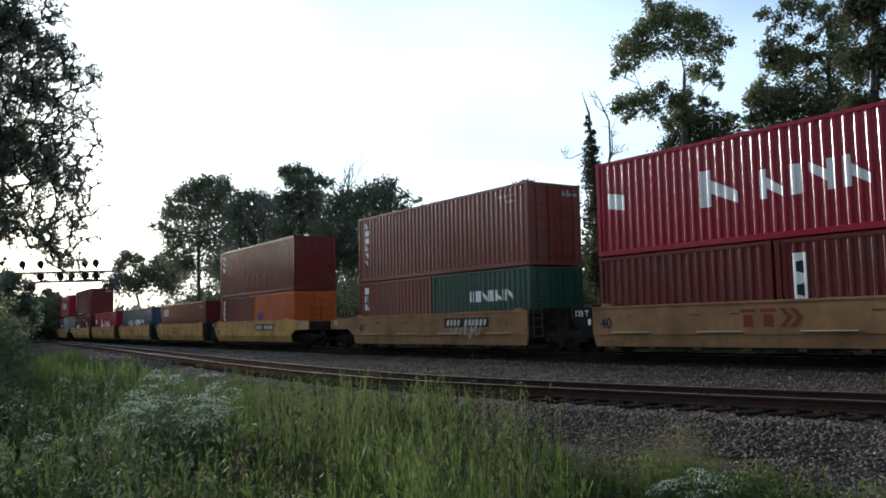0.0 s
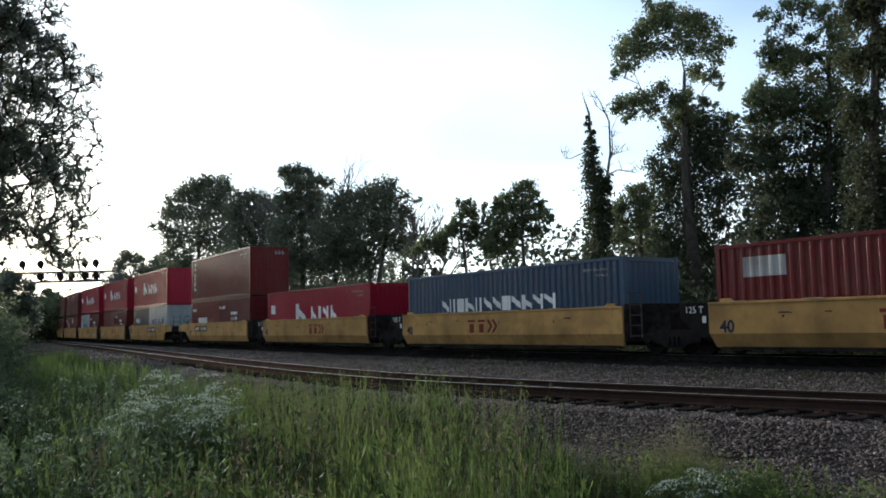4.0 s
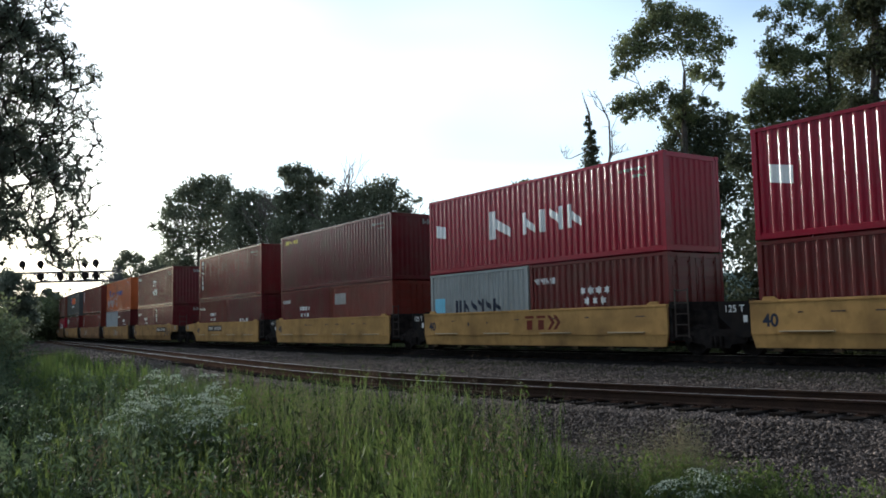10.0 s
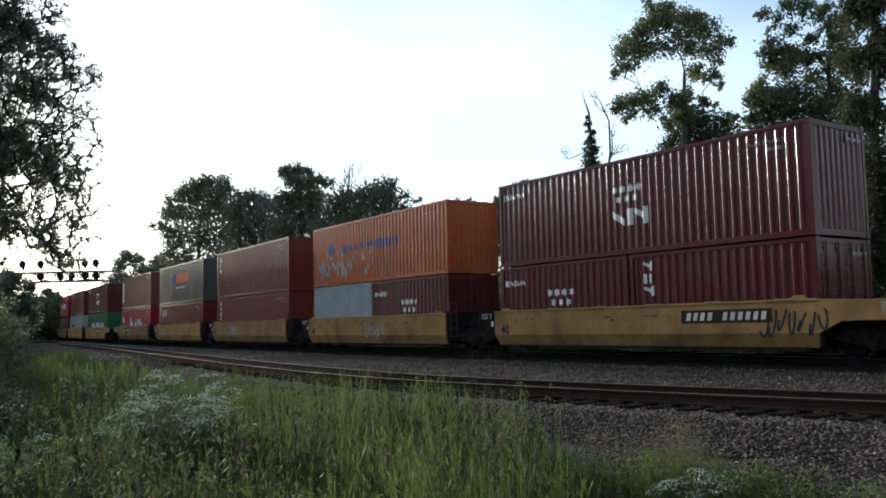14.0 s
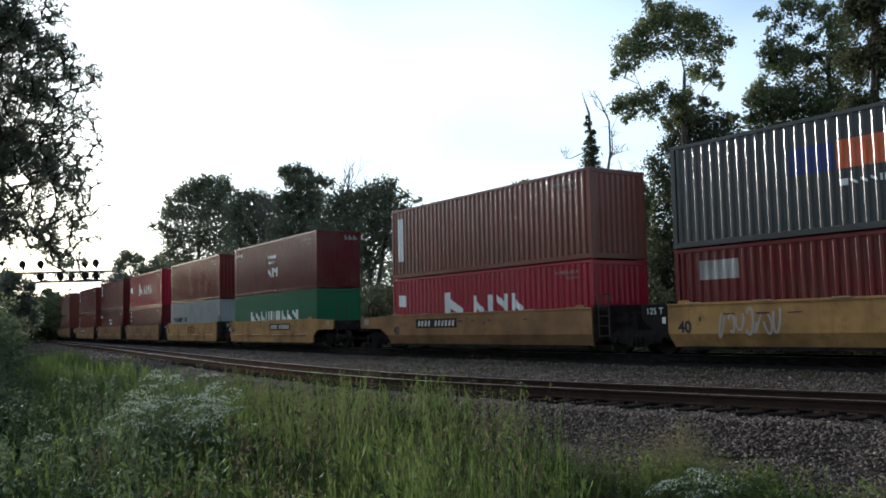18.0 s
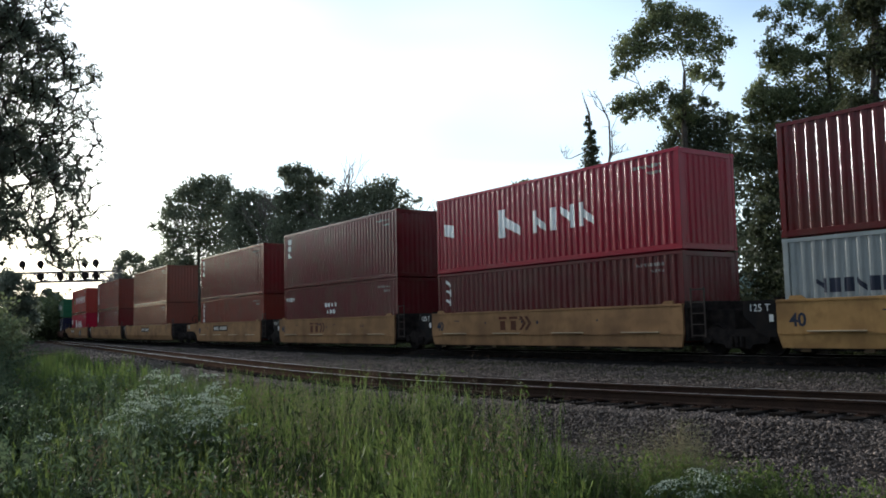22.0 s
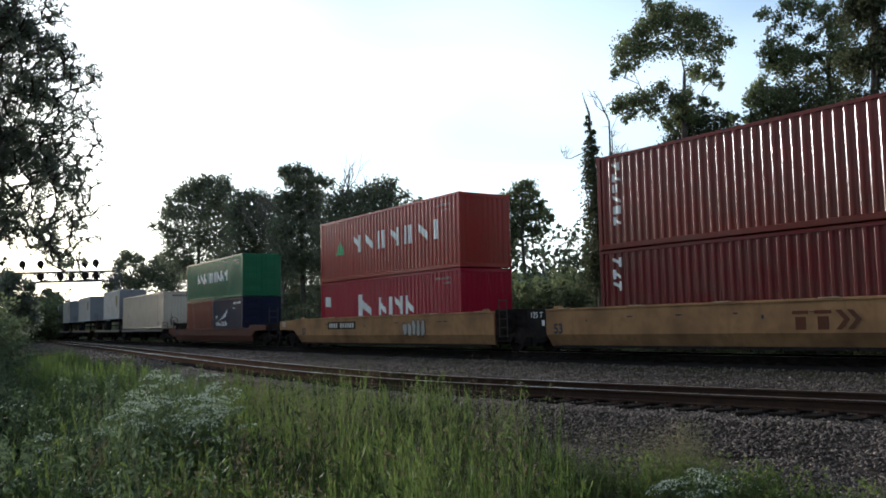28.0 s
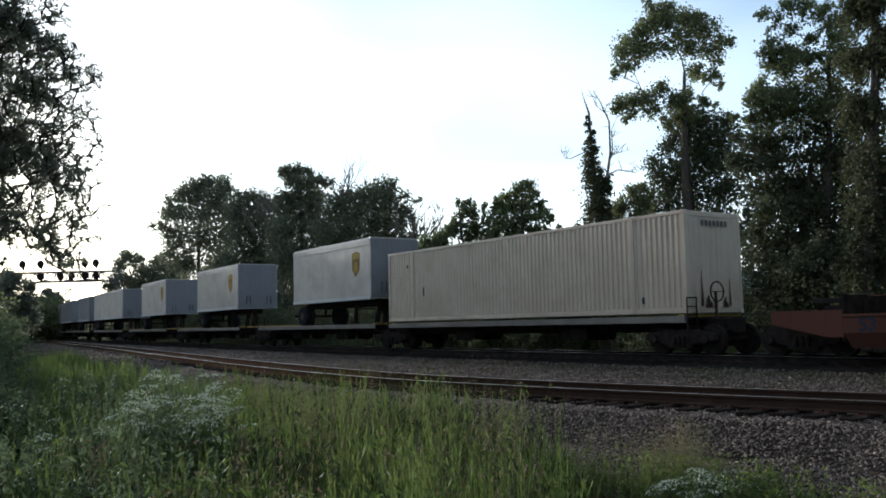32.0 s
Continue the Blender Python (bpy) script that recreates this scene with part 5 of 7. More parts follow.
# ---- trees ----
def leaf_arrays(centres, size, rng, droop=0.25, slim=1.0):
    """Folded rhombic leaves at the given places."""
    k = len(centres)
    u = rng.normal(size=(k, 3))
    u[:, 2] -= droop
    u /= np.linalg.norm(u, axis=1)[:, None]
    w = np.cross(u, rng.normal(size=(k, 3)))
    w /= np.linalg.norm(w, axis=1)[:, None] + 1e-9
    nrm = np.cross(u, w)
    L = size * rng.uniform(0.55, 1.4, (k, 1))
    W = L * slim * rng.uniform(0.28, 0.42, (k, 1))
    a = centres - u * L / 2
    b = centres + u * L / 2 + nrm * L * 0.08
    c = centres + w * W + nrm * L * 0.12
    d = centres - w * W + nrm * L * 0.12
    v = np.stack([a, c, b, d], 1).reshape(-1, 3)
    i = np.arange(k)[:, None] * 4
    return v, np.concatenate([i + [0, 1, 2], i + [0, 2, 3]])


def sprays(lobes, count, rng, droop=0.3, reach=1.25, per=34, heart=None, fine=0.07, outward=0.6):
    """Leafy twigs: each a curved shoot with side shoots; gives places of leaves, and roots and tips of the shoots."""
    lobes = np.array(lobes, float)
    share = lobes[:, 3] ** 1.9
    n_ = max(len(lobes) * 4, count // per)
    which = rng.choice(len(lobes), n_, p=share / share.sum())
    r = lobes[which, 3][:, None]
    d = rng.normal(size=(n_, 3))
    d /= np.linalg.norm(d, axis=1)[:, None]
    p0 = lobes[which, :3] + d * r * rng.uniform(0.0, 0.75, (n_, 1))
    d = d + rng.normal(size=(n_, 3)) * 0.45
    if heart is not None:
        away = lobes[which, :3] - np.array(heart)
        d = d + outward * away / (np.linalg.norm(away, axis=1)[:, None] + 1e-6)
    d /= np.linalg.norm(d, axis=1)[:, None]
    L = r * reach * rng.uniform(0.45, 1.0, (n_, 1))
    side = rng.normal(size=(n_, 6, 3))
    side[:, :, 2] -= droop
    side /= np.linalg.norm(side, axis=2)[:, :, None]
    k = np.repeat(np.arange(n_), per)
    t = rng.integers(0, 6, len(k))
    f = (t + rng.uniform(0.4, 1.0, len(k)))[:, None] / 6.0
    g = rng.uniform(0, 1, len(k))[:, None]
    pts = p0[k] + d[k] * L[k] * f - [0, 0, 1.0] * (droop * L[k] * f ** 2)
    pts = pts + (0.75 * d[k] + side[k, t]) * (L[k] * 0.34 * (1.15 - 0.6 * f) * g) - [0, 0, 1.0] * (droop * 0.3 * L[k] * g ** 2)
    pts = pts + rng.normal(size=pts.shape) * fine * r[k]
    return pts, p0, p0 + d * L - [0, 0, 1.0] * (droop * L)


def tree(name, label, base, lobes, leaves, size, mat, trunk=0.22, bark=None, seed=1, lean=None, twigs=40, droop=0.3, reach=1.25, per=34, fork=0.12, slim=1.0, category="tree", fine=0.07, outward=0.6):
    rng, rnd = np.random.default_rng(seed), random.Random(seed)
    bx, by = base
    bz = float(ground_z([bx], [by])[0]) - 0.1
    root = thing(name, label, category, m=pose(bx, by, bz))
    rel = [(x - bx, y - by, z - bz, r) for x, y, z, r in lobes]
    top = max(rel, key=lambda l: l[2])
    g = Geo()
    tx, ty, tz = (lean or (top[0], top[1], top[2]))
    n_ = 11
    path, rad = [], []
    for k in range(n_ + 1):
        f = k / n_
        path.append((tx * f ** 1.6 + 0.012 * tz * math.sin(5 * f + seed), ty * f ** 1.6 + 0.01 * tz * math.cos(4 * f + seed), tz * f))
        rad.append(trunk * (1.25 - 1.1 * f) + 0.02)
    g.tube(path, rad, 9)
    # limbs: each grows from the nearest fitting place on the trunk or an earlier limb
    joints = [(Vector(p), q) for k, (p, q) in enumerate(zip(path, rad)) if k / n_ >= fork * 0.8]
    for x, y, z, r in sorted(rel, key=lambda l: math.hypot(l[0] - tx, l[1] - ty) + 0.4 * l[2]):
        p1 = Vector((x, y, z))
        p0, r1 = min(joints, key=lambda jt: (jt[0] - p1).length + 1.6 * max(0.0, jt[0].z - z + 0.35 * math.hypot(jt[0].x - x, jt[0].y - y)))
        span_ = (p1 - p0).length
        a = p0.lerp(p1, 0.35) + Vector((rnd.uniform(-0.12, 0.12), rnd.uniform(-0.12, 0.12), rnd.uniform(-0.02, 0.12))) * span_
        b = p0.lerp(p1, 0.7) + Vector((rnd.uniform(-0.12, 0.12), rnd.uniform(-0.12, 0.12), rnd.uniform(-0.02, 0.1))) * span_
        r0 = max(0.02, min(r1 * 0.62, 0.012 * span_ + 0.03))
        g.tube([p0, a, b, p1], [r0, r0 * 0.8, r0 * 0.62, r0 * 0.42], 6)
        joints += [(a, r0 * 0.8), (b, r0 * 0.62), (p1, r0 * 0.42)]
    pts, s0, s1 = sprays(rel, leaves, rng, droop, reach, per, (tx * 0.6, ty * 0.6, tz * 0.55), fine, outward)
    thin = max(0.006, size * 0.06)
    for k in rng.choice(len(s0), min(twigs, len(s0)), replace=False):
        q = (s0[k] + s1[k]) / 2 + [0, 0, 0.12 * float(np.linalg.norm(s1[k] - s0[k]))]
        g.tube([tuple(s0[k]), tuple(q), tuple(s1[k])], [thin * 1.8, thin, thin * 0.4], 4)
    piece("trunk", g.mesh("trunk", True), bark or BARK, root, "bark-covered trunk and limbs")
    v, t = leaf_arrays(pts, size, rng, 0.3, slim)
    piece("crown", fast_mesh("crown", v, t), mat, root, "leafy crown with gaps")
    return root


def spread(plan, y, depth, seed, swell=1.0):
    """Lobes given across and up, set a little before and behind the trunk."""
    rnd = random.Random(seed)
    return [(x, y + rnd.uniform(-1, 1) * depth * max(r, 0.5), z, r * swell) for x, z, r in plan]


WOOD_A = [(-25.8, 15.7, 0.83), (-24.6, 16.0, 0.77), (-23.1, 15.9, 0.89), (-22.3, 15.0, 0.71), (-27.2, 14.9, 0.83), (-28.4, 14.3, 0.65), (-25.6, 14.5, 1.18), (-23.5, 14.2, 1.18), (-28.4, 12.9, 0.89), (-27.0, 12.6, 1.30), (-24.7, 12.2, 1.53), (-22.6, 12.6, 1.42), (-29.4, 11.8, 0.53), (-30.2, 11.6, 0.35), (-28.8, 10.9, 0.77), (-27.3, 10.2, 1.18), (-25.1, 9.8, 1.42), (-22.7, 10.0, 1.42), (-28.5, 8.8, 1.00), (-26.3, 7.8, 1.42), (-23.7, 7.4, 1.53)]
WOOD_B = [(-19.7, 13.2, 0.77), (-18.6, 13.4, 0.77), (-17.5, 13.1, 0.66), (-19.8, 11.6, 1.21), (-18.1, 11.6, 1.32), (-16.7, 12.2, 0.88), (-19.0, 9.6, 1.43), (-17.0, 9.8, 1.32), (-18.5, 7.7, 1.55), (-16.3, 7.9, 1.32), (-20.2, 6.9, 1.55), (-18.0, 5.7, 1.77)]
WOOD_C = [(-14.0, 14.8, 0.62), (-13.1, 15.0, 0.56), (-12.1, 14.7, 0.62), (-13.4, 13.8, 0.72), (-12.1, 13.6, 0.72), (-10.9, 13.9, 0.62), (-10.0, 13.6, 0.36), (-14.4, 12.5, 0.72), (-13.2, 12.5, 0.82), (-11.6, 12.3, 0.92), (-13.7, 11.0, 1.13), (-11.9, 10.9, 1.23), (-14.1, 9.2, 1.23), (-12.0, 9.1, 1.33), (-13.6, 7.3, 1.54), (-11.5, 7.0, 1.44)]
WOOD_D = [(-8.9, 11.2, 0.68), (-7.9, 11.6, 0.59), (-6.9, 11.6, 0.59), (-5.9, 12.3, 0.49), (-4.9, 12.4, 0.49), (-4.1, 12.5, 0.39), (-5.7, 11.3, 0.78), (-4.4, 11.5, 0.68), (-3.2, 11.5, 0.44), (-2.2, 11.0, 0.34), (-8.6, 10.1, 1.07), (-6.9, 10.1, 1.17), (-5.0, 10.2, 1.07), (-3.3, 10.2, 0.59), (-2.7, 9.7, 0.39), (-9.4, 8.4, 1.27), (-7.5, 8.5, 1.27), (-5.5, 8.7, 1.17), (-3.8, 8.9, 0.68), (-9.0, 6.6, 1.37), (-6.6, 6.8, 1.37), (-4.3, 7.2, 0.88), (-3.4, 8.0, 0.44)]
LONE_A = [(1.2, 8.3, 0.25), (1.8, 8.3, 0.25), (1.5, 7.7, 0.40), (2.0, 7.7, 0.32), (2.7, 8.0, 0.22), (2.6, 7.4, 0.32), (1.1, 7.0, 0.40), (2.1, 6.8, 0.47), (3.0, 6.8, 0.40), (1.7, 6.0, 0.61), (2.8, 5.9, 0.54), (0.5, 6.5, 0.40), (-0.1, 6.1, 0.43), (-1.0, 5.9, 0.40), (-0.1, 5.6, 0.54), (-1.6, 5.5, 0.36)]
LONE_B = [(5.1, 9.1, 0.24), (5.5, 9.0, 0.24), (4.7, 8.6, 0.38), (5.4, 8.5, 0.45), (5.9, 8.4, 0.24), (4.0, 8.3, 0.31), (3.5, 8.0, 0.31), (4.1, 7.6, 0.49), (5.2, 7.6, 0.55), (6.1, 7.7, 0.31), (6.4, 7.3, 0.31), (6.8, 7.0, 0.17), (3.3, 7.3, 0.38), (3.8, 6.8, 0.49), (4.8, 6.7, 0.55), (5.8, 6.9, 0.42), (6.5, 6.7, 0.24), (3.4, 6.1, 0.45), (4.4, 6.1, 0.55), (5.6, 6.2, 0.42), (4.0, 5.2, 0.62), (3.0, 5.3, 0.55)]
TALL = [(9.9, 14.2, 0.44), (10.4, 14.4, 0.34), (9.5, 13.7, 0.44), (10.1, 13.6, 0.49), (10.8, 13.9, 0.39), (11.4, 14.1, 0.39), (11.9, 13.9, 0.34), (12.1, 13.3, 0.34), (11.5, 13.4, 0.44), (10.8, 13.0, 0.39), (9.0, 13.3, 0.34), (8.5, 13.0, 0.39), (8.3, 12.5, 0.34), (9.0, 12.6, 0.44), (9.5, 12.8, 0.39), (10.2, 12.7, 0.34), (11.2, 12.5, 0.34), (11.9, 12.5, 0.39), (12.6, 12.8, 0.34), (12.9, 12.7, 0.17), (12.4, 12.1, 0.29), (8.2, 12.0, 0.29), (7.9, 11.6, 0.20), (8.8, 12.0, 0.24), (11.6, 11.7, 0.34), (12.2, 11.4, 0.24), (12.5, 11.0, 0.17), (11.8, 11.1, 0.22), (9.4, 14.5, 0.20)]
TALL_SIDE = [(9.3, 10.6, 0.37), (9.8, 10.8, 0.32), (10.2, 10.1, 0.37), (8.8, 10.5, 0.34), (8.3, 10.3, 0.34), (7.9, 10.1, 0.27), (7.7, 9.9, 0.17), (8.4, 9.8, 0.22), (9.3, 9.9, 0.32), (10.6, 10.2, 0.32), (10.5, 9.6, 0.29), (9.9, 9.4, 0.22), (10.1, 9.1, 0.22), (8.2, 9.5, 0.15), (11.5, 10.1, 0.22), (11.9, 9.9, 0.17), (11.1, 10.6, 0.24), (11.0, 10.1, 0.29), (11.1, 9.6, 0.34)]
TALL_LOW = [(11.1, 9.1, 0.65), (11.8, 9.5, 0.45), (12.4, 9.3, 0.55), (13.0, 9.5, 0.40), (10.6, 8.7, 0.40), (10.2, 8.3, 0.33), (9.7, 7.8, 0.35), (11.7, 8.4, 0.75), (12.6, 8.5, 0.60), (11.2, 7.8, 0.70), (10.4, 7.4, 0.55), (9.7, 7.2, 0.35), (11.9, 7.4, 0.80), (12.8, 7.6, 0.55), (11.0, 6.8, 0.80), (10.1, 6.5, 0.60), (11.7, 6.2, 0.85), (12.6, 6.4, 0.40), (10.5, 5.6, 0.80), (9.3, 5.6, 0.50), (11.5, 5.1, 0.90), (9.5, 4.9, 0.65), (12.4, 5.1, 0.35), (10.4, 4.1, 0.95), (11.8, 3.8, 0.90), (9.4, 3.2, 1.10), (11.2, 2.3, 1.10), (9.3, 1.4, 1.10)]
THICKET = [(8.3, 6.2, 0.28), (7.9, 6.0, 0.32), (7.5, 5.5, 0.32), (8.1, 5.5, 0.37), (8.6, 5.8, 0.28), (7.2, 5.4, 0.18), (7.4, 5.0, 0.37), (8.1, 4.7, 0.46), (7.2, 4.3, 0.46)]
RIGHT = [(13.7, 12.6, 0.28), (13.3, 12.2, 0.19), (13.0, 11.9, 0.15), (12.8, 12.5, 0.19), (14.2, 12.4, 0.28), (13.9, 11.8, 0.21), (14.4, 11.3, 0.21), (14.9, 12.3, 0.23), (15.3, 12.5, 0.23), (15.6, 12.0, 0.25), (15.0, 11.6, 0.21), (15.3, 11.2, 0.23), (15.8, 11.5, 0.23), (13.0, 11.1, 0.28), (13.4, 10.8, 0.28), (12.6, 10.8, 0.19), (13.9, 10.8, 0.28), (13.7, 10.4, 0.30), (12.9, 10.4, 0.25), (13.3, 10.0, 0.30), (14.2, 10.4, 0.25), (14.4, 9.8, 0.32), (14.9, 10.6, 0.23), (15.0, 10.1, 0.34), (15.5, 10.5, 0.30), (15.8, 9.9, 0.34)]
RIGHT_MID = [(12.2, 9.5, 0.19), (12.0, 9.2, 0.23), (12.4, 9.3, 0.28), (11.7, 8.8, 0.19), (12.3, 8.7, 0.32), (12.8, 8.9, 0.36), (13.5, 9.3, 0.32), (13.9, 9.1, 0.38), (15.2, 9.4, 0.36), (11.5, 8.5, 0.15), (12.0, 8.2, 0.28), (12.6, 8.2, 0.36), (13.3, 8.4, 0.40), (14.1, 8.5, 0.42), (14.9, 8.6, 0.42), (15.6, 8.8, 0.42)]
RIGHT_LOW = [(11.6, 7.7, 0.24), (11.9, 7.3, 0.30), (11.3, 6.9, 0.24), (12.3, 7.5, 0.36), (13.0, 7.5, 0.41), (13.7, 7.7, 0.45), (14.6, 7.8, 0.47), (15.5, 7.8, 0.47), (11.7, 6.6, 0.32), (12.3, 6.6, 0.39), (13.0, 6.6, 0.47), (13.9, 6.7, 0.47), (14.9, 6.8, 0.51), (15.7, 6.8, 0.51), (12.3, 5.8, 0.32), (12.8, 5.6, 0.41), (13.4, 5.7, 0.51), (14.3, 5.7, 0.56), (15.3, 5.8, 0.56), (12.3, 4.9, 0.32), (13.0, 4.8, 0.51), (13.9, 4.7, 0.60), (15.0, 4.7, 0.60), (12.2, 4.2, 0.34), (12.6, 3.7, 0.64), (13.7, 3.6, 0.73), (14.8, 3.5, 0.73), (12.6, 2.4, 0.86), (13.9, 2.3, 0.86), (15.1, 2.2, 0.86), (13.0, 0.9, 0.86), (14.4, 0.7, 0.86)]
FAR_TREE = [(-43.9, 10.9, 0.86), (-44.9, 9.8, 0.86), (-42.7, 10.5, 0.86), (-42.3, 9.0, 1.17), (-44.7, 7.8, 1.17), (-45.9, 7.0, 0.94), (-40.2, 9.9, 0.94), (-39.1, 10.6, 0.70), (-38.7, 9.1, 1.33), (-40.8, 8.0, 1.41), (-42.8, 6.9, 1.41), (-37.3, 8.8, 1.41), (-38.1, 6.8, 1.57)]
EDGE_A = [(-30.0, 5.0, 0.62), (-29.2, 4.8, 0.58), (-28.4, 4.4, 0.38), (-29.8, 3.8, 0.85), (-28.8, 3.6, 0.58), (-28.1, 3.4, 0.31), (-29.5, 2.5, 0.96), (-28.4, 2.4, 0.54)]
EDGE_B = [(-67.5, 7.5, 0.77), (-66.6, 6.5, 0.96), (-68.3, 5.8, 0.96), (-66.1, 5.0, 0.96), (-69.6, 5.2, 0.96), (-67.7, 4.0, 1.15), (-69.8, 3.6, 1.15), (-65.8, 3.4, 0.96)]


def hanging_lobes(seed):
    """Drooping boughs of the roadside tree, one over the other: each is a string of clumps that falls towards its tip."""
    rnd = random.Random(seed)
    levels, reach_ = (2.7, 3.2, 3.5, 3.9, 4.2, 4.6, 5.0, 5.4, 5.8, 6.1, 6.4, 6.7, 7.4), (-5.95, -5.75, -5.6, -5.75, -5.7, -5.75, -5.65, -5.6, -5.7, -5.85, -6.55, -6.2, -6.3)
    out, z = [], 2.62
    while z < 8.4:
        tip = float(np.interp(z, levels, reach_)) + rnd.uniform(-0.25, 0.06)
        slope, bow = rnd.uniform(0.38, 0.75), rnd.uniform(0.06, 0.14)
        d = 0.0
        while tip - d > -8.6:
            zz = z + slope * d - bow * d * d + rnd.uniform(-0.04, 0.04)
            r = min(0.075 + 0.035 * d, 0.14) * rnd.uniform(0.8, 1.3)
            if rnd.random() > (0.1 if z > 3.4 else 0.24):
                out.append((tip - d, zz, r))
            if rnd.random() < 0.45:
                out.append((tip - d + rnd.uniform(0.02, 0.12), zz - rnd.uniform(0.12, 0.24), 0.7 * r))
            d += rnd.uniform(0.1, 0.16)
        z += rnd.uniform(0.15, 0.26)
    return out


tree("roadside_tree", "leafy tree with drooping dark branches", (-10.0, 14.2), spread(hanging_lobes(2) + hanging_lobes(5), 14.0, 1.3, 1, 1.5), 190000, 0.044, LEAF_VEILED, 0.1, seed=3, lean=(1.6, 0, 7.5), twigs=900, droop=0.6, reach=1.5, per=16, slim=0.75, fork=0.5, fine=0.12, outward=1.2)
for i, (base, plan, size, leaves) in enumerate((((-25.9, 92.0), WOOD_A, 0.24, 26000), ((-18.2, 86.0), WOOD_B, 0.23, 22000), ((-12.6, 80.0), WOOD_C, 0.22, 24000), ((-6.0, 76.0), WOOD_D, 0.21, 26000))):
    tree("wood_tree", "broad dark-green tree at the edge of the wood", base, spread(plan, base[1], 0.9, 10 + i, 1.15), leaves, size, LEAF_HAZED, 0.2, seed=20 + i, droop=-0.35 if i == 3 else 0.1, reach=1.05 if i < 3 else 1.3, twigs=160, fork=0.2, per=10, fine=0.16)
tree("wood_tree", "hazy green tree far along the line", (-42.0, 122.0), spread(FAR_TREE, 122.0, 0.7, 14, 1.15), 16000, 0.28, LEAF_HAZED, 0.2, seed=24, twigs=40, reach=1.0, per=10, fine=0.16)
tree("wood_tree", "hazy green tree leaning over the verge", (-29.4, 60.0), spread(EDGE_A, 60.0, 0.7, 15, 1.1), 16000, 0.14, LEAF_VEILED, 0.16, seed=25, twigs=40, reach=1.0, per=10, fine=0.16)
tree("wood_tree", "hazy green tree where the line bends out of sight", (-67.5, 150.0), spread(EDGE_B, 150.0, 0.7, 16, 1.1), 12000, 0.34, LEAF_VEILED, 0.2, seed=26, twigs=30, reach=1.0, per=10, fine=0.16)
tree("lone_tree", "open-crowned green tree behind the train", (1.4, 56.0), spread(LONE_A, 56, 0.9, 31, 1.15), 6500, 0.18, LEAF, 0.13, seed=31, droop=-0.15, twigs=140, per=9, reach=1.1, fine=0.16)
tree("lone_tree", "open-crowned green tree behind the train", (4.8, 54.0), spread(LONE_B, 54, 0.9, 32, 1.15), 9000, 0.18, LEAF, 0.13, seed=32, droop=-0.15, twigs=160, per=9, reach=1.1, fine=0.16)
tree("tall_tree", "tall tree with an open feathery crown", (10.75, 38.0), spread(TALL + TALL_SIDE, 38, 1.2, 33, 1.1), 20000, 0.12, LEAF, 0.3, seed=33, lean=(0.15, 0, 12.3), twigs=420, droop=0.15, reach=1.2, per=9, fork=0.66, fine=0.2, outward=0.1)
tree("wood_tree", "dense dark tree under the tall one", (11.4, 39.0), spread(TALL_LOW + [(11.0, 10.6, 0.26), (11.0, 10.1, 0.3), (11.05, 9.6, 0.36)], 39, 0.9, 34, 1.2), 42000, 0.125, LEAF_SHADE, 0.2, seed=34, twigs=220, reach=1.15, per=10, fine=0.18)
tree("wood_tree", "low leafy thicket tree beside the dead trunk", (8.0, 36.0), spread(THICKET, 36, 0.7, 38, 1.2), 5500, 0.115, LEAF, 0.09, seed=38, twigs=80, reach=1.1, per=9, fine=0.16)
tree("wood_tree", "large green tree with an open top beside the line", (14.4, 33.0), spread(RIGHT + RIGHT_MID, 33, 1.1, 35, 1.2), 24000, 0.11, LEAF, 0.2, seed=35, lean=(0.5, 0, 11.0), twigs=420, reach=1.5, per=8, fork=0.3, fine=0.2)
tree("wood_tree", "dark green tree low beside the line", (13.0, 33.4), spread(RIGHT_LOW, 33.4, 1.0, 37, 1.3), 44000, 0.12, LEAF_SHADE, 0.2, seed=37, twigs=220, reach=1.2, per=10, fine=0.18)


def backing_wood():
    """The wood that closes the gaps between the nearer trees: crowns behind the wood's edge and behind the right-hand trees."""
    rng = np.random.default_rng(58)
    far_, near_ = [], []
    for k in range(70):
        x = rng.uniform(-27.0, -2.5)
        far_.append((x, 98.0 + rng.uniform(-3, 3), rng.uniform(1.0, 9.6), rng.uniform(1.1, 1.7)))
    for k in range(46):
        x = rng.uniform(15.0, 25.0)
        near_.append((x, 43.0 + rng.uniform(-2, 2), rng.uniform(0.5, 9.8), rng.uniform(0.7, 1.1)))
    for k in range(26):
        near_.append((rng.uniform(10.2, 13.6), 46.0 + rng.uniform(-1.5, 1.5), rng.uniform(0.5, 5.0), rng.uniform(0.7, 1.0)))
    for lobes, count, size, mat in ((far_, 26000, 0.3, LEAF_HAZED), (near_, 34000, 0.17, LEAF_SHADE)):
        v, t = leaf_arrays(sprays(lobes, count, rng, 0.1, 1.1, 12, fine=0.15)[0], size, rng)
        tagged(piece("backing_wood", fast_mesh("backing_wood", v, t), mat), "leafy wood behind the nearer trees", "wood", kind="stuff")


backing_wood()
IVIED = [(14.0, 10.7, 0.6), (14.2, 9.2, 0.65), (13.9, 7.5, 0.6), (14.0, 5.8, 0.65), (13.8, 4.2, 0.65), (13.6, 2.6, 0.7), (13.5, 1.0, 0.8), (15.2, 9.5, 0.9), (15.3, 6.3, 0.9), (15.0, 3.2, 0.9), (14.4, 12.2, 0.8)]
tree("ivied_tree", "tree trunk wrapped in dark ivy", (13.5, 28.0), spread(IVIED, 28, 0.5, 36, 1.2), 80000, 0.1, IVY, 0.24, seed=36, droop=0.7, reach=1.1)


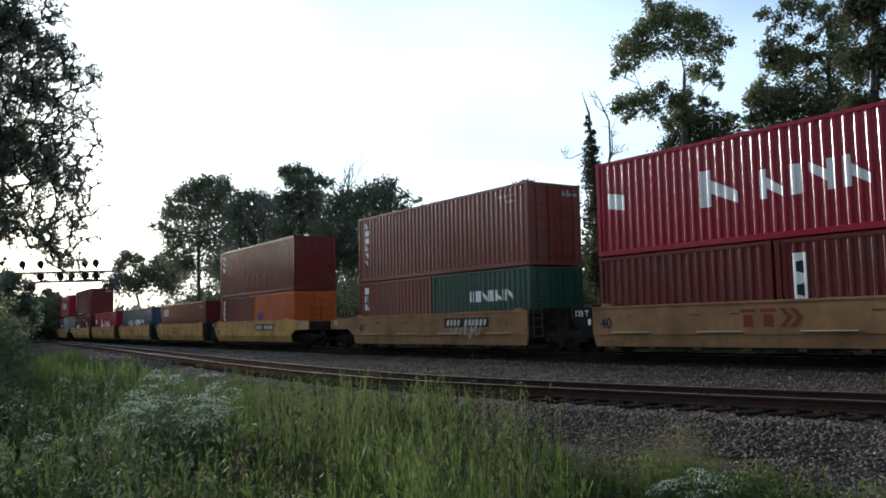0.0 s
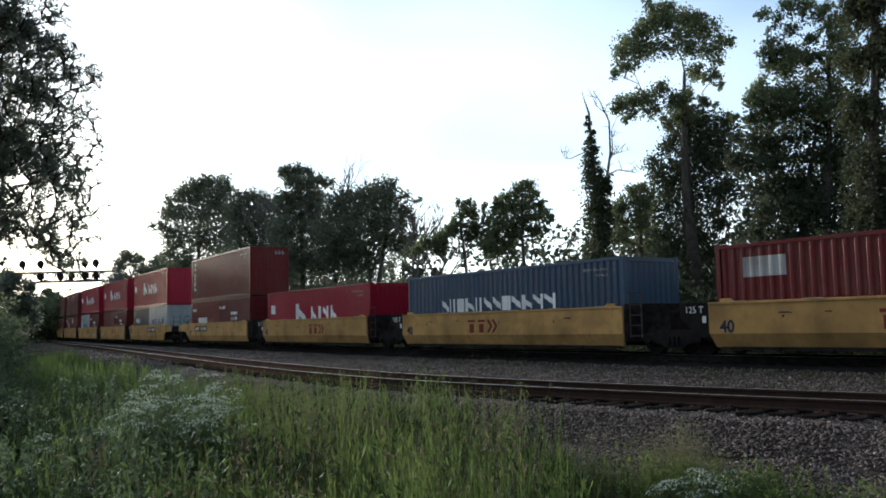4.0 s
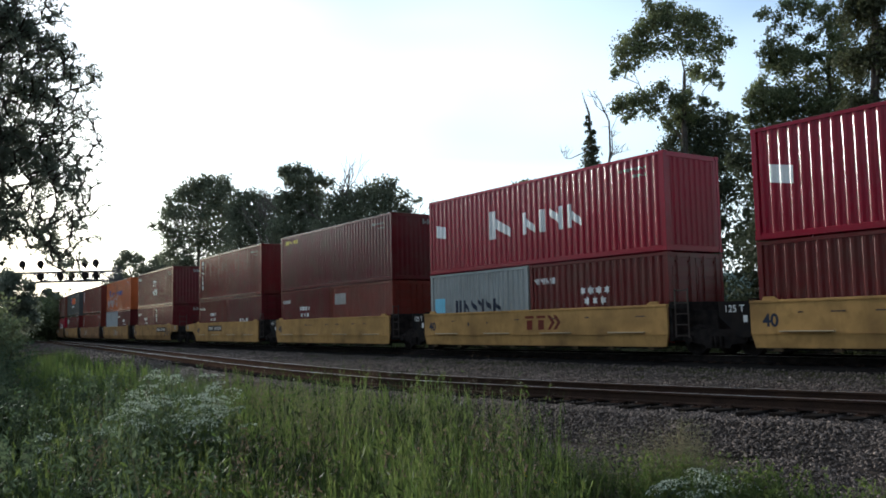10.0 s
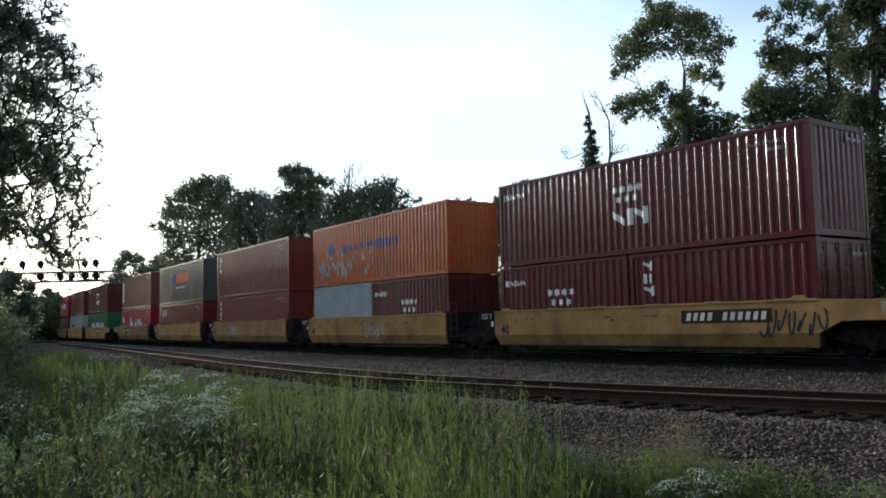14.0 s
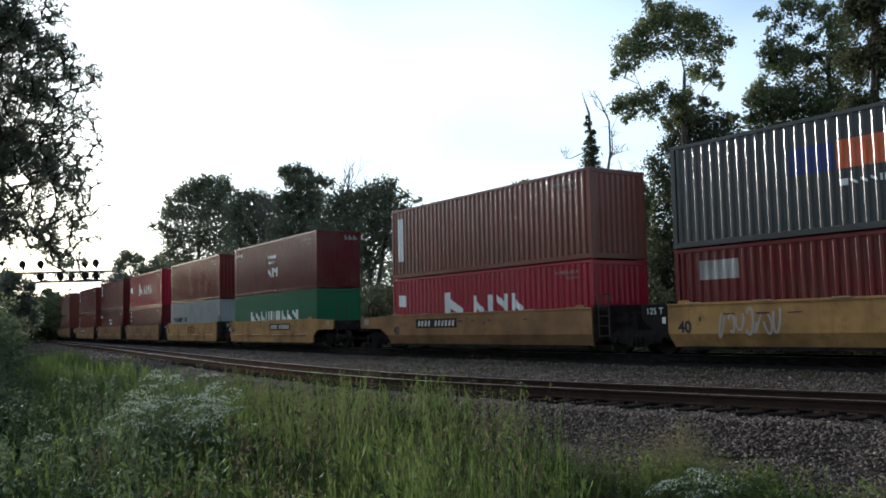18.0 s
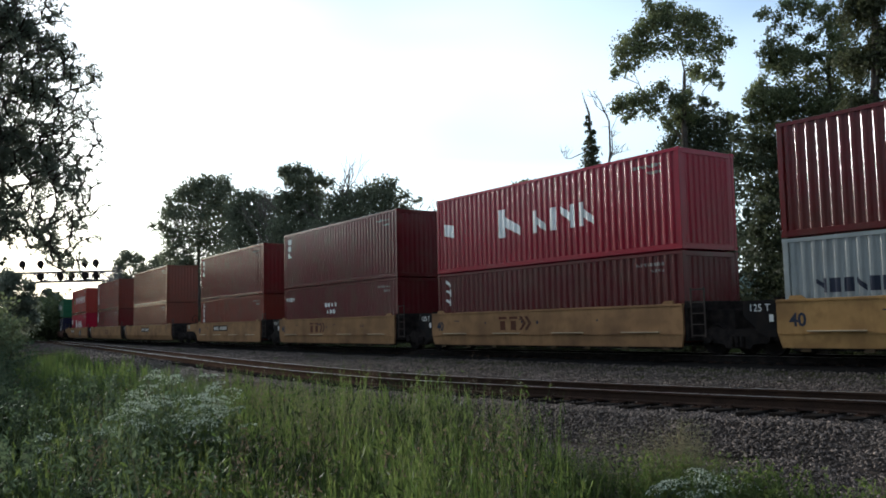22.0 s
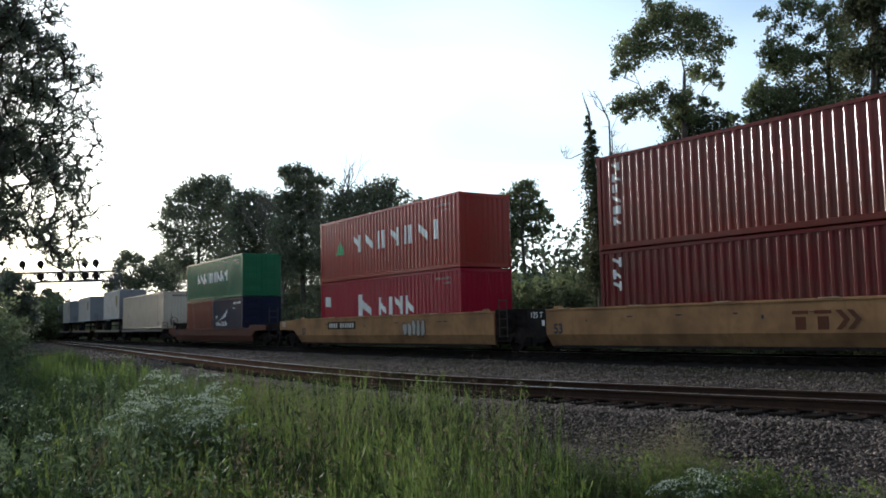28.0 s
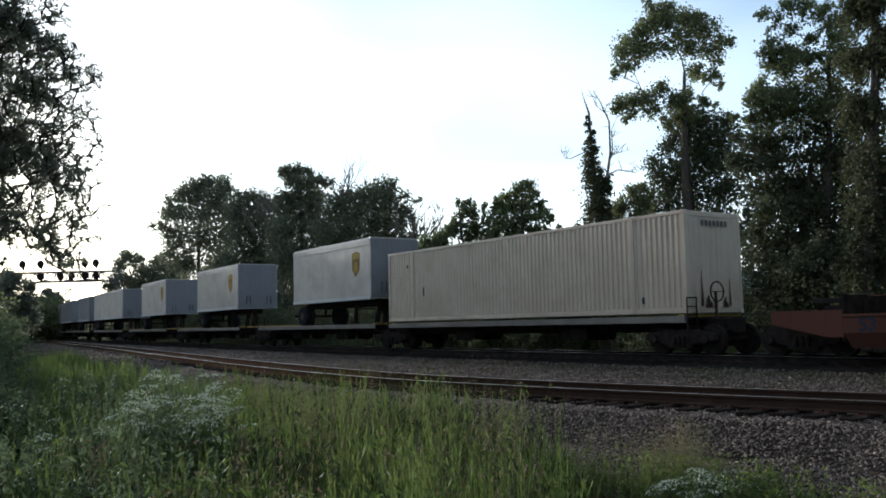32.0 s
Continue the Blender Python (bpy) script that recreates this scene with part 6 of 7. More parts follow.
def bare_tree(label, base, height, spread_, seed):
    """A leafless tree: limbs that fork three times into fine twigs."""
    rnd = random.Random(seed)
    bx, by = base
    bz = float(ground_z([bx], [by])[0]) - 0.1
    root = thing("bare_tree", label, "tree", m=pose(bx, by, bz))
    g = Geo()

    def grow(p, d, length, r, level):
        q = p + d * length
        g.tube([p, p.lerp(q, 0.5) + Vector((rnd.gauss(0, 0.04), rnd.gauss(0, 0.04), 0)) * length, q], [r, r * 0.8, r * 0.6], 5 if level else 7)
        if level >= 4:
            return
        for _ in range(3 if level else 5):
            e_ = (d + Vector((rnd.gauss(0, spread_), rnd.gauss(0, spread_), rnd.uniform(-0.05, 0.35)))).normalized()
            grow(p.lerp(q, rnd.uniform(0.55, 1.0)), e_, length * rnd.uniform(0.5, 0.75), r * 0.62, level + 1)
    grow(Vector((0, 0, 0)), Vector((0, 0, 1)), height * 0.44, 0.17, 0)
    piece("trunk", g.mesh("trunk", True), DEAD_BARK, root, "bare bleached limbs and twigs")


bare_tree("bare grey tree standing in the wood", (-8.2, 79.0), 15.3, 0.4, 71)
bare_tree("bare grey tree standing in the wood", (-6.6, 78.0), 14.0, 0.4, 72)
bare_tree("bare grey tree at the end of the wood", (-0.6, 78.0), 12.4, 0.45, 73)
bare_tree("bare grey tree standing in the wood", (-15.2, 82.0), 14.2, 0.4, 74)
bare_tree("bare grey tree at the end of the wood", (-2.6, 74.0), 13.0, 0.5, 75)
bare_tree("bare grey tree standing in the wood", (-9.6, 78.0), 15.6, 0.42, 76)


def snag():
    """A dead tree, its trunk wrapped in ivy, bare twigs above."""
    rng, rnd = np.random.default_rng(41), random.Random(41)
    bx, by = 6.0, 34.0
    bz = float(ground_z([bx], [by])[0]) - 0.1
    root = thing("dead_tree", "dead bare-topped tree wrapped in ivy", "tree", m=pose(bx, by, bz))
    g = Geo()
    stem = [(0.05, 0, 0), (0.1, 0, 3.0 - bz), (0.05, 0.1, 5.6 - bz), (-0.03, 0.1, 7.6 - bz), (-0.05, 0.1, 9.04 - bz), (-0.18, 0.1, 9.49 - bz), (-0.29, 0.1, 9.95 - bz)]
    g.tube(stem, [0.24, 0.18, 0.13, 0.075, 0.045, 0.026, 0.006], 8)
    fork = [(0.1, 0.05, 5.9), (0.52, 0.0, 6.56), (0.68, 0.0, 7.44), (0.70, 0.0, 8.67), (0.39, 0.0, 9.47), (0.15, 0.0, 9.9)]
    for path, thick in ((fork, 0.065), ([(0.69, 0.0, 7.22), (0.79, 0.05, 7.55), (0.79, 0.1, 8.33), (1.05, 0.1, 8.88)], 0.035), ([(0.74, 0.0, 7.33), (1.01, 0.1, 7.43), (1.52, 0.1, 7.54)], 0.024),
                        ([(0.5, 0.0, 6.55), (0.97, 0.1, 6.76), (1.62, 0.1, 6.62), (1.96, 0.2, 6.78)], 0.034), ([(-0.05, 0.0, 7.6), (-0.88, 0.0, 7.26), (-1.09, 0.0, 7.29), (-1.27, 0.0, 7.66)], 0.024), ([(0.66, 0.0, 8.9), (0.25, 0.0, 9.3), (0.2, 0.0, 9.8)], 0.02)):
        path = [(x, y, z - bz) for x, y, z in path]
        g.tube(path, [thick * (1 - 0.85 * k / (len(path) - 1)) for k in range(len(path))], 6)
        for _ in range(7):
            i = rnd.randrange(len(path) - 1)
            p = Vector(path[i]).lerp(Vector(path[i + 1]), rnd.uniform(0.2, 1.0))
            q = p + Vector((rnd.uniform(-0.4, 0.4), rnd.uniform(-0.3, 0.3), rnd.uniform(0.0, 0.45)))
            w = p.lerp(q, 0.6) + Vector((rnd.uniform(-0.08, 0.08), 0, rnd.uniform(-0.05, 0.08)))
            g.tube([p, w, q], [0.013, 0.009, 0.004], 4)
            if rnd.random() < 0.5:
                g.tube([w, w + Vector((rnd.uniform(-0.25, 0.25), 0, rnd.uniform(0.05, 0.3)))], [0.008, 0.003], 4)
    piece("trunk", g.mesh("trunk", True), DEAD_BARK, root, "bleached dead trunk and twigs")
    plan = [(5.9, 8.9, 0.11), (5.9, 8.3, 0.15), (6.1, 8.2, 0.11), (5.8, 7.7, 0.22), (6.1, 7.6, 0.17), (5.8, 7.1, 0.24), (6.1, 6.6, 0.35), (5.8, 6.2, 0.33), (6.4, 6.1, 0.26), (6.6, 6.5, 0.13), (6.0, 5.6, 0.44), (6.5, 5.5, 0.22), (5.9, 4.9, 0.46), (6.5, 4.9, 0.26), (6.1, 4.1, 0.52), (5.9, 3.3, 0.57), (6.0, 2.4, 0.61)]
    plan += [((a[0] + b[0]) / 2, (a[1] + b[1]) / 2, (a[2] + b[2]) / 2.2) for a, b in zip(plan, plan[1:])] + [((a[0] + b[0]) / 2, (a[1] + b[1]) / 2, (a[2] + b[2]) / 2.3) for a, b in zip(plan, plan[2:])]
    lobes = [(x - bx, rnd.uniform(-0.3, 0.3) * r, z - bz, r) for x, z, r in plan]
    v, t = leaf_arrays(sprays(lobes, 14000, rng, 0.5, 1.0, 8, fine=0.22)[0], 0.1, rng, 0.6)
    piece("ivy", fast_mesh("ivy", v, t), IVY, root, "dense dark ivy on the trunk")


snag()


def bush(name, label, centre, radius, height, leaves, size, mat, seed):
    rng, rnd = np.random.default_rng(seed), random.Random(seed)
    x, y = centre
    z = float(ground_z([x], [y])[0]) - 0.05
    root = thing(name, label, "bush", m=pose(x, y, z))
    lobes = [(rnd.uniform(-1, 1) * radius * 0.7, rnd.uniform(-1, 1) * radius * 0.5, height * rnd.uniform(0.25, 0.75), radius * rnd.uniform(0.35, 0.55)) for _ in range(11)]
    g = Geo()
    for a, b, c, r in lobes:
        g.tube([(0.1 * a, 0.1 * b, 0), (0.5 * a, 0.5 * b, c * 0.6), (a, b, c)], [0.04, 0.025, 0.01], 5)
    piece("branch_fork", g.mesh("branch_fork"), BARK, root)
    v, t = leaf_arrays(sprays(lobes, leaves, rng, 0.2, 1.2)[0], size, rng)
    piece("crown", fast_mesh("crown", v, t), mat, root, "dense leafy crown")


rnd = random.Random(77)
for x, y, r, h in ((-12.3, 22.0, 1.4, 3.8), (-13.6, 23.5, 1.8, 4.2), (-14.4, 26.0, 1.6, 4.2), (-18.8, 34.0, 2.2, 3.6), (-58.0, 132.0, 5.0, 7.0), (-62.5, 138.0, 6.0, 7.0)):
    bush("hedge_bush", "dark leafy bush beside the line", (x, y), r, h, 9000, 0.06 + 0.0024 * y, LEAF, int(abs(x) * 13))
for x, y, r, h in ((4.6, 44.0, 2.0, 4.2), (6.6, 43.0, 2.2, 4.4), (8.2, 41.5, 1.8, 4.0), (2.6, 46.0, 2.0, 3.8), (0.4, 52.0, 2.2, 5.0), (2.2, 50.0, 2.0, 4.8), (3.9, 49.0, 2.0, 5.2), (5.6, 46.5, 1.8, 4.6), (-1.6, 54.0, 2.0, 5.0)):
    bush("hedge_bush", "green leafy bush between the trees", (x, y), r, h, 8000, 0.13, LEAF, int(abs(x) * 17))
# undergrowth behind the train, all along the wood
for k in range(26):
    s = -8.0 - k * 4.6
    x, y, h = spot(s, 8.6 + rnd.uniform(-0.8, 2.2) + 0.03 * k)
    bush("undergrowth_bush", "green bush in the undergrowth behind the train", (float(x), float(y)), rnd.uniform(2.0, 2.8), rnd.uniform(3.2, 5.6), 6500, 0.11 + 0.003 * k, LEAF_SHADE, 300 + k)
for k in range(13):
    s = -128.0 - k * 10.0
    x, y, h = spot(s, 10.0 + rnd.uniform(-1.0, 2.5))
    bush("undergrowth_bush", "hazy green bush in the undergrowth far along the line", (float(x), float(y)), rnd.uniform(3.5, 5.0), rnd.uniform(3.6, 5.0), 5000, 0.42, LEAF_HAZED, 400 + k)
# the wood beyond, too far off to tell tree from tree
def far_wood():
    rng = np.random.default_rng(55)
    lobes = []
    for k in range(110):
        s = 20 - k * 2.7
        x, y, h = spot(s, 24 + rng.uniform(0, 14))
        lobes.append((float(x), float(y), rng.uniform(1.5, 7.0), rng.uniform(2.2, 3.6)))
    v, t = leaf_arrays(sprays(lobes, 60000, rng, 0.2, 1.3)[0], 0.42, rng)
    tagged(piece("far_wood", fast_mesh("far_wood", v, t), LEAF_SHADE), "dark leafy wood behind the line", "wood", kind="stuff")


far_wood()


def unseen_wood():
    """Unseen wood added behind and beside the camera; it blocks sky light from the train."""
    rng = np.random.default_rng(56)
    lobes = [(x + rng.uniform(-2, 2), rng.uniform(-16, -8) - 0.1 * abs(x), z, rng.uniform(2.2, 3.2)) for x in range(-44, 48, 4) for z in (1.5, 4.5, 7.5, 10.0) + ((13.0, 16.0) if x > 6 else ())]
    # more unseen crowns across the line, past the view, to darken the container ends
    for s in range(2, 70, 3):
        x, y, _ = spot(s, 11.0 + rng.uniform(-1, 3))
        lobes += [(float(x), float(y), z, rng.uniform(2.0, 2.8)) for z in (1.0, 4.0, 7.0, 10.0, 13.0, 16.0)]
    # unseen crowns to the left, added to darken reflections on the container sides
    for y in range(-6, 56, 4):
        lobes += [(-0.62 * y - 9.0 - rng.uniform(0, 3), y + rng.uniform(-2, 2), z, rng.uniform(2.0, 2.8)) for z in (1.5, 4.5, 7.5)]
    for y in range(56, 114, 3):
        lobes += [(-0.54 * y - 5.5 - rng.uniform(0, 3), y + rng.uniform(-2, 2), z, rng.uniform(2.0, 2.6)) for z in (1.5, 4.5, 7.5)]
    v, t = leaf_arrays(sprays(lobes, 180000, rng, 0.2, 1.3)[0], 0.46, rng)
    tagged(piece("unseen_wood", fast_mesh("unseen_wood", v, t), LEAF_SHADE), "unseen leafy wood added round the view to block sky light", "wood", kind="stuff")


unseen_wood()


def unseen_shade_trees():
    """Unseen high trees added on the near side, far along, to keep low sun off the train."""
    rng = np.random.default_rng(57)
    lobes = []
    for y in range(118, 214, 4):
        near = y < 143
        for z in (2.0, 6.5, 11.0, 15.5, 19.5, 23.0)[:(6 if y < 131 else 5)] if near else (2.0, 6.5, 11.0, 15.5, 20.0, 23.5):
            x = -0.522 * y - 1.5 - rng.uniform(0, 3) if near else -0.53 * y - 3.5 - rng.uniform(0, 4)
            lobes.append((x, y + rng.uniform(-2, 2), z, rng.uniform(2.2, 2.8) if near else rng.uniform(2.8, 3.6)))
    v, t = leaf_arrays(sprays(lobes, 90000, rng, 0.2, 1.2)[0], 0.8, rng)
    tagged(piece("unseen_shade_trees", fast_mesh("unseen_shade_trees", v, t), LEAF_SHADE), "unseen high trees added to shade the far part of the train", "wood", kind="stuff")


unseen_shade_trees()


def ridge():
    g = Geo()
    xs = np.linspace(-1500, 1500, 40)
    front = [(x, 1500.0, -20.0) for x in xs]
    top = [(x, 1650.0, 48 + 14 * math.sin(x * 0.004 + 1) + 6 * math.sin(x * 0.013)) for x in xs]
    back = [(x, 1900.0, -20.0) for x in xs]
    g.loft([front, top, back], closed=False)
    # pale bluish green puts the haze of distance into the ridge colour
    tagged(piece("backdrop_ridge", g.mesh("backdrop_ridge", True), rough_mat("hazed_woodland", (0.1, 0.135, 0.115), (0.13, 0.165, 0.14), 0.01, 0.95, 0.1, fine=0.05)), "distant wooded ridge", "ridge", kind="structure")


ridge()


# ---- grass, weeds, loose stone ----
def grassy(x, y):
    """True where the verge is overgrown: below the ballast toe, left of the gravel pad."""
    s, o = line_coords(x, y)
    edge = near_offset(s) - 0.75 - 3.4 + 0.35 * bumps(x, y, 1.3)
    return (o < edge) & (x < np.minimum(0.75 + 0.17 * (13.0 - y), 0.14 * y - 0.1) + 0.2 * bumps(x, y, 1.1, 2.0)) & (o > -34)


def blades(points, height, width, rng, segments=3):
    """Bent tapering blades that stand at the given places."""
    k = len(points)
    a = rng.uniform(0, 2 * np.pi, k)
    lean = rng.uniform(0.02, 0.3, k)
    h = height * rng.uniform(0.6, 1.3, k)
    w = width * rng.uniform(0.7, 1.4, k)
    d = np.stack([np.cos(a), np.sin(a), 0 * a], 1)
    side = np.stack([-np.sin(a + 0.6), np.cos(a + 0.6), 0 * a], 1)
    v = []
    for j in range(segments + 1):
        f = j / segments
        c = points + d * (lean * h * f ** 2)[:, None]
        c[:, 2] += h * f * (1 - 0.25 * lean * f)
        ww = (w * (1 - f) ** 0.7 * 0.5)[:, None]
        v += [c - side * ww, c + side * ww] if j < segments else [c]
    per = 2 * segments + 1
    V = np.stack(v, 1).reshape(-1, 3)
    i = np.arange(k)[:, None] * per
    t = []
    for j in range(segments - 1):
        b = 2 * j
        t += [i + [b, b + 1, b + 3], i + [b, b + 3, b + 2]]
    b = 2 * (segments - 1)
    t.append(i + [b, b + 1, b + 2])
    return V, np.concatenate(t)


def scatter(n_, x0, x1, y0, y1, rng, power=1.0):
    x = rng.uniform(x0, x1, n_)
    y = y0 + (y1 - y0) * rng.uniform(0, 1, n_) ** power
    x = x * np.clip(y / 9.0, 0.35, 4.0)
    ok = grassy(x, y) & (np.hypot(x, y) > 2.2)
    x, y = x[ok], y[ok]
    return np.stack([x, y, ground_z(x, y) - 0.03], 1)


def weeds(points, rng, height, leaves=26, size=0.09, hug=-4.6, slim=0.2, wide=0.02):
    """Leafy stems: narrow leaves that point up, all the way to the tip."""
    V, T = blades(points, height, 0.008 + 0 * height, rng)
    lv = []
    for f in np.linspace(0.2, 1.0, leaves):
        c = points + rng.normal(size=points.shape) * [0.012, 0.012, 0.02]
        c[:, 2] += height * f * rng.uniform(0.92, 1.04, len(points))
        a = rng.uniform(0, 2 * np.pi, len(points))
        c[:, 0] += wide * (1.25 - f) * np.cos(a)
        c[:, 1] += wide * (1.25 - f) * np.sin(a)
        lv.append(c)
    v2, t2 = leaf_arrays(np.concatenate(lv), size, rng, hug, slim)
    return np.concatenate([V, v2]), np.concatenate([T, t2 + len(V)])


def spires(points, rng, height, leaves=64, size=0.165, flare=0.5):
    """Upright weeds: a stem set round with narrow leaves that point up and out, shorter towards the tip."""
    k = len(points)
    f = np.linspace(0.12, 1.0, leaves)[None, :] * np.ones((k, 1))
    a = 2.4 * np.arange(leaves)[None, :] + rng.uniform(0, 6.28, (k, 1)) + rng.normal(size=(k, leaves)) * 0.3
    bend = rng.normal(size=(k, 1, 2)) * 0.09 * height[:, None, None]
    base = points[:, None, :] + np.concatenate([bend * (f ** 2)[..., None], (height[:, None] * f)[..., None]], 2)
    out = flare * (1.15 - 0.75 * f)
    d = np.stack([np.cos(a) * out, np.sin(a) * out, np.ones_like(a)], 2)
    d /= np.linalg.norm(d, axis=2)[..., None]
    L = size * (1.15 - 0.7 * f) * rng.uniform(0.65, 1.3, f.shape)
    side = np.stack([-np.sin(a), np.cos(a), 0 * a], 2) * (0.038 * L)[..., None]
    mid = base + d * (0.5 * L)[..., None]
    tip = base + d * L[..., None]
    tip[..., 2] -= 0.18 * L * (1.1 - f)
    v = np.stack([base, mid + side, tip, mid - side], 2).reshape(-1, 3)
    i = np.arange(k * leaves)[:, None] * 4
    t = np.concatenate([i + [0, 1, 2], i + [0, 2, 3]])
    stem = np.stack([points - [0.004, 0, 0], points + [0.004, 0, 0], base[:, -1]], 1).reshape(-1, 3)
    j = np.arange(k)[:, None] * 3 + len(v)
    return np.concatenate([v, stem]), np.concatenate([t, j + [0, 1, 2]])


def clumped(n_, per, radius, x0, x1, y0, y1, rng, power=1.0):
    """Places in clumps, and a height factor that each clump shares."""
    mid = scatter(n_, x0, x1, y0, y1, rng, power)
    mid = mid[bumps(mid[:, 0], mid[:, 1], 1.7, 5.0) > -0.5]
    k = rng.integers(0, len(mid), len(mid) * per)
    p = mid[k] + rng.normal(size=(len(k), 3)) * [radius, radius, 0.0]
    ok = grassy(p[:, 0], p[:, 1])
    return p[ok], rng.uniform(0.45, 1.25, len(mid))[k][ok] * rng.uniform(0.75, 1.12, len(k))[ok]


rng = np.random.default_rng(8)
# short dark grass beneath
tufts = scatter(11000, -6.5, 3.6, 2.4, 26.0, rng, 1.5)
which = rng.integers(0, len(tufts), len(tufts) * 11)
pts = tufts[which] + rng.normal(size=(len(which), 3)) * [0.06, 0.06, 0.0]
tall = np.clip(0.5 + 0.2 * bumps(tufts[:, 0], tufts[:, 1], 0.8) + rng.normal(size=len(tufts)) * 0.2, 0.18, 1.1)
V, T = blades(pts, tall[which], 0.007 + 0.0009 * pts[:, 1], rng)
tagged(piece("meadow_grass", fast_mesh("meadow_grass", V, T), GRASS), "tall unmown green grass on the verge", "grass", kind="stuff")
pts = scatter(30000, -8.0, 3.0, 20.0, 60.0, rng, 1.2)
V, T = blades(pts, 0.7 + 0.3 * bumps(pts[:, 0], pts[:, 1], 0.5), 0.05 + 0 * pts[:, 0], rng, 2)
tagged(piece("far_grass", fast_mesh("far_grass", V, T), GRASS), "green grass farther along the verge", "grass", kind="stuff")
k = 4200
pts = np.stack([rng.uniform(-10, 4, k), rng.uniform(-8, 3.2, k), np.zeros(k)], 1)
pts = np.repeat(pts, 9, 0) + rng.normal(size=(k * 9, 3)) * [0.09, 0.09, 0.0]
pts = pts[np.hypot(pts[:, 0], pts[:, 1]) > 0.7]
pts[:, 2] = ground_z(pts[:, 0], pts[:, 1]) - 0.03
V, T = blades(pts, 0.32 + 0.12 * bumps(pts[:, 0], pts[:, 1], 0.9), 0.009 + 0 * pts[:, 0], rng)
tagged(piece("near_grass", fast_mesh("near_grass", V, T), GRASS), "knee-high green grass where the verge widens", "grass", kind="stuff")
# upright leafy weeds in clumps
pts, f = clumped(800, 8, 0.13, -6.5, 3.6, 4.2, 24.0, rng, 1.15)
V, T = spires(pts, rng, 0.96 * f)
tagged(piece("leafy_weeds", fast_mesh("leafy_weeds", V, T), WEED), "tall upright leafy weeds on the verge", "weeds", kind="stuff")
pts, f = clumped(150, 5, 0.22, -4.5, 3.8, 5.5, 15.0, rng, 0.9)
V, T = spires(pts, rng, 0.84 + 0.4 * f, 80, 0.16, 0.45)
tagged(piece("spire_weeds", fast_mesh("spire_weeds", V, T), WEED), "high spire-like weeds that stand above the grass", "weeds", kind="stuff")
pts, f = clumped(460, 6, 0.2, -6.5, 3.6, 5.0, 20.0, rng, 1.2)
V, T = weeds(pts, rng, 1.16 * f, 16, 0.07, -1.6, 0.3, 0.03)
tagged(piece("spindly_weeds", fast_mesh("spindly_weeds", V, T), GRASS), "tall spindly weeds above the grass", "weeds", kind="stuff")
pts, f = clumped(760, 5, 0.16, -6.0, 3.6, 4.6, 18.0, rng, 1.2)
V, T = weeds(pts, rng, 1.22 * f, 18, 0.075, -2.6, 0.3, 0.018)
tagged(piece("dark_weeds", fast_mesh("dark_weeds", V, T), DARK_WEED), "dark-stemmed weeds standing in the grass", "weeds", kind="stuff")
# broad grey-green growth towards the left
pts, f = clumped(240, 12, 0.25, -6.5, -2.6, 6.0, 22.0, rng, 1.2)
V, T = weeds(pts, rng, 1.2 * f, 24, 0.075, -0.8, 0.4, 0.09)
tagged(piece("grey_green_weeds", fast_mesh("grey_green_weeds", V, T), SILVER_WEED), "bushy grey-green weeds on the verge", "weeds", kind="stuff")
# dry stalks with feathery seed heads
pts, f = clumped(330, 7, 0.16, -4.5, 4.6, 5.0, 22.0, rng, 1.2)
h = 1.08 * f
V, T = blades(pts, h, 0.007 + 0 * h, rng)
c = np.repeat(pts, 14, 0) + rng.normal(size=(len(pts) * 14, 3)) * [0.022, 0.022, 0.0]
c[:, 2] += np.repeat(h, 14) * rng.uniform(0.72, 1.12, len(c))
v2, t2 = leaf_arrays(c, 0.035, rng, -1.0, 0.5)
tagged(piece("dry_stalks", fast_mesh("dry_stalks", np.concatenate([V, v2]), np.concatenate([T, t2 + len(V)])), SEED_HEAD), "brown dry stalks with feathery seed heads", "grass", kind="stuff")
# weeds that stray onto the stone
k = 170
a = rng.uniform(0, 1, k)
pts = np.stack([1.2 + 2.6 * a + rng.normal(size=k) * 0.35, 11.2 - 3.6 * a + rng.normal(size=k) * 0.4, 0 * a], 1)
pts = np.repeat(pts, 7, 0) + rng.normal(size=(k * 7, 3)) * [0.07, 0.07, 0.0]
pts[:, 2] = ground_z(pts[:, 0], pts[:, 1]) - 0.02
V, T = weeds(pts, rng, rng.uniform(0.2, 0.62, len(pts)), 14, 0.06, -1.2, 0.5, 0.03)
tagged(piece("stray_weeds", fast_mesh("stray_weeds", V, T), WEED), "low weeds straying onto the stones", "weeds", kind="stuff")
pts = np.array([(2.72, 10.9, 0.0), (2.8, 11.1, 0.0), (2.62, 10.8, 0.0)])
pts = np.repeat(pts, 60, 0) + rng.normal(size=(180, 3)) * [0.12, 0.12, 0.0]
pts[:, 2] = ground_z(pts[:, 0], pts[:, 1]) - 0.02
V, T = blades(pts, rng.uniform(0.4, 0.85, 180), 0.008 + 0 * pts[:, 0], rng)
tagged(piece("dry_tuft", fast_mesh("dry_tuft", V, T), DRY), "tuft of dry brown grass on the stones", "grass", kind="stuff")


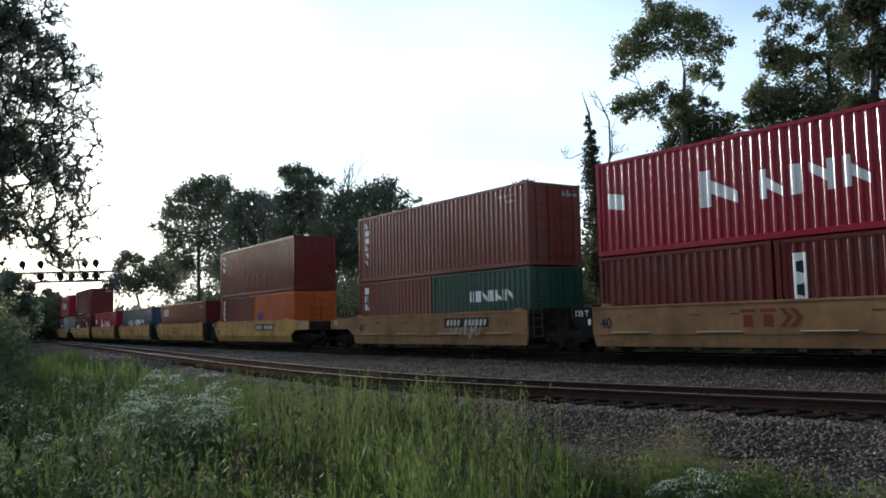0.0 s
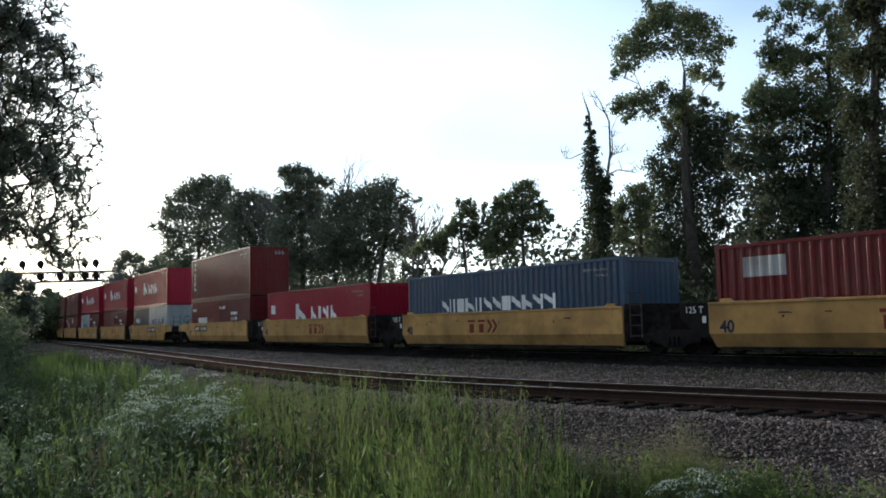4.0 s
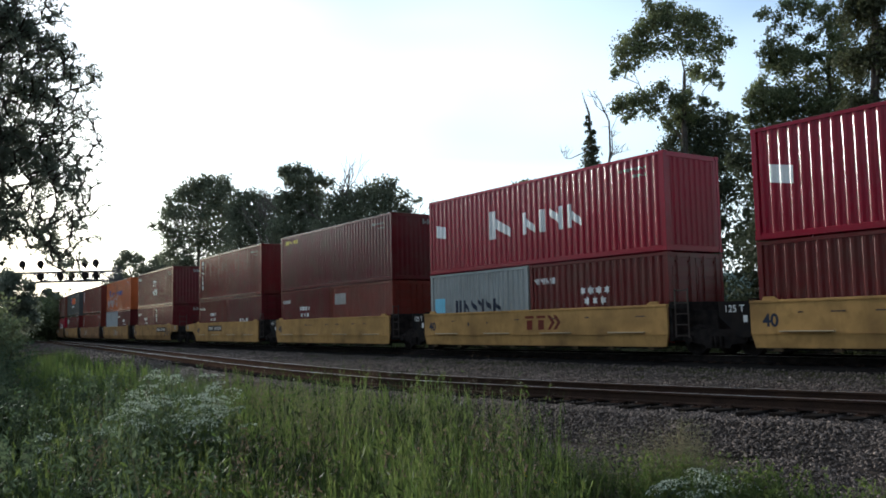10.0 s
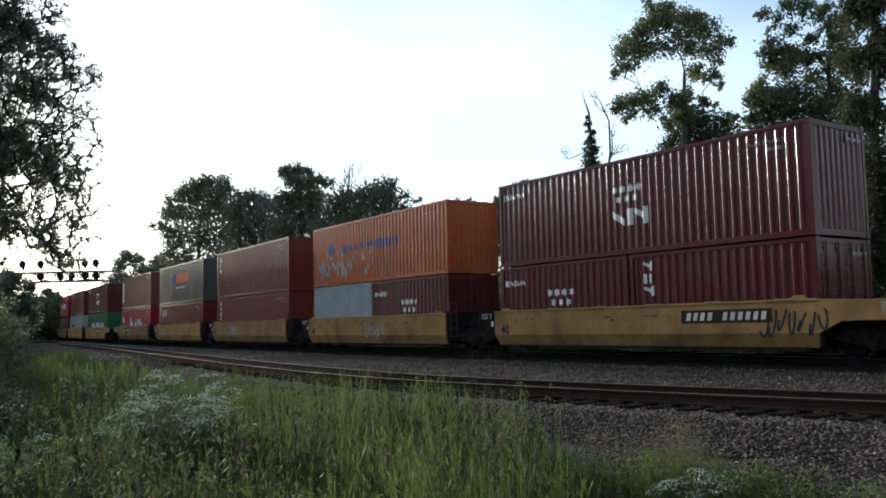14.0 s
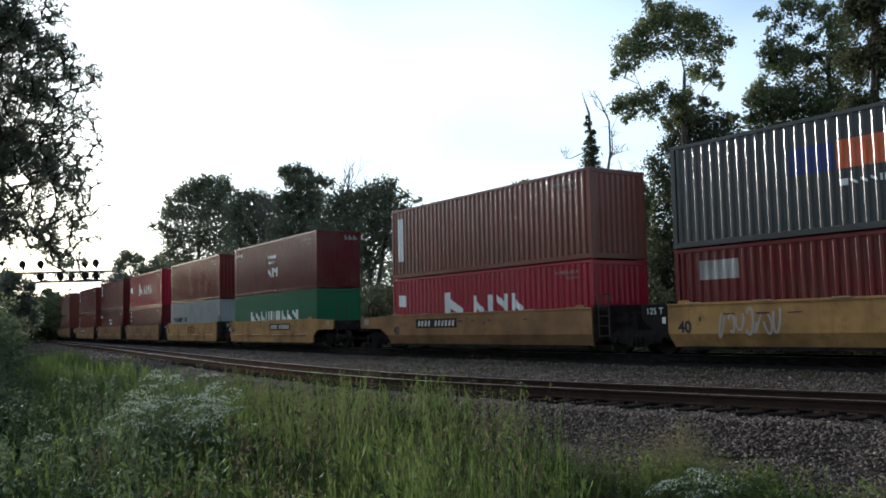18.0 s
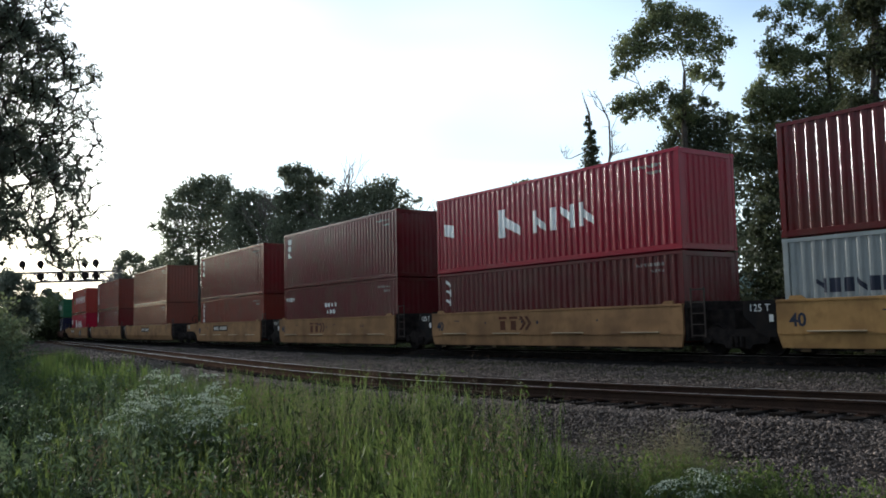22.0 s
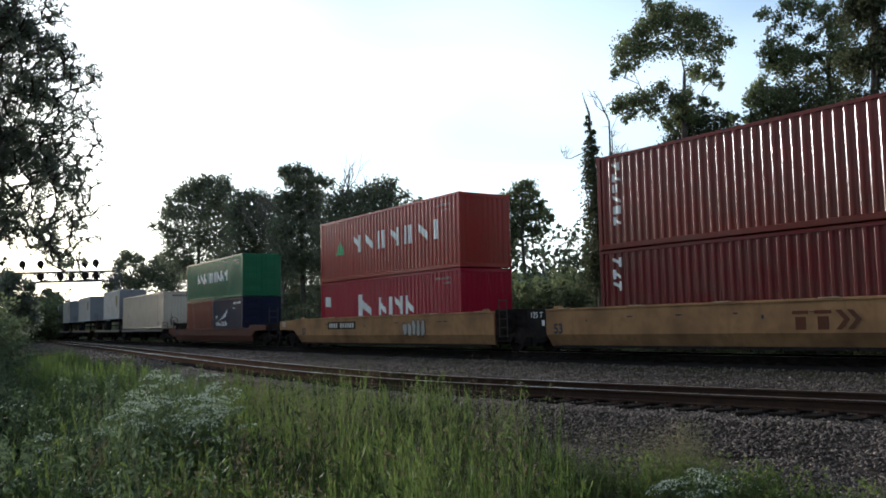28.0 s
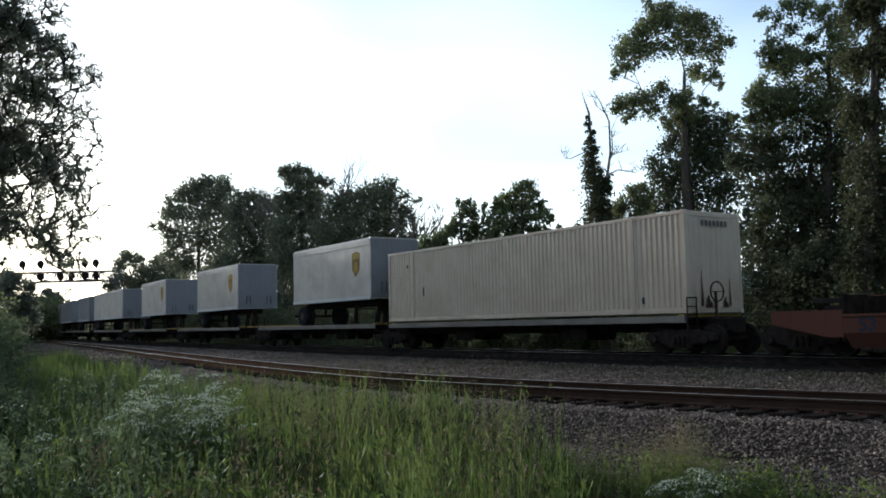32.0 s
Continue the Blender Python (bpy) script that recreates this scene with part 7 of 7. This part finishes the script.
def feather_grass():
    """Thin pale grass with loose feathery heads, in tufts along the edge of the stone: place, top, spread and count of each."""
    rng = np.random.default_rng(64)
    P, H = [], []
    for x, y, top, wide, n_ in ((-2.3, 12.6, 0.72, 0.25, 60), (-1.8, 12.2, 0.66, 0.22, 60), (-1.35, 11.9, 0.62, 0.25, 70), (-0.9, 12.3, 0.55, 0.3, 60), (-0.4, 11.8, 0.62, 0.12, 26), (0.1, 11.2, 0.6, 0.18, 40), (0.6, 10.6, 0.68, 0.16, 60), (0.8, 10.5, 0.58, 0.12, 40), (2.25, 9.7, 0.22, 0.16, 50), (2.55, 9.6, 0.3, 0.12, 70), (2.8, 9.2, 0.0, 0.14, 40), (1.6, 9.8, 0.25, 0.2, 50)):
        p = np.stack([x + rng.normal(size=n_) * wide, y + rng.normal(size=n_) * wide, np.zeros(n_)], 1)
        p[:, 2] = ground_z(p[:, 0], p[:, 1]) - 0.02
        P.append(p)
        H.append((top - p[:, 2]) * rng.uniform(0.62, 1.0, n_))
    p, h = np.concatenate(P), np.concatenate(H)
    V, T = blades(p, 0.85 * h, 0.006 + 0 * h, rng)
    k = 26
    c = np.repeat(p, k, 0)
    f = rng.uniform(0.66, 1.0, len(c))
    c += rng.normal(size=c.shape) * np.stack([0.02 + 0.09 * (1 - f), 0.02 + 0.09 * (1 - f), 0 * f], 1)
    c[:, 2] += np.repeat(h, k) * f
    v2, t2 = leaf_arrays(c, 0.024, rng, -1.0, 0.4)
    tagged(piece("feather_grass", fast_mesh("feather_grass", np.concatenate([V, v2]), np.concatenate([T, t2 + len(V)])), FEATHER), "pale dry grass with loose feathery heads", "grass", kind="stuff")


feather_grass()


def head_mesh(k):
    """A flat, arching flower head: sprays of tiny florets in a wide plate."""
    rng = np.random.default_rng(700 + k)
    a, r = rng.uniform(0, 6.28, 46), 0.125 * rng.uniform(0, 1, 46) ** 0.55
    c = np.stack([r * np.cos(a), 0.7 * r * np.sin(a), 0.02 - 2.2 * r ** 2 + rng.normal(size=46) * 0.006], 1)
    return fast_mesh("flower_head", *leaf_arrays(c, 0.02, rng, 0.0))


def white_weed(x, y, tall, seed, umbels=9):
    """A branching weed with flat white flower heads."""
    rng, rnd = np.random.default_rng(seed), random.Random(seed)
    z = float(ground_z([x], [y])[0])
    root = thing("flowering_weed", "tall weed with flat white flower heads", "weed", "white-flowered weeds", m=pose(x, y, z))
    tops = []
    for k in range(umbels):
        a, r = rnd.uniform(0, 6.28), rnd.uniform(0.05, 0.3)
        top = Vector((r * math.cos(a), r * math.sin(a), tall * rnd.uniform(0.72, 1.0)))
        stem = piece("stem", Geo().tube([(0, 0, 0), (0.3 * top.x, 0.3 * top.y, top.z * 0.6), top], [0.008, 0.006, 0.003], 4).mesh("stem"), WEED, root)
        i = rnd.randrange(6)
        tagged(piece("flower_head", shared(("head", i), lambda: head_mesh(i)), BLOOM, stem, "flat white flower head", m=Matrix.Translation(top) @ pose(0, 0, 0, rnd.uniform(-14, 14), rnd.uniform(-14, 14), rnd.uniform(0, 360))), kind="stuff")
        tops.append(top)
    c = np.concatenate([np.array(h) * rng.uniform(0.3, 0.97, (12, 1)) + rng.normal(size=(12, 3)) * 0.05 for h in tops])
    v, t = leaf_arrays(c, 0.075, rng, 0.0, 0.6)
    tagged(piece("foliage", fast_mesh("foliage", v, t), SILVER_WEED, root, "feathery green leaves"), kind="stuff")


for k in range(15):
    white_weed(-3.0 + rnd.uniform(-0.6, 0.6), 9.5 + rnd.uniform(-0.8, 1.0), rnd.uniform(1.15, 1.74), 500 + k, 7)
for x, y, h in ((-4.35, 9.4, 1.1), (-3.0, 7.9, 0.95), (2.42, 9.0, 0.52), (2.62, 9.2, 0.5), (2.25, 8.9, 0.5), (2.75, 9.0, 0.46), (2.5, 8.7, 0.48), (-1.2, 6.8, 0.9), (-4.9, 9.4, 1.2)):
    white_weed(x, y, h, int(900 + 37 * x + 11 * y), 7)


for x, y, r, h in ((-4.5, 8.6, 0.55, 1.25), (-5.4, 10.0, 0.7, 1.5), (-6.4, 12.4, 0.8, 1.6), (-3.9, 7.3, 0.45, 1.0), (-7.4, 14.2, 0.9, 1.7), (-4.8, 7.2, 0.5, 1.1), (-5.9, 9.0, 0.6, 1.3), (-3.4, 8.5, 0.4, 1.05), (-6.9, 11.0, 0.7, 1.5), (-2.2, 10.4, 0.45, 1.2), (-8.4, 16.2, 1.2, 2.2), (-9.5, 18.2, 1.4, 2.4), (-7.7, 15.0, 1.0, 1.9), (-10.4, 20.0, 1.3, 2.6), (-3.3, 6.2, 0.5, 1.0), (-4.0, 6.6, 0.55, 1.1), (-2.7, 7.0, 0.4, 0.95), (-4.3, 8.0, 0.6, 1.2), (-5.0, 8.4, 0.6, 1.3), (-5.2, 11.4, 0.7, 1.4), (-4.2, 10.6, 0.5, 1.2), (-6.0, 14.0, 0.8, 1.5), (-3.1, 5.4, 0.4, 0.8)):
    bush("weed_bush", "bushy grey-green weed among the grass", (x, y), r, h, 5200, 0.05, SILVER_WEED, int(abs(x) * 100 + y * 7))

for x, y, r, h in ((-3.55, 6.7, 0.5, 0.9), (-2.85, 5.3, 0.42, 0.6), (-3.9, 7.6, 0.5, 1.05), (-5.6, 10.6, 0.7, 1.5), (-4.7, 10.0, 0.4, 1.1)):
    bush("weed_bush", "low dark leafy bush in the long grass", (x, y), r, h, 6500, 0.05, DARK_WEED if y > 9 else GRASS, int(abs(x) * 90 + y * 5))


def yellow_flowers():
    rng = np.random.default_rng(61)
    p = scatter(150, -5.0, 3.0, 3.6, 9.0, rng)
    p[:, 2] += 0.5 + rng.uniform(0, 0.3, len(p))
    v, t = leaf_arrays(np.repeat(p, 5, 0) + rng.normal(size=(len(p) * 5, 3)) * 0.012, 0.03, rng, 0.0)
    tagged(piece("yellow_flowers", fast_mesh("yellow_flowers", v, t), YELLOW_BLOOM), "scattered small yellow wild flowers", "flowers", kind="stuff")


yellow_flowers()


def stones(name, label, x, y, size, rng, lift=0.2):
    """Broken stones: uneven eight-sided lumps."""
    k = len(x)
    base = np.array([(1, 0, 0), (-1, 0, 0), (0, 1, 0), (0, -1, 0), (0, 0, 1), (0, 0, -1)], float)
    faces = np.array([(0, 2, 4), (2, 1, 4), (1, 3, 4), (3, 0, 4), (2, 0, 5), (1, 2, 5), (3, 1, 5), (0, 3, 5)])
    v = base[None] * rng.uniform(0.5, 1.15, (k, 6, 1)) + rng.normal(size=(k, 6, 3)) * 0.16
    a = rng.uniform(0, 2 * np.pi, k)
    b = rng.uniform(-0.9, 0.9, k)
    ca, sa, cb, sb = np.cos(a), np.sin(a), np.cos(b), np.sin(b)
    vx, vy, vz = v[..., 0], v[..., 1], v[..., 2]
    vy, vz = vy * cb[:, None] - vz * sb[:, None], vy * sb[:, None] + vz * cb[:, None]
    vx, vy = vx * ca[:, None] - vy * sa[:, None], vx * sa[:, None] + vy * ca[:, None]
    s = (size * rng.uniform(0.55, 1.35, k))[:, None]
    z = ground_z(x, y) + size * lift + 0.012
    V = np.stack([vx * s + x[:, None], vy * s + y[:, None], vz * s * 0.8 + z[:, None]], 2).reshape(-1, 3)
    T = (faces[None] + (np.arange(k) * 6)[:, None, None]).reshape(-1, 3)
    tagged(piece(name, fast_mesh(name, V, T), STONE), label, "ballast", kind="stuff")


def stone_field():
    rng = np.random.default_rng(12)
    # the pad and the near shoulder
    s = rng.uniform(-40, 2, 260000)
    o = near_offset(s) - 0.75 - 1.2 - rng.uniform(0, 1, len(s)) ** 0.9 * 9.5
    x, y, _ = spot(s, o)
    ok = ~grassy(x, y) & (y > 4.5) & (x < 0.6 * y + 1.5) & (x > -0.5 * y)
    stones("loose_ballast", "loose grey crushed stones on the shoulder", x[ok], y[ok], 0.028, rng, 0.3)
    # between and around the tracks
    s = rng.uniform(-46, 0, 80000)
    o = rng.uniform(-9.2, -0.5, len(s))
    x, y, _ = spot(s, o)
    c = near_offset(s) - 0.75
    ok = (np.abs(o - c) > 0.0) & (x < 0.6 * y + 1.5)
    stones("track_ballast", "grey crushed stones between the tracks", x[ok], y[ok], 0.029, rng)
    # farther along, larger and sparser
    s = rng.uniform(-120, -42, 36000)
    o = rng.uniform(-10.5, -0.5, len(s))
    x, y, _ = spot(s, o)
    stones("far_ballast", "grey crushed stones farther along the tracks", x, y, 0.075, rng)


stone_field()


# ---- movement ----
SPEED, SLOWING = 13.5375, -0.01416       # along the line, metres and seconds, about the middle of the clip


def along(t):
    return SPEED * (t - 16.0) + SLOWING * (t - 16.0) ** 2 / 2


def train_pose(s, length, z):
    xa, ya, _ = spot(s - length / 2, CENTRE)
    xb, yb, _ = spot(s + length / 2, CENTRE)
    turn = math.degrees(math.atan2(float(yb - ya), float(xb - xa)))
    return pose(float(xa + xb) / 2, float(ya + yb) / 2, 0.0, BANK, 0, turn) if z == 0 else pose(float(xa + xb) / 2, float(ya + yb) / 2, 0.0, 0, 0, turn) @ pose(0, 0, 0, BANK) @ pose(0, 0, z)


def motions():
    for ob, u, length, z in THEIR:
        walk(ob, [(t, train_pose(u + along(t), length, z)) for t in range(0, 33, 2)])
    for axle, u, x in WHEELS:
        # turning is keyed while the axle is near
        rows, t0 = [], 16.0 + (-70.0 - u) / SPEED
        first, last = max(0, round(t0 * FPS)), min(32 * FPS, round((t0 + 4.6) * FPS))
        if last <= first:
            continue
        ticks = sorted({0, *range(first, last + 1), 32 * FPS})
        for f in ticks:
            g = min(max(f, first), last)
            rows.append((f / FPS, pose(x, 0, 0.42) @ pose(0, 0, 0, 0, math.degrees(along(g / FPS) / 0.42) % 360)))
        walk(axle, rows)


motions()
